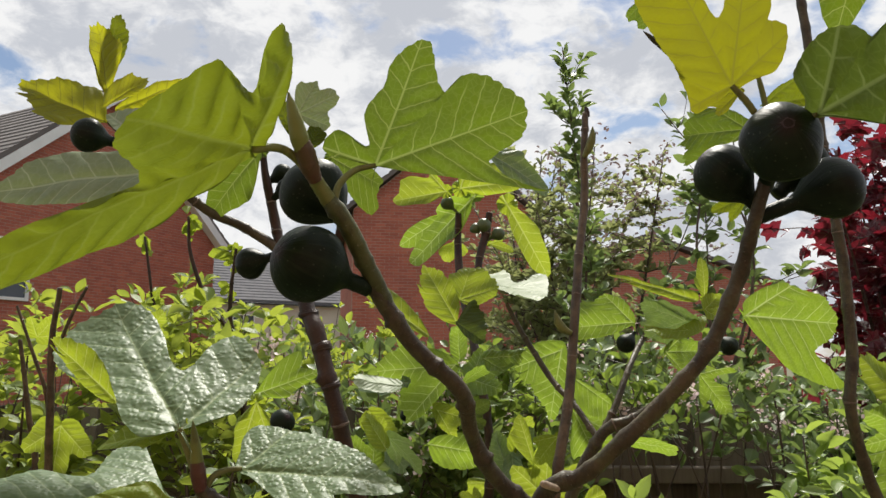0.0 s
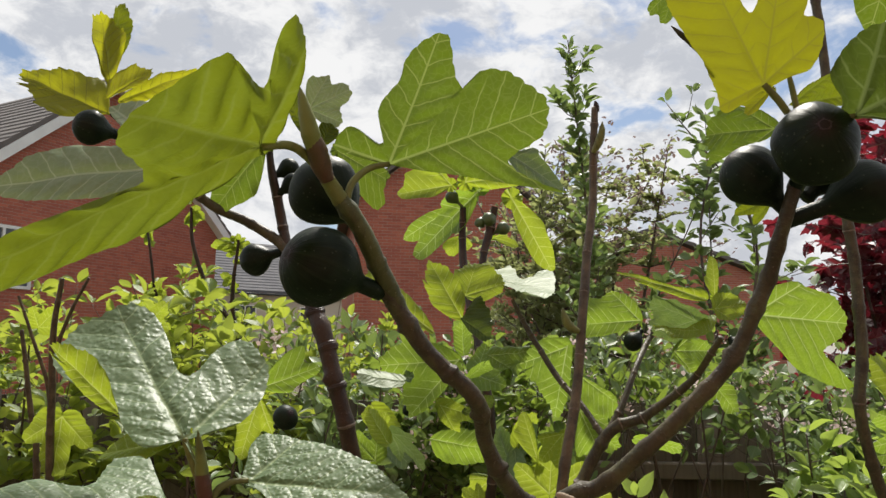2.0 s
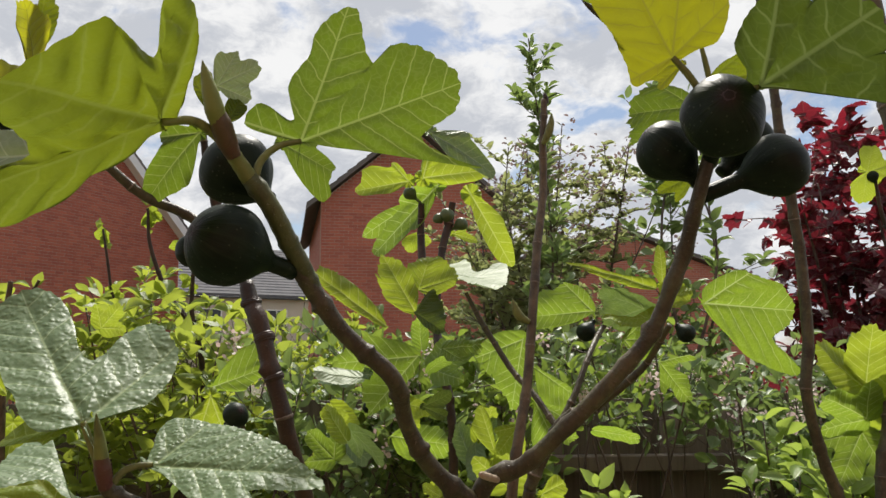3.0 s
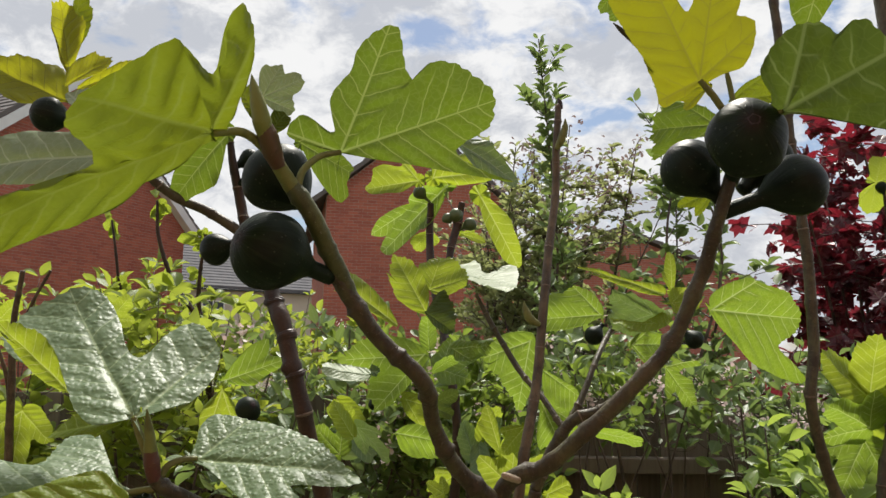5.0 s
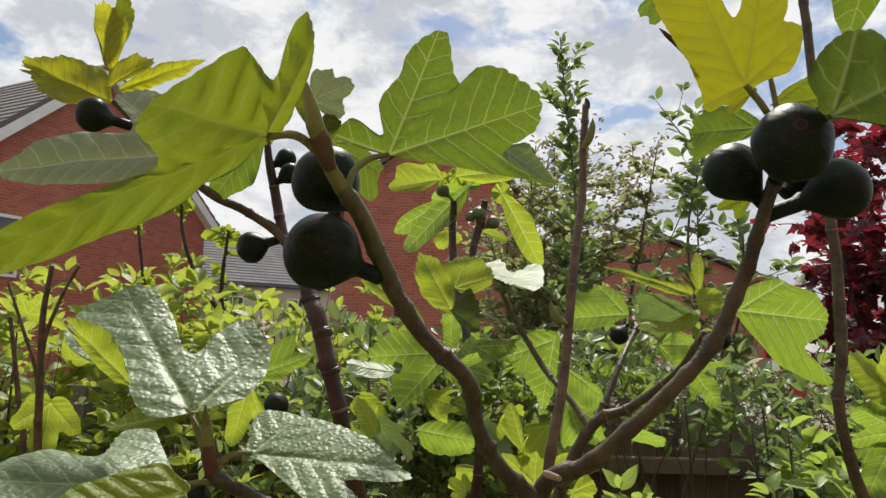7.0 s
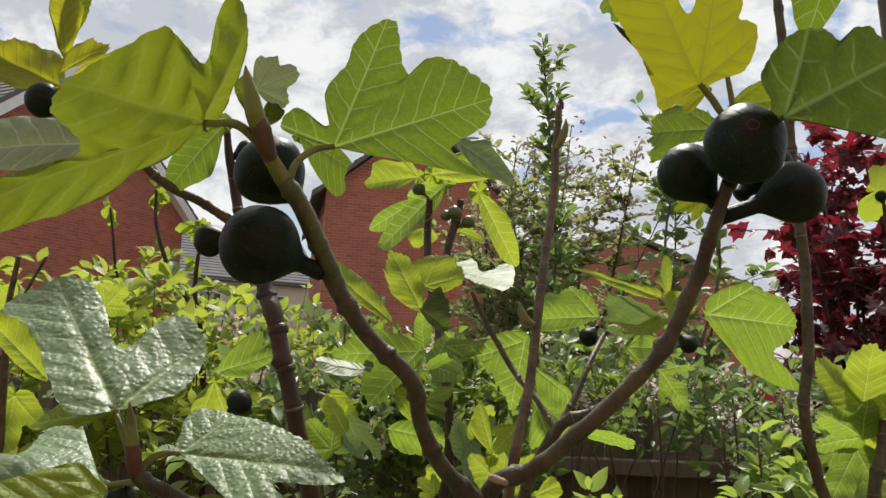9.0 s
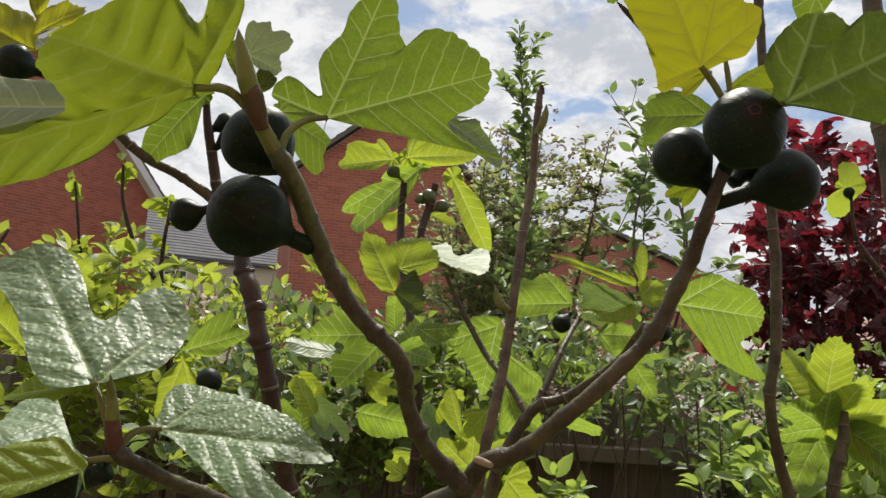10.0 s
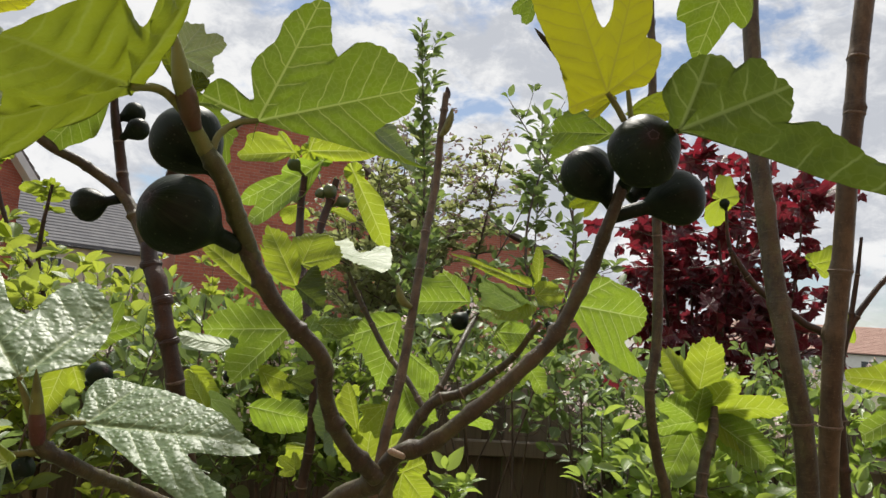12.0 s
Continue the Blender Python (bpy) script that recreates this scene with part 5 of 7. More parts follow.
# ---- the fig stems close behind ----
back_tree = thing("fig_tree", (-0.12, 0.75, 0.00), "fig tree stem with a cut top and a young leafy shoot", "tree")
limb(back_tree, (-0.1241, 0.6653, 1.6594, 0.0058), (-0.1192, 0.6624, 1.6417, 0.0074), (-0.1096, 0.6547, 1.6217, 0.0077), (-0.0954, 0.6502, 1.5760, 0.0072), (-0.0841, 0.6560, 1.5282, 0.0072), (-0.0686, 0.6861, 1.4473, 0.0078), (-0.0399, 0.7420, 1.1973, 0.0079), (-0.0207, 0.7792, 0.6000, 0.0140), (-0.0159, 0.7885, -0.0200, 0.0154), mat=DARK_BARK, knots=0.05, swell=0.2, scars=True)
limb(back_tree, (-0.1212, 0.6665, 1.6495, 0.0045), (-0.1487, 0.6861, 1.6976, 0.0051), (-0.1851, 0.6835, 1.7224, 0.0043), (-0.2137, 0.6622, 1.7352, 0.0042), (-0.2509, 0.6384, 1.7688, 0.0036), (-0.2941, 0.6340, 1.8090, 0.0024), knots=0.05, scars=True)
limb(back_tree, (-0.1487, 0.6861, 1.6976, 0.0043), (-0.1575, 0.6925, 1.7278, 0.0048), (-0.1668, 0.6873, 1.7696, 0.0039), (-0.1699, 0.6839, 1.7974, 0.0026), mat=DARK_BARK, knots=0.03, scars=True)
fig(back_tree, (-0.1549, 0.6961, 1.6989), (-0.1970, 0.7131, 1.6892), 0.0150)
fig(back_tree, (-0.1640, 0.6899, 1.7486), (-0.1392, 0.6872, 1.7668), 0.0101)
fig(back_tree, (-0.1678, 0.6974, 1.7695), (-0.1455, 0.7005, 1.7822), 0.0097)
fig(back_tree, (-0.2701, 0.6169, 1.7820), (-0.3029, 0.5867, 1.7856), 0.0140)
leaf(back_tree, (-0.1625, 0.6449, 1.7857), (-0.680, 0.103, -0.726), (-0.725, 0.057, 0.686), 0.0774, ((0, 1.00, 20), (45, 0.47, 27), (-23, 0.61, 14),), fine=1)
leaf(back_tree, (-0.2976, 0.6341, 1.8088), (-0.914, 0.071, 0.401), (0.385, 0.467, 0.796), 0.0947, ((0, 1.00, 25), (-43, 0.38, 25), (18, 0.72, 25),), fine=1, mat=GOLD, wave=0.02, cup=0.0, sag=0.0, rim=((0.0, 1.00), (6.9, 0.85), (16.9, 0.70), (34.7, 0.53), (50, 0.38), (68, 0.07), (-178, 0.05), (-34, 0.06), (-45, 0.23), (-44, 0.39), (-23.4, 0.60), (-8.9, 0.78)))
leaf(back_tree, (-0.2969, 0.6365, 1.8293), (-0.230, -0.048, 0.972), (0.925, -0.320, 0.203), 0.0713, ((0, 1.00, 25), (-12, 0.84, 25), (29, 0.64, 25),), fine=1, mat=GOLD, wave=0.02, cup=0.0, sag=0.0, rim=((-13.2, 0.95), (-3.6, 1.06), (4.3, 0.98), (18.4, 0.78), (28.0, 0.65), (29, 0.37), (-177, 0.05), (12, 0.12), (-21, 0.24), (-16.5, 0.52)))
leaf(back_tree, (-0.2927, 0.6226, 1.8190), (0.815, -0.086, 0.573), (0.529, -0.296, -0.796), 0.0413, ((0, 1.00, 25), (-30, 0.80, 25), (22, 0.55, 25),), fine=1, mat=GOLD, wave=0.02, cup=0.0, sag=0.0, rim=((-90, 0.17), (-66, 0.45), (-32.3, 0.82), (-1.2, 1.04), (10.8, 0.90), (16.9, 0.60), (17, 0.21), (170, 0.05)))
leaf(back_tree, (-0.2861, 0.6325, 1.8200), (0.919, -0.194, 0.343), (0.312, -0.174, -0.934), 0.0742, ((0, 1.00, 25), (-11, 0.53, 25), (12, 0.59, 25),), fine=1, mat=GOLD, wave=0.02, cup=0.0, sag=0.0, rim=((-61, 0.07), (-24, 0.22), (-13.8, 0.52), (-5.7, 0.79), (-0.1, 1.01), (6.3, 0.79), (10.5, 0.57), (21, 0.33), (48, 0.12), (-179, 0.05)))
leaf(back_tree, (-0.3043, 0.6478, 1.8608), (0.134, -0.126, 0.983), (0.991, 0.001, -0.135), 0.0515, ((0, 1.00, 25), (-10, 0.69, 25), (19, 0.68, 25),), fine=1, mat=YOUNG, wave=0.02, cup=0.0, sag=0.0, rim=((-24, 0.20), (-11.7, 0.54), (-3.6, 0.94), (3.3, 1.01), (16.9, 0.77), (35, 0.42), (80, 0.10), (-174, 0.05)))
leaf(back_tree, (-0.1428, 0.9278, 1.8582), (0.871, 0.048, -0.489), (-0.490, 0.009, -0.872), 0.0775, ((0, 1.00, 17), (-35, 0.58, 27), (23, 1.21, 14), (-92, 0.32, 34),), fine=1)

# ---- fig stems in the middle distance ----
mid_tree = thing("fig_tree", (0.20, 1.25, 0.00), "fig bush with several upright stems and fresh lobed leaves", "tree")
limb(mid_tree, (0.2347, 1.1854, 2.0044, 0.0069), (0.2291, 1.1740, 1.9358, 0.0075), (0.2251, 1.1648, 1.8497, 0.0081), (0.2000, 1.1125, 1.7080, 0.0083), (0.1807, 1.0693, 1.5742, 0.0086), (0.1562, 1.0336, 1.4608, 0.0094), (0.1414, 1.0266, 1.3588, 0.0098), (0.1195, 1.0162, 1.1088, 0.0100), (0.1049, 1.0093, 0.6000, 0.0140), (0.1013, 1.0076, -0.0200, 0.0154), mat=STICK_BARK, knots=0.07, swell=0.2, scars=True, girth=0.8)
limb(mid_tree, (0.1966, 1.1932, 1.3891, 0.0122), (0.2417, 1.1804, 1.4847, 0.0115), (0.2994, 1.1653, 1.5169, 0.0093), (0.3574, 1.1275, 1.5698, 0.0070), (0.3870, 1.0787, 1.6329, 0.0054), knots=0.05, scars=True, girth=0.8)
limb(mid_tree, (0.1966, 1.1932, 1.3891, 0.0122), (0.1779, 1.2310, 1.2518, 0.0139), (0.1576, 1.2723, 1.0018, 0.0142), (0.1440, 1.2999, 0.6000, 0.0160), (0.1406, 1.3068, -0.0200, 0.0176), knots=0.06, scars=True, girth=0.8)
limb(mid_tree, (0.2460, 1.1799, 1.4883, 0.0086), (0.2714, 1.1944, 1.5297, 0.0066), (0.3021, 1.2269, 1.5878, 0.0061), (0.3450, 1.2799, 1.6412, 0.0056), (0.3537, 1.1973, 1.6555, 0.0037), (0.3517, 1.0953, 1.6654, 0.0020), knots=0.05, scars=True, girth=0.8)
limb(mid_tree, (0.2391, 1.1808, 1.4820, 0.0065), (0.2126, 1.2159, 1.5266, 0.0060), (0.1778, 1.2609, 1.5741, 0.0062), (0.1335, 1.3018, 1.6547, 0.0057), (0.1123, 1.3167, 1.6996, 0.0041), knots=0.05, scars=True, girth=0.8)
limb(mid_tree, (0.2274, 1.1655, 1.9240, 0.0037), (0.2359, 1.1632, 1.9405, 0.0067), (0.2408, 1.1609, 1.9587, 0.0052), (0.2412, 1.1590, 1.9732, 0.0007), mat=SHOOT, name="bud", knots=0)
limb(mid_tree, (0.1855, 1.0812, 1.6388, 0.0034), (0.1721, 1.0804, 1.6465, 0.0067), (0.1652, 1.0790, 1.6585, 0.0054), (0.1615, 1.0774, 1.6721, 0.0007), mat=SHOOT, name="bud", knots=0)
limb(mid_tree, (0.2368, 1.1861, 1.9989, 0.0061), (0.2374, 1.1849, 2.0082, 0.0046), (0.2353, 1.1840, 2.0155, 0.0015), mat=DARK_BARK, name="bud", knots=0)
leaf(mid_tree, (0.3361, 1.3272, 1.6673), (-0.996, 0.027, -0.082), (-0.081, 0.023, 0.996), 0.0988, ((0, 1.00, 25), (51, 0.70, 25), (25, 0.97, 25),), fine=1, mat=SUNLIT, wave=0.02, cup=0.0, sag=0.0, rim=((-29, 0.34), (-17.8, 0.75), (-11.5, 1.06), (5.8, 1.02), (24.9, 1.01), (33.9, 0.79), (46.7, 0.73), (63.7, 0.55), (84, 0.31), (-163, 0.05)))
leaf(mid_tree, (0.3494, 1.0764, 1.6561), (-0.863, 0.267, 0.428), (0.019, -0.830, 0.557), 0.0656, ((0, 1.00, 25), (44, 0.87, 25), (-51, 0.83, 25),), fine=1, mat=GLOSSY, wave=0.03, cup=0.5, sag=0.0, rim=((-11.4, 1.01), (10.8, 0.99), (39.9, 0.82), (63.1, 0.65), (96, 0.44), (143, 0.30), (-107, 0.31), (-77.1, 0.70), (-58.5, 0.80), (-45.2, 0.95)))
leaf(mid_tree, (0.3692, 1.0921, 1.6882), (-0.949, -0.024, 0.314), (0.300, 0.230, 0.926), 0.1252, ((0, 1.00, 25), (12, 0.48, 25), (-15, 0.49, 25),), fine=1, mat=LIME, wave=0.02, cup=0.0, sag=0.0, rim=((0.0, 1.00), (4.4, 0.73), (2, 0.45), (20, 0.21), (85, 0.11), (-142, 0.03), (-16, 0.30), (-4.4, 0.70)))
leaf(mid_tree, (0.3769, 1.0717, 1.6894), (-0.006, -0.125, 0.992), (1.000, -0.017, 0.004), 0.0597, ((0, 1.00, 15), (-25, 0.52, 15),), mat=LIME)
leaf(mid_tree, (0.3436, 1.0479, 1.6427), (-0.984, -0.175, -0.038), (-0.150, 0.691, 0.708), 0.0515, ((0, 1.00, 25), (43, 0.50, 25), (-25, 0.79, 25),), fine=1, mat=LIME, wave=0.03, cup=0.0, sag=0.0, rim=((12.3, 1.26), (0.0, 1.00), (0.0, 0.50), (124, 0.41), (141.7, 0.93), (-180, 0.44), (-56, 0.40), (-23.5, 0.99), (-5.2, 1.21)))
leaf(mid_tree, (0.3665, 1.0439, 1.6710), (0.991, -0.032, 0.130), (0.106, -0.397, -0.912), 0.0400, ((0, 1.00, 25), (-38, 0.80, 25), (47, 0.68, 25),), fine=1, mat=LIME, wave=0.03, cup=0.0, sag=0.0, rim=((-88, 0.45), (-42.8, 0.80), (-12.3, 1.05), (10.2, 1.01), (46.8, 0.68), (95, 0.33)))
leaf(mid_tree, (0.3268, 1.1023, 1.6133), (0.961, 0.275, 0.008), (-0.009, 0.059, -0.998), 0.0691, ((0, 1.00, 25), (-37, 0.44, 25), (47, 0.58, 25),), fine=1, mat=SUNLIT, wave=0.03, cup=0.0, sag=0.0, rim=((-169, 0.06), (-48, 0.38), (-15.3, 0.81), (-0.0, 1.00), (16.6, 0.83), (49.0, 0.61), (60, 0.29)))
leaf(mid_tree, (0.5117, 1.5075, 1.5736), (0.601, 0.091, -0.794), (-0.799, 0.088, -0.594), 0.0832, ((0, 1.00, 25), (-67, 0.77, 25), (44, 0.69, 25),), fine=1, mat=SUNLIT, wave=0.02, cup=0.0, sag=0.0, rim=((50.9, 0.60), (27, 0.21), (169, 0.05), (-55, 0.23), (-86.4, 0.66), (-64.2, 0.86), (-48, 0.43), (-28, 0.40), (-25.7, 0.75), (-2.6, 1.12), (11.1, 1.05), (14.7, 0.67), (31.9, 0.77)))
leaf(mid_tree, (0.5497, 1.3523, 1.6805), (0.977, 0.204, -0.069), (-0.105, 0.172, -0.980), 0.1913, ((0, 1.00, 25), (27, 1.33, 25), (-38, 0.55, 25),), fine=2, mat=SUNLIT, wave=0.02, cup=0.0, sag=0.0, rim=((-108, 0.14), (-70, 0.27), (-47, 0.47), (-36.7, 0.55), (-26.4, 0.65), (-18.2, 0.81), (-6.4, 0.95), (1.7, 0.99), (10.9, 0.93), (18.7, 0.81), (22.1, 0.90), (24.0, 1.07), (26.7, 1.31), (30.6, 1.24), (35.3, 0.98), (41.9, 0.71), (45, 0.44), (57, 0.18), (-169, 0.05)))
fig(mid_tree, (0.3300, 1.2893, 1.6488), (0.3032, 1.2837, 1.6168), 0.0165)
fig(mid_tree, (0.3815, 1.0386, 1.6318), (0.4018, 1.0308, 1.6113), 0.0133)
leaf(mid_tree, (-0.0279, 1.2251, 1.6444), (-0.802, 0.011, 0.598), (0.583, 0.238, 0.777), 0.1373, ((0, 1.00, 25), (17, 0.57, 25), (-15, 0.39, 25),), fine=1, mat=LIME, wave=0.02, cup=0.0, sag=0.0, rim=((1.8, 1.03), (9.8, 0.88), (17.6, 0.57), (27, 0.28), (52, 0.07), (-177, 0.05), (-98, 0.04), (-13, 0.39), (-8.2, 0.71), (-2.9, 0.96)))
leaf(mid_tree, (0.0242, 1.2821, 1.6649), (-0.494, 0.080, 0.866), (0.868, -0.016, 0.496), 0.1110, ((0, 1.00, 25), (-20, 0.75, 25), (23, 0.58, 25),), fine=1, mat=LIME, wave=0.02, cup=0.0, sag=0.0, rim=((-10.6, 0.92), (0.5, 1.02), (11.4, 0.86), (22.9, 0.59), (37, 0.29), (46, 0.03), (177, 0.05), (-54, 0.20), (-34.8, 0.52), (-19.7, 0.75)))
leaf(mid_tree, (0.0294, 1.2971, 1.7052), (0.955, -0.053, 0.293), (0.264, -0.307, -0.914), 0.0705, ((0, 1.00, 25), (-56, 0.87, 25), (34, 0.48, 25),), fine=1, mat=LIME, wave=0.02, cup=0.0, sag=0.0, rim=((-98.7, 0.69), (-56.8, 0.89), (-30.8, 0.99), (-2.5, 1.01), (9.9, 0.90), (36, 0.45), (104, 0.03)))
# pale colour stands in for the sky's sheen on this curled leaf
leaf(mid_tree, (0.1174, 1.2932, 1.7246), (0.521, -0.842, -0.143), (-0.853, -0.508, -0.118), 0.0947, ((0, 1.00, 25), (-163, 1.32, 25), (-118, 0.73, 25),), fine=2, mat=PALE, wave=0.03, cup=0.12, sag=0.02, rim=((-153.8, 2.69), (-145.8, 2.72), (-136.5, 0.78), (-125.4, 1.47), (-104.7, 1.13), (16.9, 1.70), (30.4, 2.11), (41.9, 0.92), (-168.7, 0.78)))
leaf(mid_tree, (0.0239, 1.2721, 1.6643), (0.816, -0.119, -0.565), (-0.577, -0.184, -0.796), 0.0571, ((0, 1.00, 25), (-91, 0.76, 25), (29, 0.57, 25),), fine=1, mat=SHADED, wave=0.03, cup=0.0, sag=0.0, rim=((-109, 0.06), (-92.6, 0.79), (-58.6, 0.82), (-24.1, 0.91), (7.7, 1.00), (23.5, 0.54), (150, 0.05)))
leaf(mid_tree, (0.0712, 1.3092, 1.6039), (0.942, -0.325, 0.085), (-0.107, -0.530, -0.841), 0.0674, ((0, 1.00, 25), (-29, 0.59, 25), (35, 0.69, 25),), fine=1, mat=SUNLIT, wave=0.05, cup=0.0, sag=0.0, rim=((-176, 0.05), (-79, 0.26), (-18.6, 0.54), (-13.1, 1.06), (9.0, 0.96), (36.4, 0.69), (73, 0.37)))
leaf(mid_tree, (0.0407, 1.6273, 1.4843), (0.915, -0.065, 0.397), (0.402, 0.108, -0.909), 0.0653, ((0, 1.00, 28), (48, 0.83, 28),), mat=SHADED)
leaf(mid_tree, (0.2374, 1.5059, 1.6214), (-0.171, 0.126, -0.977), (-0.960, 0.203, 0.194), 0.1392, ((0, 1.00, 25), (58, 0.70, 25), (26, 0.72, 25),), fine=1, mat=SUNLIT, wave=0.02, cup=0.0, sag=0.0, rim=((60.2, 0.73), (86, 0.46), (114, 0.22), (-154, 0.10), (-17, 0.41), (-8.8, 0.81), (-1.8, 1.04), (17.8, 0.76), (37.7, 0.71)))
leaf(mid_tree, (0.2527, 1.4622, 1.5668), (0.821, 0.058, -0.568), (-0.569, -0.008, -0.823), 0.0918, ((0, 1.00, 25), (-6, 0.58, 25), (28, 0.85, 25),), fine=1, mat=SUNLIT, wave=0.02, cup=0.0, sag=0.0, rim=((144, 0.02), (-166, 0.05), (-13, 0.24), (-9.6, 0.53), (-4.7, 0.95), (14.8, 1.14), (28.4, 0.94), (47.4, 0.59)))
leaf(mid_tree, (0.2153, 1.4257, 1.4616), (-0.644, 0.106, -0.758), (-0.715, 0.268, 0.645), 0.0713, ((0, 1.00, 19), (-31, 0.89, 18), (35, 0.71, 21),), mat=LIME)
leaf(mid_tree, (0.2456, 1.4198, 1.5046), (0.436, 0.106, -0.893), (-0.900, 0.069, -0.431), 0.1044, ((0, 1.00, 17), (24, 0.91, 14), (-35, 0.59, 21),), mat=SUNLIT)
leaf(mid_tree, (0.1825, 1.5355, 1.3942), (-0.300, -0.115, 0.947), (0.954, -0.053, 0.295), 0.1061, ((0, 1.00, 14), (-18, 0.77, 14),), mat=LIME)
leaf(mid_tree, (0.2223, 1.2351, 1.3735), (0.665, 0.083, -0.742), (-0.746, 0.095, -0.659), 0.0710, ((0, 1.00, 36), (-77, 0.57, 46), (46, 0.64, 27),), mat=LIME)

# ---- fig stems farther back ----
far_tree = thing("fig_tree", (0.15, 2.20, 0.00), "fig bush with dark stems, small green figs and hanging leaves", "tree")
limb(far_tree, (0.0451, 2.1632, 2.0296, 0.0096), (0.0448, 2.1747, 1.9386, 0.0109), (0.0522, 2.1394, 1.8179, 0.0120), (0.0960, 2.0177, 1.5783, 0.0112), (0.1222, 1.9927, 1.3744, 0.0121), (0.1144, 2.0188, 1.1689, 0.0133), (0.1087, 2.0378, 0.9189, 0.0136), (0.1049, 2.0505, 0.6000, 0.0160), (0.1039, 2.0537, -0.0200, 0.0176), mat=DARK_BARK, knots=0.08, scars=True)
limb(far_tree, (0.1348, 2.1122, 2.0226, 0.0093), (0.1237, 2.1196, 1.9656, 0.0120), (0.1010, 2.1025, 1.8642, 0.0105), (0.0832, 2.0568, 1.6699, 0.0115), (0.1111, 2.0288, 1.4886, 0.0112), mat=DARK_BARK, knots=0.08, scars=True)
fig(far_tree, (0.1240, 2.1206, 1.9576), (0.1136, 2.1048, 2.0038), 0.0211, mat=FIG_GREEN)
fig(far_tree, (0.1245, 2.1226, 1.9414), (0.1748, 2.1083, 1.9687), 0.0195, mat=FIG_GREEN)
fig(far_tree, (0.0451, 2.1632, 2.0296), (-0.0014, 2.1585, 2.0728), 0.0200, mat=FIG_GREEN)
fig(far_tree, (0.1042, 2.1200, 1.9650), (0.0835, 2.1077, 1.9852), 0.0162, mat=FIG_GREEN)
leaf(far_tree, (0.0090, 2.1066, 2.0833), (-0.987, 0.036, -0.156), (-0.160, -0.121, 0.980), 0.1674, ((0, 1.00, 14), (24, 0.83, 17), (58, 0.41, 20), (-18, 0.45, 14),), mat=LIME)
leaf(far_tree, (0.0510, 2.1047, 2.0927), (0.992, -0.032, 0.122), (0.125, 0.122, -0.985), 0.2126, ((0, 1.00, 14), (-23, 0.62, 20), (16, 0.41, 14), (-68, 0.32, 27),), mat=LIME)
leaf(far_tree, (0.0869, 2.1567, 2.0756), (-0.679, 0.416, -0.605), (-0.460, 0.402, 0.792), 0.3064, ((0, 1.00, 14), (23, 0.42, 14), (-26, 0.48, 15),), mat=SUNLIT)
leaf(far_tree, (0.0197, 2.3603, 2.0682), (-0.861, 0.078, -0.503), (-0.498, 0.072, 0.864), 0.2009, ((0, 1.00, 14), (11, 0.53, 14), (-23, 0.74, 14),), mat=SUNLIT)
leaf(far_tree, (0.2152, 2.4516, 2.1184), (0.507, 0.100, -0.856), (-0.862, 0.077, -0.501), 0.2931, ((0, 1.00, 14), (-16, 0.53, 14), (12, 0.39, 14),), mat=LIME)
leaf(far_tree, (0.0472, 2.2724, 1.9629), (-0.683, 0.102, -0.723), (-0.730, -0.074, 0.679), 0.0739, ((0, 1.00, 40), (-67, 0.63, 40),), mat=LIME)
leaf(far_tree, (0.1433, 2.2715, 1.9573), (0.955, 0.022, -0.297), (-0.298, 0.124, -0.947), 0.0793, ((0, 1.00, 18), (-31, 0.56, 18),), mat=LIME)
leaf(far_tree, (0.0308, 1.9671, 1.5885), (-0.997, 0.026, -0.074), (-0.077, -0.124, 0.989), 0.2040, ((0, 1.00, 25), (-45, 0.92, 25), (29, 0.63, 25),), fine=1, mat=SUNLIT, wave=0.02, cup=0.0, sag=0.0, rim=((-75, 0.21), (-60, 0.44), (-52.9, 0.74), (-46.7, 0.92), (-40.9, 0.93), (-28.1, 0.82), (-14.5, 0.74), (-7.3, 0.98), (1.3, 1.01), (13.1, 0.87), (27.1, 0.66), (36, 0.42), (56, 0.20), (163, 0.05)))
leaf(far_tree, (-0.0956, 1.9243, 1.5447), (-0.999, 0.020, -0.031), (-0.016, 0.515, 0.857), 0.1266, ((0, 1.00, 15), (-25, 0.61, 15),), mat=GLOSSY)
leaf(far_tree, (-0.0141, 1.9317, 1.4759), (0.955, 0.022, -0.296), (-0.297, 0.124, -0.947), 0.1051, ((0, 1.00, 25), (-19, 0.48, 25), (42, 0.72, 25),), fine=1, mat=LIME, wave=0.05, cup=0.0, sag=0.0, rim=((-145, 0.19), (-66, 0.24), (-20.7, 0.51), (-0.5, 1.03), (18.9, 0.64), (37.1, 0.79), (59, 0.48), (90, 0.20)))
leaf(far_tree, (-0.0346, 2.1472, 1.3680), (0.985, 0.006, -0.174), (-0.173, 0.126, -0.977), 0.1544, ((0, 1.00, 25), (-23, 0.63, 25), (30, 0.69, 25),), fine=1, mat=SUNLIT, wave=0.03, cup=0.0, sag=0.0, rim=((-118, 0.07), (-44, 0.33), (-20.9, 0.79), (-4.3, 1.02), (12.9, 1.03), (30.2, 0.72), (60, 0.40), (87, 0.14)))
leaf(far_tree, (0.1360, 2.1577, 1.2628), (-0.788, 0.090, -0.608), (-0.615, -0.089, 0.784), 0.1082, ((0, 1.00, 21), (36, 0.66, 21),), mat=LIME)
leaf(far_tree, (-0.1619, 1.8407, 1.4166), (-0.527, -0.098, 0.844), (0.850, -0.080, 0.521), 0.0629, ((0, 1.00, 31), (53, 0.83, 31),), mat=LIME)
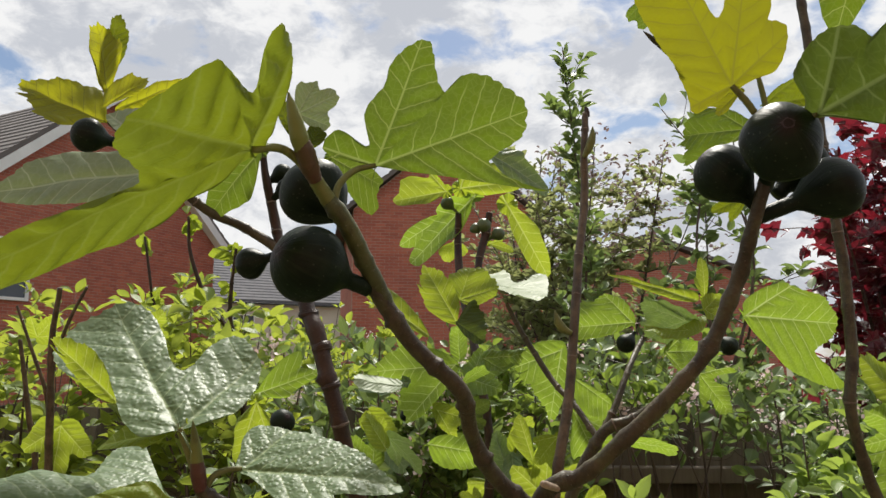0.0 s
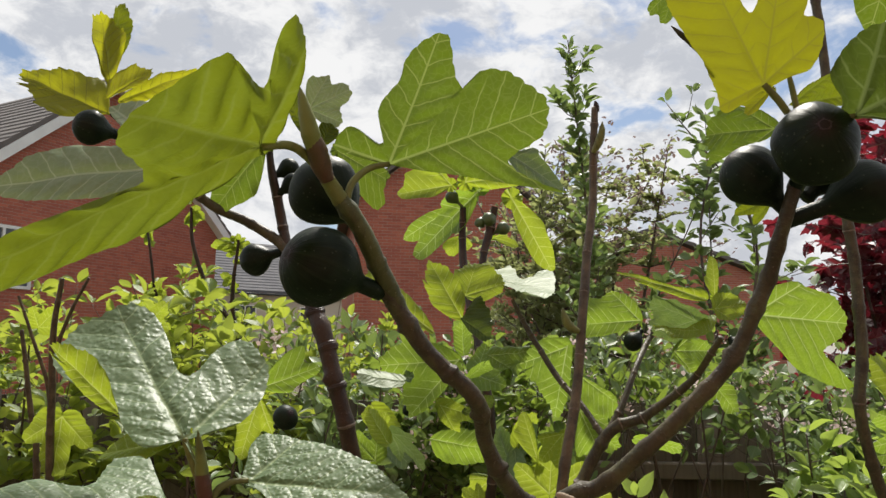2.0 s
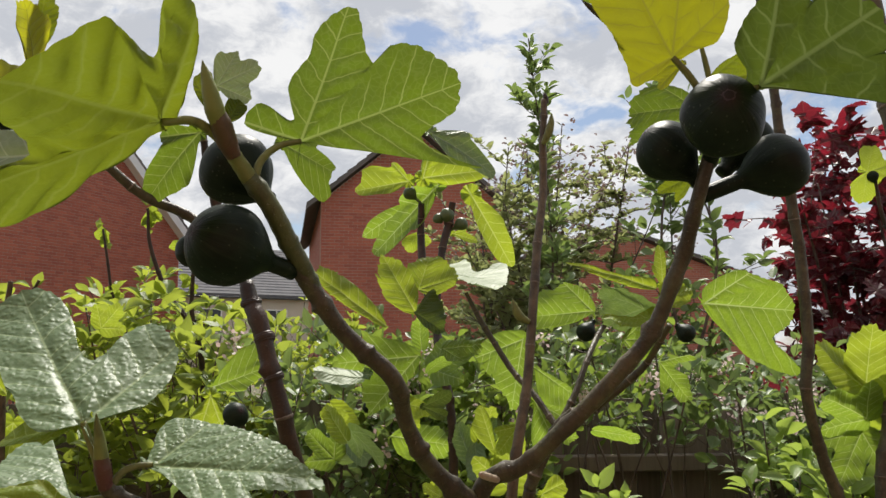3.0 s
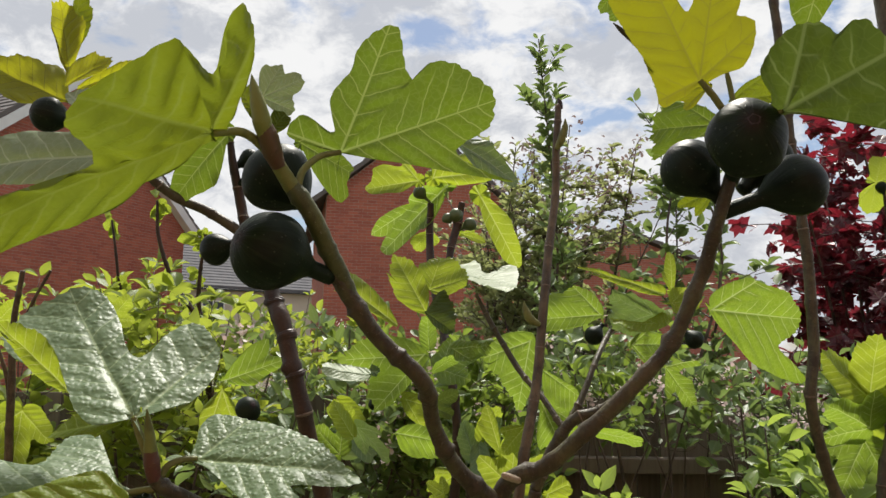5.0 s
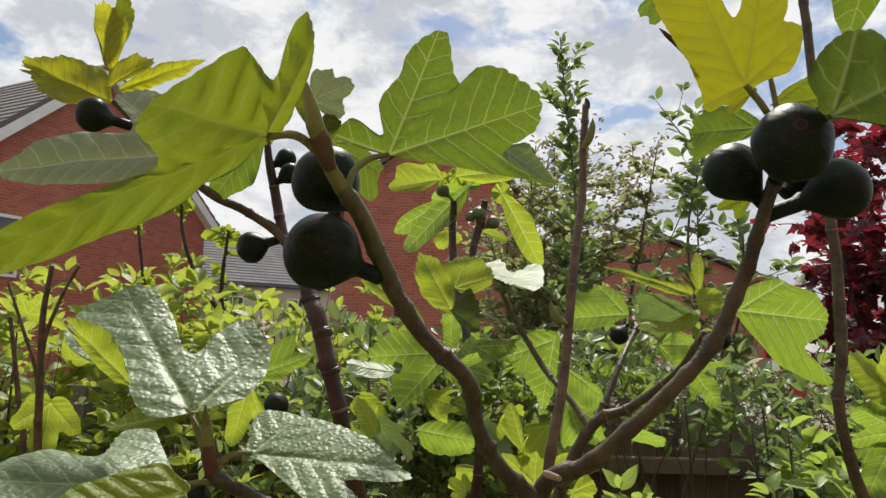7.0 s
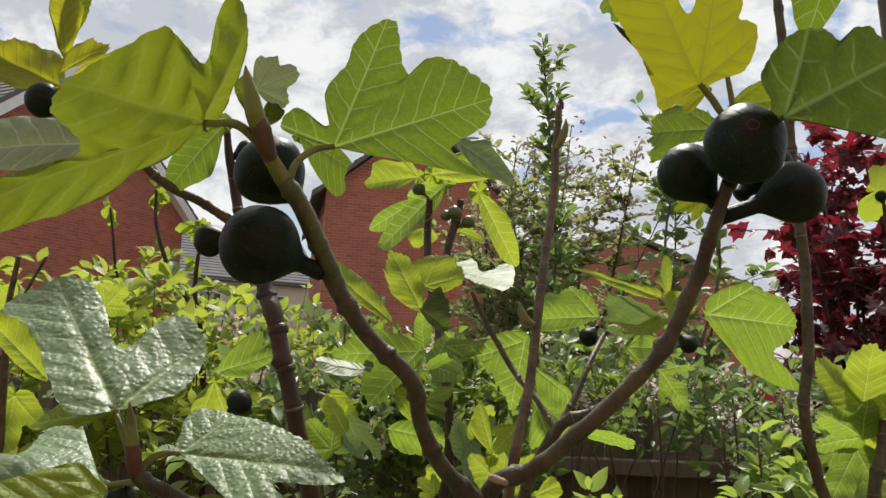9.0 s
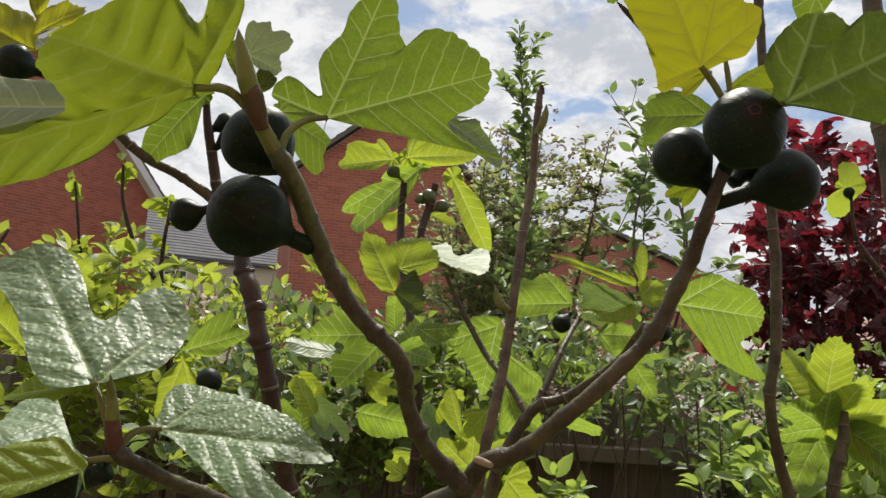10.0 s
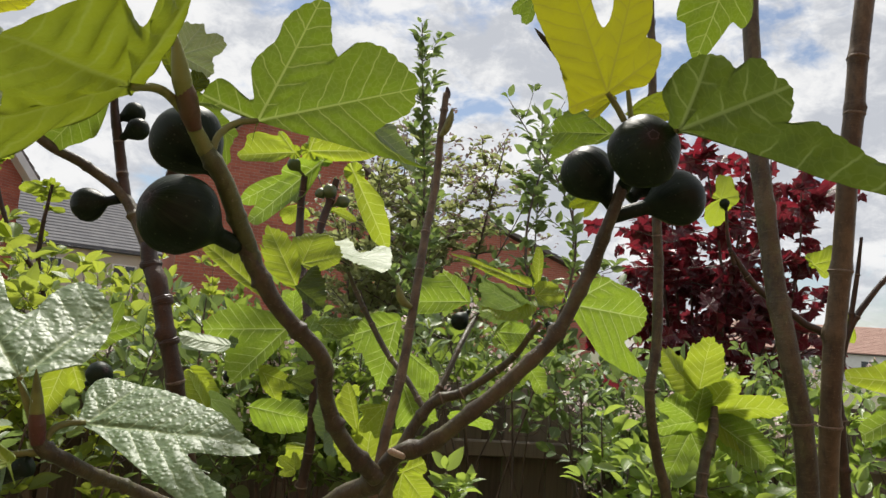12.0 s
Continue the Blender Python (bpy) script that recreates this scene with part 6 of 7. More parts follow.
leaf(far_tree, (-0.1770, 1.9440, 1.3993), (0.767, -0.373, -0.522), (-0.641, -0.402, -0.654), 0.1182, ((0, 1.00, 24), (-41, 0.61, 24),), mat=GLOSSY)
leaf(far_tree, (-0.3495, 1.4251, 1.5387), (0.946, -0.056, 0.319), (0.323, 0.113, -0.939), 0.1164, ((0, 1.00, 14), (-26, 0.93, 15), (22, 0.55, 14),), mat=SUNLIT)
leaf(far_tree, (-0.3251, 1.3253, 1.5280), (-0.297, 0.124, -0.947), (-0.955, -0.022, 0.296), 0.1199, ((0, 1.00, 16), (-36, 0.56, 21), (20, 0.58, 14),), mat=LIME)
fig(far_tree, (-0.2618, 1.1774, 1.4933), (-0.2323, 1.1436, 1.5177), 0.0189)
fig(far_tree, (-0.0978, 2.0330, 1.4820), (-0.0873, 2.0382, 1.4403), 0.0242)

# ---- fig stems on the right ----
right_tree = thing("fig_tree", (0.62, 1.05, 0.00), "fig tree with thick dark upright stems and young shoots", "tree")
limb(right_tree, (0.5049, 0.7426, 2.1389, 0.0084), (0.4844, 0.7212, 2.0111, 0.0091), (0.4794, 0.6981, 1.8695, 0.0097), (0.4783, 0.6791, 1.7714, 0.0103), (0.4857, 0.6676, 1.6813, 0.0105), (0.4921, 0.6537, 1.6127, 0.0102), (0.5067, 0.6493, 1.5359, 0.0101), (0.5211, 0.6552, 1.4587, 0.0106), (0.5491, 0.6669, 1.2087, 0.0108), (0.5677, 0.6746, 0.6000, 0.0200), (0.5724, 0.6766, -0.0200, 0.0220), mat=BARK, knots=0.085, swell=0.17, scars=True)
limb(right_tree, (0.5989, 0.6631, 2.1067, 0.0094), (0.5827, 0.6587, 2.0015, 0.0102), (0.5690, 0.6590, 1.8527, 0.0104), (0.5650, 0.6679, 1.7005, 0.0103), (0.5603, 0.6743, 1.5697, 0.0102), (0.5687, 0.6865, 1.4525, 0.0107), (0.5795, 0.7020, 1.2025, 0.0109), (0.5866, 0.7124, 0.6000, 0.0200), (0.5884, 0.7150, -0.0200, 0.0220), mat=STICK_BARK, knots=0.095, swell=0.17, scars=True)
limb(right_tree, (0.6523, 1.2982, 2.3917, 0.0075), (0.6626, 1.2773, 2.1157, 0.0081), (0.6678, 1.2656, 1.9455, 0.0088), (0.6834, 1.2633, 1.7627, 0.0091), (0.6839, 1.2590, 1.6256, 0.0094), (0.6720, 1.2535, 1.5223, 0.0093), (0.6976, 1.2703, 1.4198, 0.0094), (0.7345, 1.2833, 1.3270, 0.0103), (0.7944, 1.3044, 1.0770, 0.0105), (0.8342, 1.3185, 0.6000, 0.0170), (0.8442, 1.3220, -0.0200, 0.0187), knots=0.08, scars=True)
limb(right_tree, (1.1048, 1.6700, 1.8773, 0.0059), (1.1847, 1.6632, 1.7830, 0.0083), (1.3050, 1.6450, 1.7062, 0.0094), (1.3828, 1.6361, 1.6333, 0.0106), (1.4643, 1.6641, 1.2447, 0.0142), (1.4958, 1.6750, 0.9947, 0.0144), (1.5168, 1.6822, 0.6000, 0.0200), (1.5220, 1.6840, -0.0200, 0.0220), mat=DARK_BARK, knots=0.1, scars=True)
limb(right_tree, (1.0877, 1.6620, 1.9765, 0.0035), (1.0991, 1.6679, 1.9056, 0.0047), (1.1231, 1.6709, 1.8356, 0.0059), mat=DARK_BARK, knots=0.1, scars=True)
limb(right_tree, (1.4827, 1.7298, 1.5237, 0.0112), (1.4954, 1.7068, 1.6910, 0.0099), (1.5509, 1.6810, 1.8012, 0.0075), (1.6226, 1.6531, 1.8975, 0.0062), mat=DARK_BARK, knots=0.1, scars=True)
limb(right_tree, (1.4983, 1.7061, 1.6913, 0.0075), (1.5038, 1.6885, 1.8278, 0.0062), (1.5063, 1.6734, 1.9489, 0.0037), mat=DARK_BARK, knots=0.1, scars=True)
limb(right_tree, (0.8062, 1.2888, 1.3173, 0.0104), (0.8157, 1.2988, 1.3882, 0.0106), (0.8438, 1.3147, 1.4613, 0.0099), (0.8544, 1.3278, 1.5037, 0.0064), knots=0.03, scars=True)
shoot_leaf(right_tree, (0.8378, 1.3601, 1.5240), (0.7461, 1.3723, 1.5962), 25, OVATE, LIME)
shoot_leaf(right_tree, (0.8378, 1.3601, 1.5240), (0.8463, 1.3445, 1.6380), -20, OVATE, LIME)
shoot_leaf(right_tree, (0.8536, 1.3607, 1.4889), (0.9721, 1.2772, 1.5305), 35, LOBED, LIME)
shoot_leaf(right_tree, (0.8812, 1.3569, 1.4684), (0.9663, 1.3034, 1.4087), 30, OVATE, SUNLIT)
shoot_leaf(right_tree, (0.8273, 1.3480, 1.4725), (0.7364, 1.3315, 1.5241), -30, LOBED, SUNLIT)
shoot_leaf(right_tree, (0.8300, 1.3711, 1.4474), (0.7906, 1.3913, 1.3536), 20, LOBED, SUNLIT)
shoot_leaf(right_tree, (0.8710, 1.3577, 1.4812), (0.9586, 1.3454, 1.4178), -25, OVATE, LIME)
shoot_leaf(right_tree, (0.8789, 1.3847, 1.4989), (0.9235, 1.3670, 1.5625), 10, OVATE, LIME)
shoot_leaf(right_tree, (0.8730, 1.4064, 1.5020), (0.8562, 1.4012, 1.5769), 40, OVATE, SUNLIT)
leaf(right_tree, (0.9605, 1.3341, 1.5086), (0.946, -0.241, 0.218), (0.239, 0.062, -0.969), 0.0631, ((0, 1.00, 23), (39, 0.52, 23),), mat=LIME)
leaf(right_tree, (1.0711, 1.6628, 2.0011), (0.932, -0.244, 0.269), (0.289, 0.049, -0.956), 0.0514, ((0, 1.00, 46), (113, 1.37, 44), (149, 0.95, 21), (-59, 1.25, 42), (-140, 0.41, 46),), mat=LIME)
leaf(right_tree, (1.3535, 1.6671, 1.8605), (0.927, -0.245, 0.284), (0.303, 0.045, -0.952), 0.0907, ((0, 1.00, 46), (48, 0.61, 28), (-107, 0.34, 46),), mat=LIME)
leaf(right_tree, (1.4908, 1.7024, 1.7360), (0.375, 0.026, -0.927), (-0.901, 0.248, -0.357), 0.0791, ((0, 1.00, 18), (31, 0.79, 18),), mat=LIME)
leaf(right_tree, (1.0209, 1.0016, 1.5832), (-0.975, 0.222, -0.005), (-0.031, -0.112, 0.993), 0.1276, ((0, 1.00, 14), (22, 0.64, 14), (-20, 0.52, 14),), mat=LIME)
leaf(right_tree, (1.0497, 1.0514, 1.5436), (-0.895, -0.015, -0.446), (-0.411, 0.418, 0.810), 0.1137, ((0, 1.00, 19), (33, 0.59, 19),), mat=SUNLIT)
fig(right_tree, (1.0880, 1.6623, 1.9736), (1.0781, 1.6612, 2.0016), 0.0130)
limb(near_tree, (0.1173, 0.3486, 1.7422, 0.0007), (0.1094, 0.3473, 1.7508, 0.0014), (0.1027, 0.3470, 1.7569, 0.0012), (0.0986, 0.3465, 1.7603, 0.0002), mat=BARK, name="dry_tip", knots=0)
leaf(near_tree, (0.1339, 0.4506, 1.8326), (-0.745, 0.244, -0.621), (-0.629, 0.050, 0.775), 0.0202, ((0, 1.00, 21), (-35, 1.08, 21),), fine=1)
limb(back_tree, (-0.1193, 0.6621, 1.6442, 0.0082), (-0.1187, 0.6624, 1.6412, 0.0094), (-0.1181, 0.6628, 1.6383, 0.0082), mat=DARK_BARK, name="node_ring", knots=0)
limb(back_tree, (-0.1061, 0.6535, 1.6144, 0.0080), (-0.1048, 0.6529, 1.6110, 0.0090), (-0.1036, 0.6523, 1.6076, 0.0080), mat=DARK_BARK, name="node_ring", knots=0)
limb(back_tree, (-0.0966, 0.6494, 1.5817, 0.0078), (-0.0958, 0.6498, 1.5788, 0.0087), (-0.0949, 0.6501, 1.5760, 0.0078), mat=DARK_BARK, name="node_ring", knots=0)
leaf(near_tree, (0.0308, 0.5349, 1.7537), (0.902, 0.040, -0.430), (-0.324, -0.596, -0.735), 0.0587, ((0, 1.00, 16), (-27, 0.55, 16), (28, 0.53, 16),), mat=GLOSSY)
shoot_leaf(far_tree, (0.1650, 1.9510, 1.3277), (0.1199, 1.9423, 1.4186), 35, OVATE, GLOSSY)
shoot_leaf(far_tree, (0.1846, 1.9453, 1.3643), (0.2314, 1.9343, 1.4308), -40, OVATE, GLOSSY)
shoot_leaf(far_tree, (0.1731, 1.9261, 1.3622), (0.1795, 1.8950, 1.2847), 30, OVATE, GLOSSY)
shoot_leaf(far_tree, (0.1810, 1.9438, 1.3785), (0.2124, 1.9313, 1.4643), 25, OVATE, LIME)
shoot_leaf(far_tree, (-0.1216, 1.7537, 1.4237), (-0.0386, 1.7564, 1.3635), 55, LOBED, GLOSSY)
shoot_leaf(far_tree, (-0.1608, 1.7637, 1.3617), (-0.2220, 1.7596, 1.4229), 20, LOBED, SUNLIT)
shoot_leaf(far_tree, (-0.1294, 1.7053, 1.4110), (-0.1804, 1.7000, 1.4770), 50, OVATE, LIME)
shoot_leaf(far_tree, (-0.0972, 1.6359, 1.5470), (-0.1917, 1.6412, 1.5487), 60, OVATE, PALE)
shoot_leaf(far_tree, (0.0539, 1.7269, 1.5571), (0.1034, 1.7193, 1.5952), 50, OVATE, SUNLIT)
shoot_leaf(far_tree, (0.0685, 1.7766, 1.5563), (0.1627, 1.7652, 1.6041), -35, LOBED, SUNLIT)
shoot_leaf(far_tree, (0.0384, 1.7215, 1.6076), (0.0282, 1.7134, 1.6775), 30, OVATE, SUNLIT)
shoot_leaf(far_tree, (0.0822, 1.8636, 1.2575), (0.0398, 1.8626, 1.2854), 10, LOBED, LIME)
shoot_leaf(mid_tree, (0.2048, 1.5444, 1.3327), (0.2096, 1.5288, 1.4548), 10, LOBED, LIME)
shoot_leaf(mid_tree, (0.2928, 1.6248, 1.4565), (0.3615, 1.6257, 1.4176), 20, OVATE, SUNLIT)
shoot_leaf(mid_tree, (0.4776, 1.9241, 1.3992), (0.5859, 1.9190, 1.3899), 60, OVATE, SUNLIT)
shoot_leaf(mid_tree, (-0.1877, 1.9538, 1.4688), (-0.1261, 1.9597, 1.3930), 0, OVATE, LIME)

# ---- young fig shoots by the far shrubs ----
young_tree = thing("fig_tree", (-1.15, 3.50, 0.00), "young fig shoots with small lobed yellow-green leaves", "tree")
limb(young_tree, (-1.2024, 3.4632, 2.2730, 0.0065), (-1.1913, 3.4846, 2.1024, 0.0087), (-1.1180, 3.5097, 1.8942, 0.0109), (-0.9780, 3.5351, 1.6749, 0.0130), (-0.9395, 3.5792, 1.3208, 0.0152), (-0.9232, 3.5979, 1.0708, 0.0155), (-0.9123, 3.6104, 0.6000, 0.0120), (-0.9096, 3.6135, -0.0200, 0.0132), mat=DARK_BARK, knots=0.12, sides=8)
limb(young_tree, (-0.9745, 3.4785, 2.1223, 0.0065), (-0.9952, 3.5006, 1.9506, 0.0087), (-1.0005, 3.5206, 1.7926, 0.0109), (-0.9643, 3.5365, 1.6621, 0.0130), mat=DARK_BARK, knots=0.12, sides=8)
limb(young_tree, (-1.5310, 3.7764, 2.2299, 0.0047), (-1.5049, 3.7983, 2.0536, 0.0071), (-1.4857, 3.8159, 1.9113, 0.0071), (-1.4387, 3.8294, 1.7985, 0.0094), (-1.3879, 3.8572, 1.5716, 0.0118), mat=DARK_BARK, knots=0.12, sides=8)
leaf(young_tree, (-1.1968, 3.4641, 2.2653), (-0.478, 0.118, -0.871), (-0.878, -0.046, 0.476), 0.0836, ((0, 1.00, 16), (-27, 0.94, 18), (-60, 0.78, 19),), mat=LIME, fine=0)
leaf(young_tree, (-1.2114, 3.4690, 2.2280), (0.488, 0.276, -0.828), (-0.872, 0.201, -0.447), 0.0562, ((0, 1.00, 16), (28, 0.97, 18), (60, 0.84, 19),), mat=LIME, fine=0)
leaf(young_tree, (-1.1751, 3.4656, 2.2502), (-0.536, 0.397, -0.745), (-0.842, -0.312, 0.440), 0.0687, ((0, 1.00, 15), (-25, 0.90, 16), (-55, 0.72, 18),), mat=LIME, fine=0)
leaf(young_tree, (-1.1888, 3.4739, 2.1866), (0.302, 0.483, 0.822), (0.945, -0.264, -0.192), 0.0511, ((0, 1.00, 16), (-27, 1.01, 16), (-54, 1.03, 16),), mat=LIME, fine=0)
leaf(young_tree, (-1.2083, 3.4610, 2.2913), (-0.597, 0.509, 0.620), (0.800, 0.438, 0.410), 0.0698, ((0, 1.00, 14), (20, 0.87, 14), (43, 0.74, 14),), mat=LIME, fine=0)
leaf(young_tree, (-1.1909, 3.4663, 2.2471), (0.966, 0.017, -0.259), (-0.259, 0.125, -0.958), 0.0510, ((0, 1.00, 39), (-66, 0.83, 39),), mat=LIME, fine=0)
leaf(young_tree, (-1.2055, 3.4712, 2.2098), (-0.924, 0.299, -0.238), (-0.226, 0.076, 0.971), 0.0397, ((0, 1.00, 34), (57, 0.84, 34),), mat=LIME, fine=0)
leaf(young_tree, (-1.1691, 3.4678, 2.2320), (0.819, 0.549, -0.169), (-0.029, -0.254, -0.967), 0.0373, ((0, 1.00, 38), (-64, 0.94, 38),), mat=LIME, fine=0)
leaf(young_tree, (-1.1829, 3.4761, 2.1684), (-0.792, 0.570, 0.220), (-0.109, -0.487, 0.867), 0.0517, ((0, 1.00, 19), (-32, 0.84, 19),), mat=LIME, fine=0)
leaf(young_tree, (-1.2024, 3.4632, 2.2730), (0.380, 0.851, 0.362), (-0.342, 0.493, -0.800), 0.0447, ((0, 1.00, 21), (36, 0.94, 21),), mat=LIME, fine=0)
leaf(young_tree, (-0.9922, 3.4822, 2.0954), (-1.000, 0.014, 0.018), (0.016, -0.126, 0.992), 0.1274, ((0, 1.00, 14), (16, 0.79, 14), (-13, 0.68, 14),), mat=LIME, fine=0)
leaf(young_tree, (-1.0068, 3.4872, 2.0581), (0.991, 0.089, 0.098), (0.085, 0.147, -0.986), 0.0854, ((0, 1.00, 14), (-16, 0.79, 14), (13, 0.67, 14),), mat=LIME, fine=0)
leaf(young_tree, (-0.9705, 3.4838, 2.0803), (-0.978, 0.205, 0.044), (0.010, -0.164, 0.986), 0.1038, ((0, 1.00, 14), (14, 0.81, 14), (-11, 0.70, 14),), mat=LIME, fine=0)
leaf(young_tree, (-0.9842, 3.4920, 2.0167), (0.928, 0.370, 0.038), (0.036, 0.013, -0.999), 0.0775, ((0, 1.00, 14), (12, 0.79, 14), (-12, 0.69, 14),), mat=LIME, fine=0)
leaf(young_tree, (-1.0037, 3.4791, 2.1214), (-0.910, 0.415, 0.003), (0.000, -0.007, 1.000), 0.1006, ((0, 1.00, 14), (-8, 0.83, 14), (9, 0.76, 14),), mat=LIME, fine=0)
leaf(young_tree, (-0.9736, 3.4818, 2.0960), (0.995, -0.004, -0.098), (-0.097, 0.126, -0.987), 0.0813, ((0, 1.00, 15), (-31, 0.65, 18), (22, 0.69, 14),), mat=LIME, fine=0)
leaf(young_tree, (-0.9883, 3.4868, 2.0587), (-0.971, 0.201, -0.128), (-0.146, -0.078, 0.986), 0.0598, ((0, 1.00, 14), (28, 0.68, 16), (-20, 0.70, 14),), mat=LIME, fine=0)
leaf(young_tree, (-0.9519, 3.4834, 2.0809), (0.941, 0.333, -0.055), (-0.069, 0.031, -0.997), 0.0591, ((0, 1.00, 15), (-32, 0.67, 19), (21, 0.70, 14),), mat=LIME, fine=0)
leaf(young_tree, (-0.9657, 3.4916, 2.0173), (-0.885, 0.453, 0.110), (-0.005, -0.245, 0.969), 0.0668, ((0, 1.00, 14), (-18, 0.75, 14), (10, 0.76, 14),), mat=LIME, fine=0)
leaf(young_tree, (-0.9851, 3.4787, 2.1220), (0.702, 0.674, 0.229), (-0.068, 0.384, -0.921), 0.0564, ((0, 1.00, 14), (23, 0.78, 14), (-8, 0.78, 14),), mat=LIME, fine=0)
leaf(young_tree, (-0.9847, 3.4804, 2.1088), (-0.680, -0.081, 0.729), (0.733, -0.097, 0.673), 0.0421, ((0, 1.00, 36), (60, 1.07, 36),), mat=LIME, fine=0)
leaf(young_tree, (-0.9993, 3.4853, 2.0715), (0.531, 0.235, 0.814), (0.845, -0.076, -0.529), 0.0291, ((0, 1.00, 34), (-57, 1.16, 34),), mat=LIME, fine=0)
leaf(young_tree, (-0.9630, 3.4819, 2.0937), (-0.654, 0.419, 0.630), (0.738, 0.172, 0.652), 0.0413, ((0, 1.00, 29), (49, 0.93, 29),), mat=LIME, fine=0)
leaf(young_tree, (-0.9767, 3.4902, 2.0301), (0.276, 0.902, -0.332), (-0.942, 0.185, -0.280), 0.0350, ((0, 1.00, 24), (41, 1.17, 24),), mat=LIME, fine=0)
leaf(young_tree, (-0.9962, 3.4773, 2.1348), (-0.544, 0.815, -0.200), (-0.825, -0.476, 0.305), 0.0516, ((0, 1.00, 19), (-32, 0.87, 19),), mat=LIME, fine=0)
leaf(young_tree, (-0.9997, 3.5040, 1.9242), (-0.850, -0.052, 0.524), (0.526, -0.115, 0.842), 0.0765, ((0, 1.00, 21), (-45, 0.71, 27), (25, 0.81, 15),), mat=LIME, fine=0)
leaf(young_tree, (-1.0143, 3.5089, 1.8869), (0.784, 0.108, 0.612), (0.590, 0.179, -0.787), 0.0510, ((0, 1.00, 21), (47, 0.70, 28), (-26, 0.82, 15),), mat=LIME, fine=0)
leaf(young_tree, (-0.9779, 3.5055, 1.9090), (-0.833, 0.260, 0.489), (0.441, -0.222, 0.869), 0.0655, ((0, 1.00, 17), (-38, 0.77, 22), (20, 0.81, 14),), mat=LIME, fine=0)
leaf(young_tree, (-0.9917, 3.5138, 1.8455), (0.663, 0.654, -0.364), (-0.437, -0.057, -0.898), 0.0489, ((0, 1.00, 15), (-32, 0.78, 19), (20, 0.84, 14),), mat=LIME, fine=0)
leaf(young_tree, (-1.0111, 3.5009, 1.9501), (-0.733, 0.626, -0.266), (-0.379, -0.051, 0.924), 0.0694, ((0, 1.00, 14), (22, 0.87, 14), (-12, 0.82, 14),), mat=LIME, fine=0)
leaf(young_tree, (-1.4795, 3.8176, 1.8972), (-0.857, 0.078, -0.509), (-0.515, -0.099, 0.852), 0.0711, ((0, 1.00, 46), (88, 0.76, 42), (141, 0.87, 31), (-139, 0.76, 46),), mat=LIME, fine=0)
leaf(young_tree, (-1.4954, 3.8230, 1.8567), (0.849, 0.260, -0.461), (-0.475, -0.010, -0.880), 0.0468, ((0, 1.00, 46), (-93, 0.76, 43), (-144, 0.91, 30), (136, 0.81, 46),), mat=LIME, fine=0)
leaf(young_tree, (-1.4559, 3.8193, 1.8808), (-0.834, 0.378, -0.401), (-0.307, 0.285, 0.908), 0.0642, ((0, 1.00, 46), (70, 0.76, 34), (115, 0.73, 27), (-151, 0.31, 46),), mat=LIME, fine=0)
leaf(young_tree, (-1.4708, 3.8282, 1.8118), (0.624, 0.628, 0.465), (-0.555, 0.775, -0.303), 0.0434, ((0, 1.00, 37), (62, 0.73, 29), (98, 1.13, 14), (98, 1.08, 14),), mat=LIME, fine=0)
leaf(young_tree, (-1.4919, 3.8142, 1.9254), (-0.787, 0.551, 0.278), (-0.417, -0.807, 0.418), 0.0704, ((0, 1.00, 20), (-34, 0.75, 20), (-69, 0.69, 14), (-73, 0.51, 14),), mat=LIME, fine=0)
leaf(young_tree, (-1.3773, 3.8426, 1.6862), (-0.932, -0.031, 0.362), (0.363, -0.123, 0.924), 0.0877, ((0, 1.00, 24), (40, 0.88, 37), (126, 0.77, 46),), mat=LIME, fine=0)
leaf(young_tree, (-1.3933, 3.8480, 1.6457), (0.890, 0.105, 0.444), (0.456, -0.156, -0.876), 0.0574, ((0, 1.00, 25), (-42, 0.89, 37), (-125, 0.87, 46),), mat=LIME, fine=0)
leaf(young_tree, (-1.3538, 3.8443, 1.6698), (-0.914, 0.243, 0.324), (0.392, 0.335, 0.857), 0.0751, ((0, 1.00, 20), (34, 0.83, 34), (115, 0.63, 46),), mat=LIME, fine=0)
leaf(young_tree, (-1.3687, 3.8533, 1.6007), (0.756, 0.587, -0.291), (-0.651, 0.625, -0.430), 0.0538, ((0, 1.00, 21), (36, 0.90, 30), (100, 1.11, 38),), mat=LIME, fine=0)
leaf(young_tree, (-1.3898, 3.8392, 1.7143), (-0.809, 0.545, -0.220), (-0.587, -0.735, 0.338), 0.0800, ((0, 1.00, 14), (-22, 0.81, 24), (-81, 0.62, 35),), mat=LIME, fine=0)
leaf(young_tree, (-1.5648, 3.8764, 2.2409), (-0.840, 0.081, -0.537), (-0.543, -0.097, 0.834), 0.0689, ((0, 1.00, 34), (-50, 1.04, 30), (65, 0.62, 39),), mat=LIME, fine=0)
leaf(young_tree, (-1.5811, 3.8819, 2.1994), (0.836, 0.271, -0.477), (-0.505, 0.039, -0.862), 0.0449, ((0, 1.00, 35), (50, 1.10, 30), (-69, 0.61, 41),), mat=LIME, fine=0)
leaf(young_tree, (-1.5406, 3.8781, 2.2241), (-0.831, 0.389, -0.398), (-0.445, -0.033, 0.895), 0.0619, ((0, 1.00, 27), (-42, 0.93, 25), (49, 0.70, 29),), mat=LIME, fine=0)
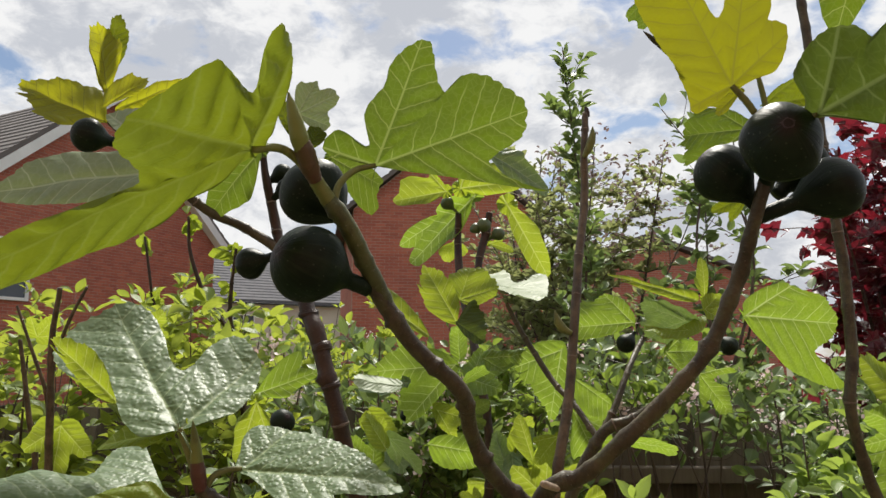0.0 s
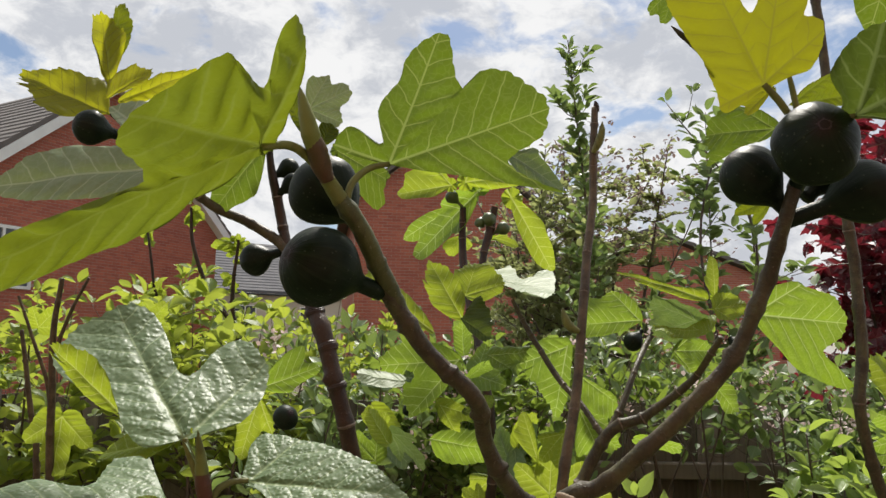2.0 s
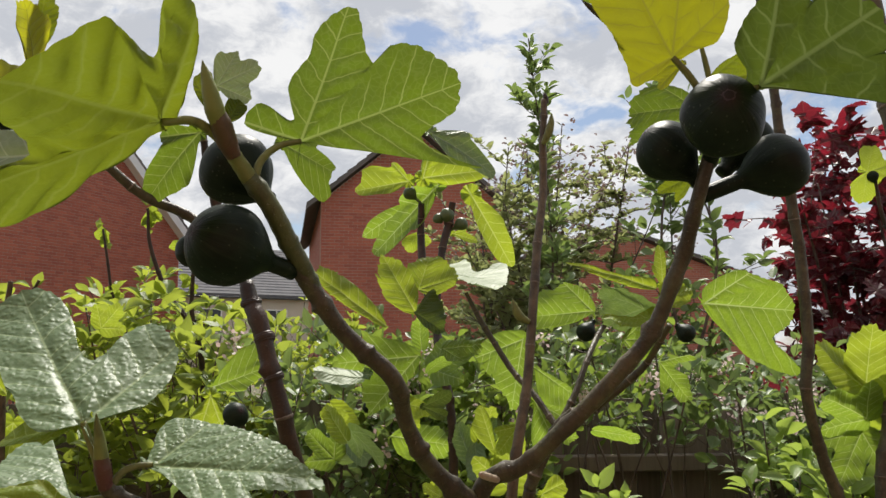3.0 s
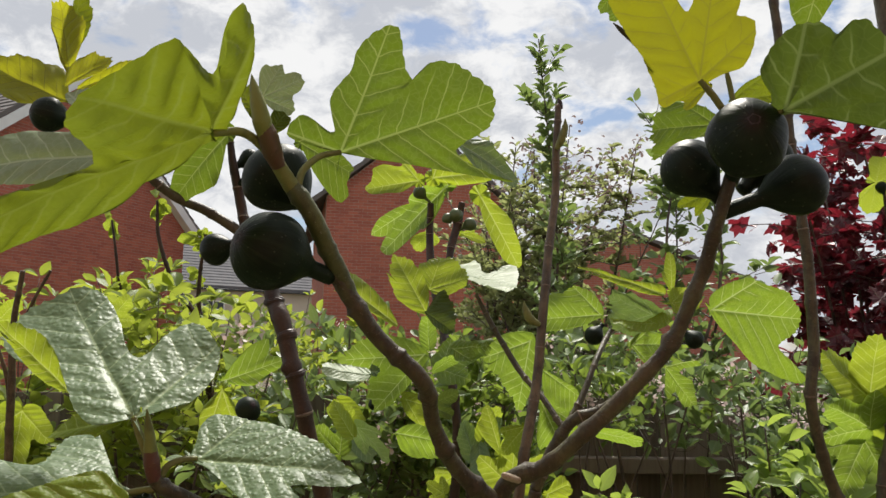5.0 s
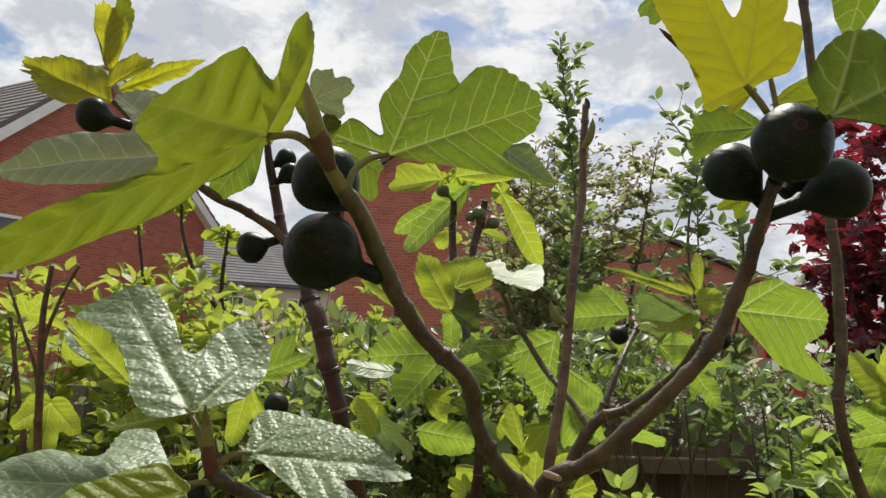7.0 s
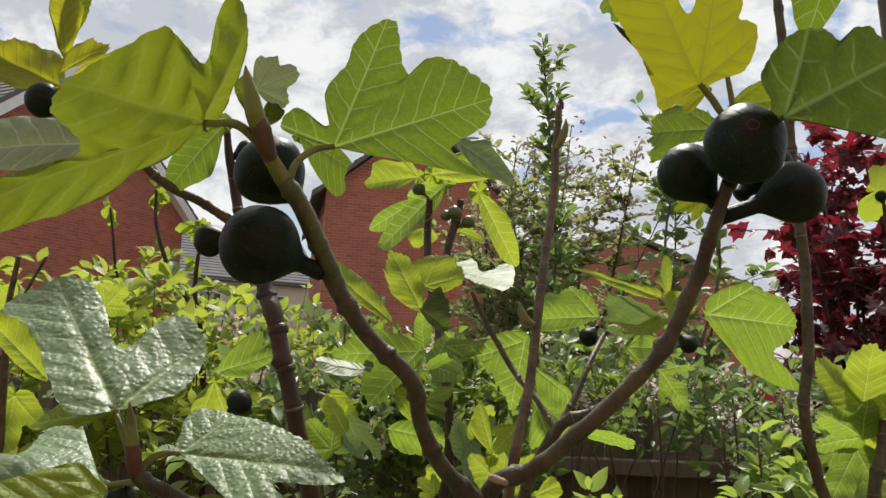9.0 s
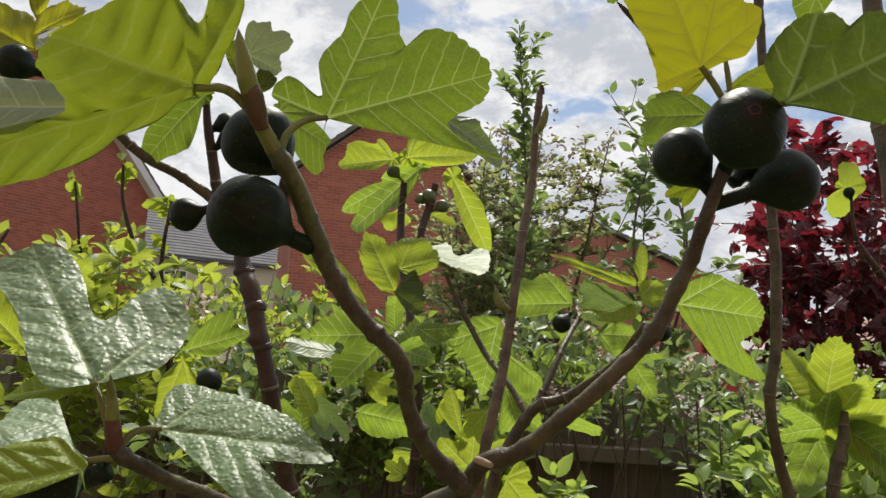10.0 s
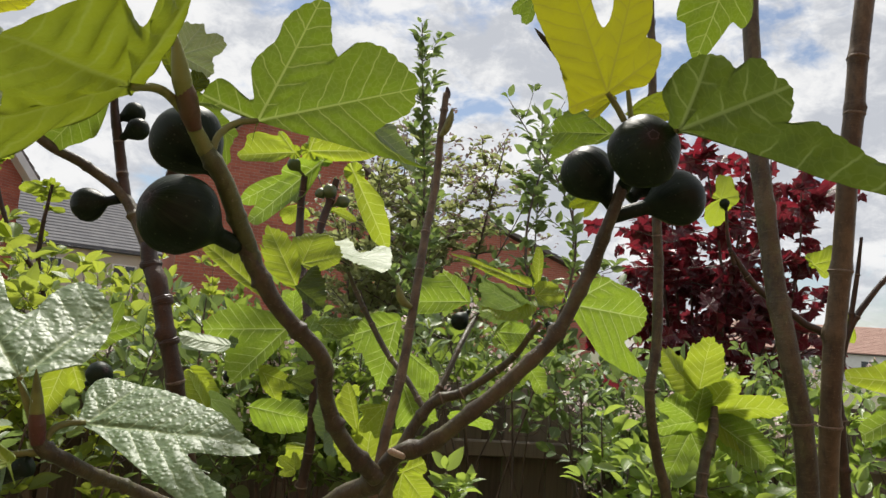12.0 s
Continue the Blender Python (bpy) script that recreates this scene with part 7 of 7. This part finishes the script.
leaf(young_tree, (-1.5559, 3.8873, 2.1532), (0.571, 0.622, 0.535), (0.483, 0.273, -0.832), 0.0433, ((0, 1.00, 24), (-41, 1.03, 24), (42, 0.67, 25),), mat=LIME, fine=0)
leaf(young_tree, (-1.5776, 3.8729, 2.2698), (-0.768, 0.545, 0.335), (0.311, -0.139, 0.940), 0.0701, ((0, 1.00, 15), (27, 0.84, 16), (-25, 0.78, 15),), mat=LIME, fine=0)
shoot_leaf(young_tree, (-1.1388, 2.2778, 1.4081), (-1.1587, 2.3009, 1.2424), 0, LOBED, LIME)
shoot_leaf(young_tree, (-1.1733, 2.4633, 1.5362), (-1.1210, 2.4518, 1.6097), 20, LOBED, LIME)
shoot_leaf(young_tree, (-1.2682, 2.3463, 1.6734), (-1.2007, 2.3347, 1.7442), 40, LOBED, LIME)
shoot_leaf(young_tree, (-1.0089, 2.5388, 1.6892), (-0.9355, 2.5263, 1.7662), 10, LOBED, LIME)
limb(young_tree, (-1.1337, 2.2026, 1.8136, 0.0070), (-1.1566, 2.2225, 1.6643, 0.0090), (-1.1607, 2.2530, 1.4329, 0.0110), (-1.1639, 2.2878, 1.1684, 0.0120), (-1.1439, 2.3178, 0.6000, 0.0150), (-1.1439, 2.3178, -0.0200, 0.0180), mat=STICK_BARK, knots=0.11, sides=8)
limb(young_tree, (-1.2624, 2.2112, 1.7610, 0.0040), (-1.2157, 2.2278, 1.6299, 0.0050), (-1.1761, 2.2424, 1.5151, 0.0060), (-1.1598, 2.2574, 1.3998, 0.0070), mat=STICK_BARK, knots=0.09, sides=8)
limb(young_tree, (-1.0538, 2.2014, 1.8154, 0.0040), (-1.0983, 2.2129, 1.7318, 0.0050), (-1.1453, 2.2289, 1.6150, 0.0060), (-1.1611, 2.2422, 1.5155, 0.0080), mat=STICK_BARK, knots=0.09, sides=8)
limb(young_tree, (-1.3662, 2.4265, 1.6675, 0.0060), (-1.3343, 2.4592, 1.4159, 0.0090), (-1.3125, 2.4968, 1.1280, 0.0110), (-1.3125, 2.5268, -0.0200, 0.0160), mat=STICK_BARK, knots=0.12, sides=8)
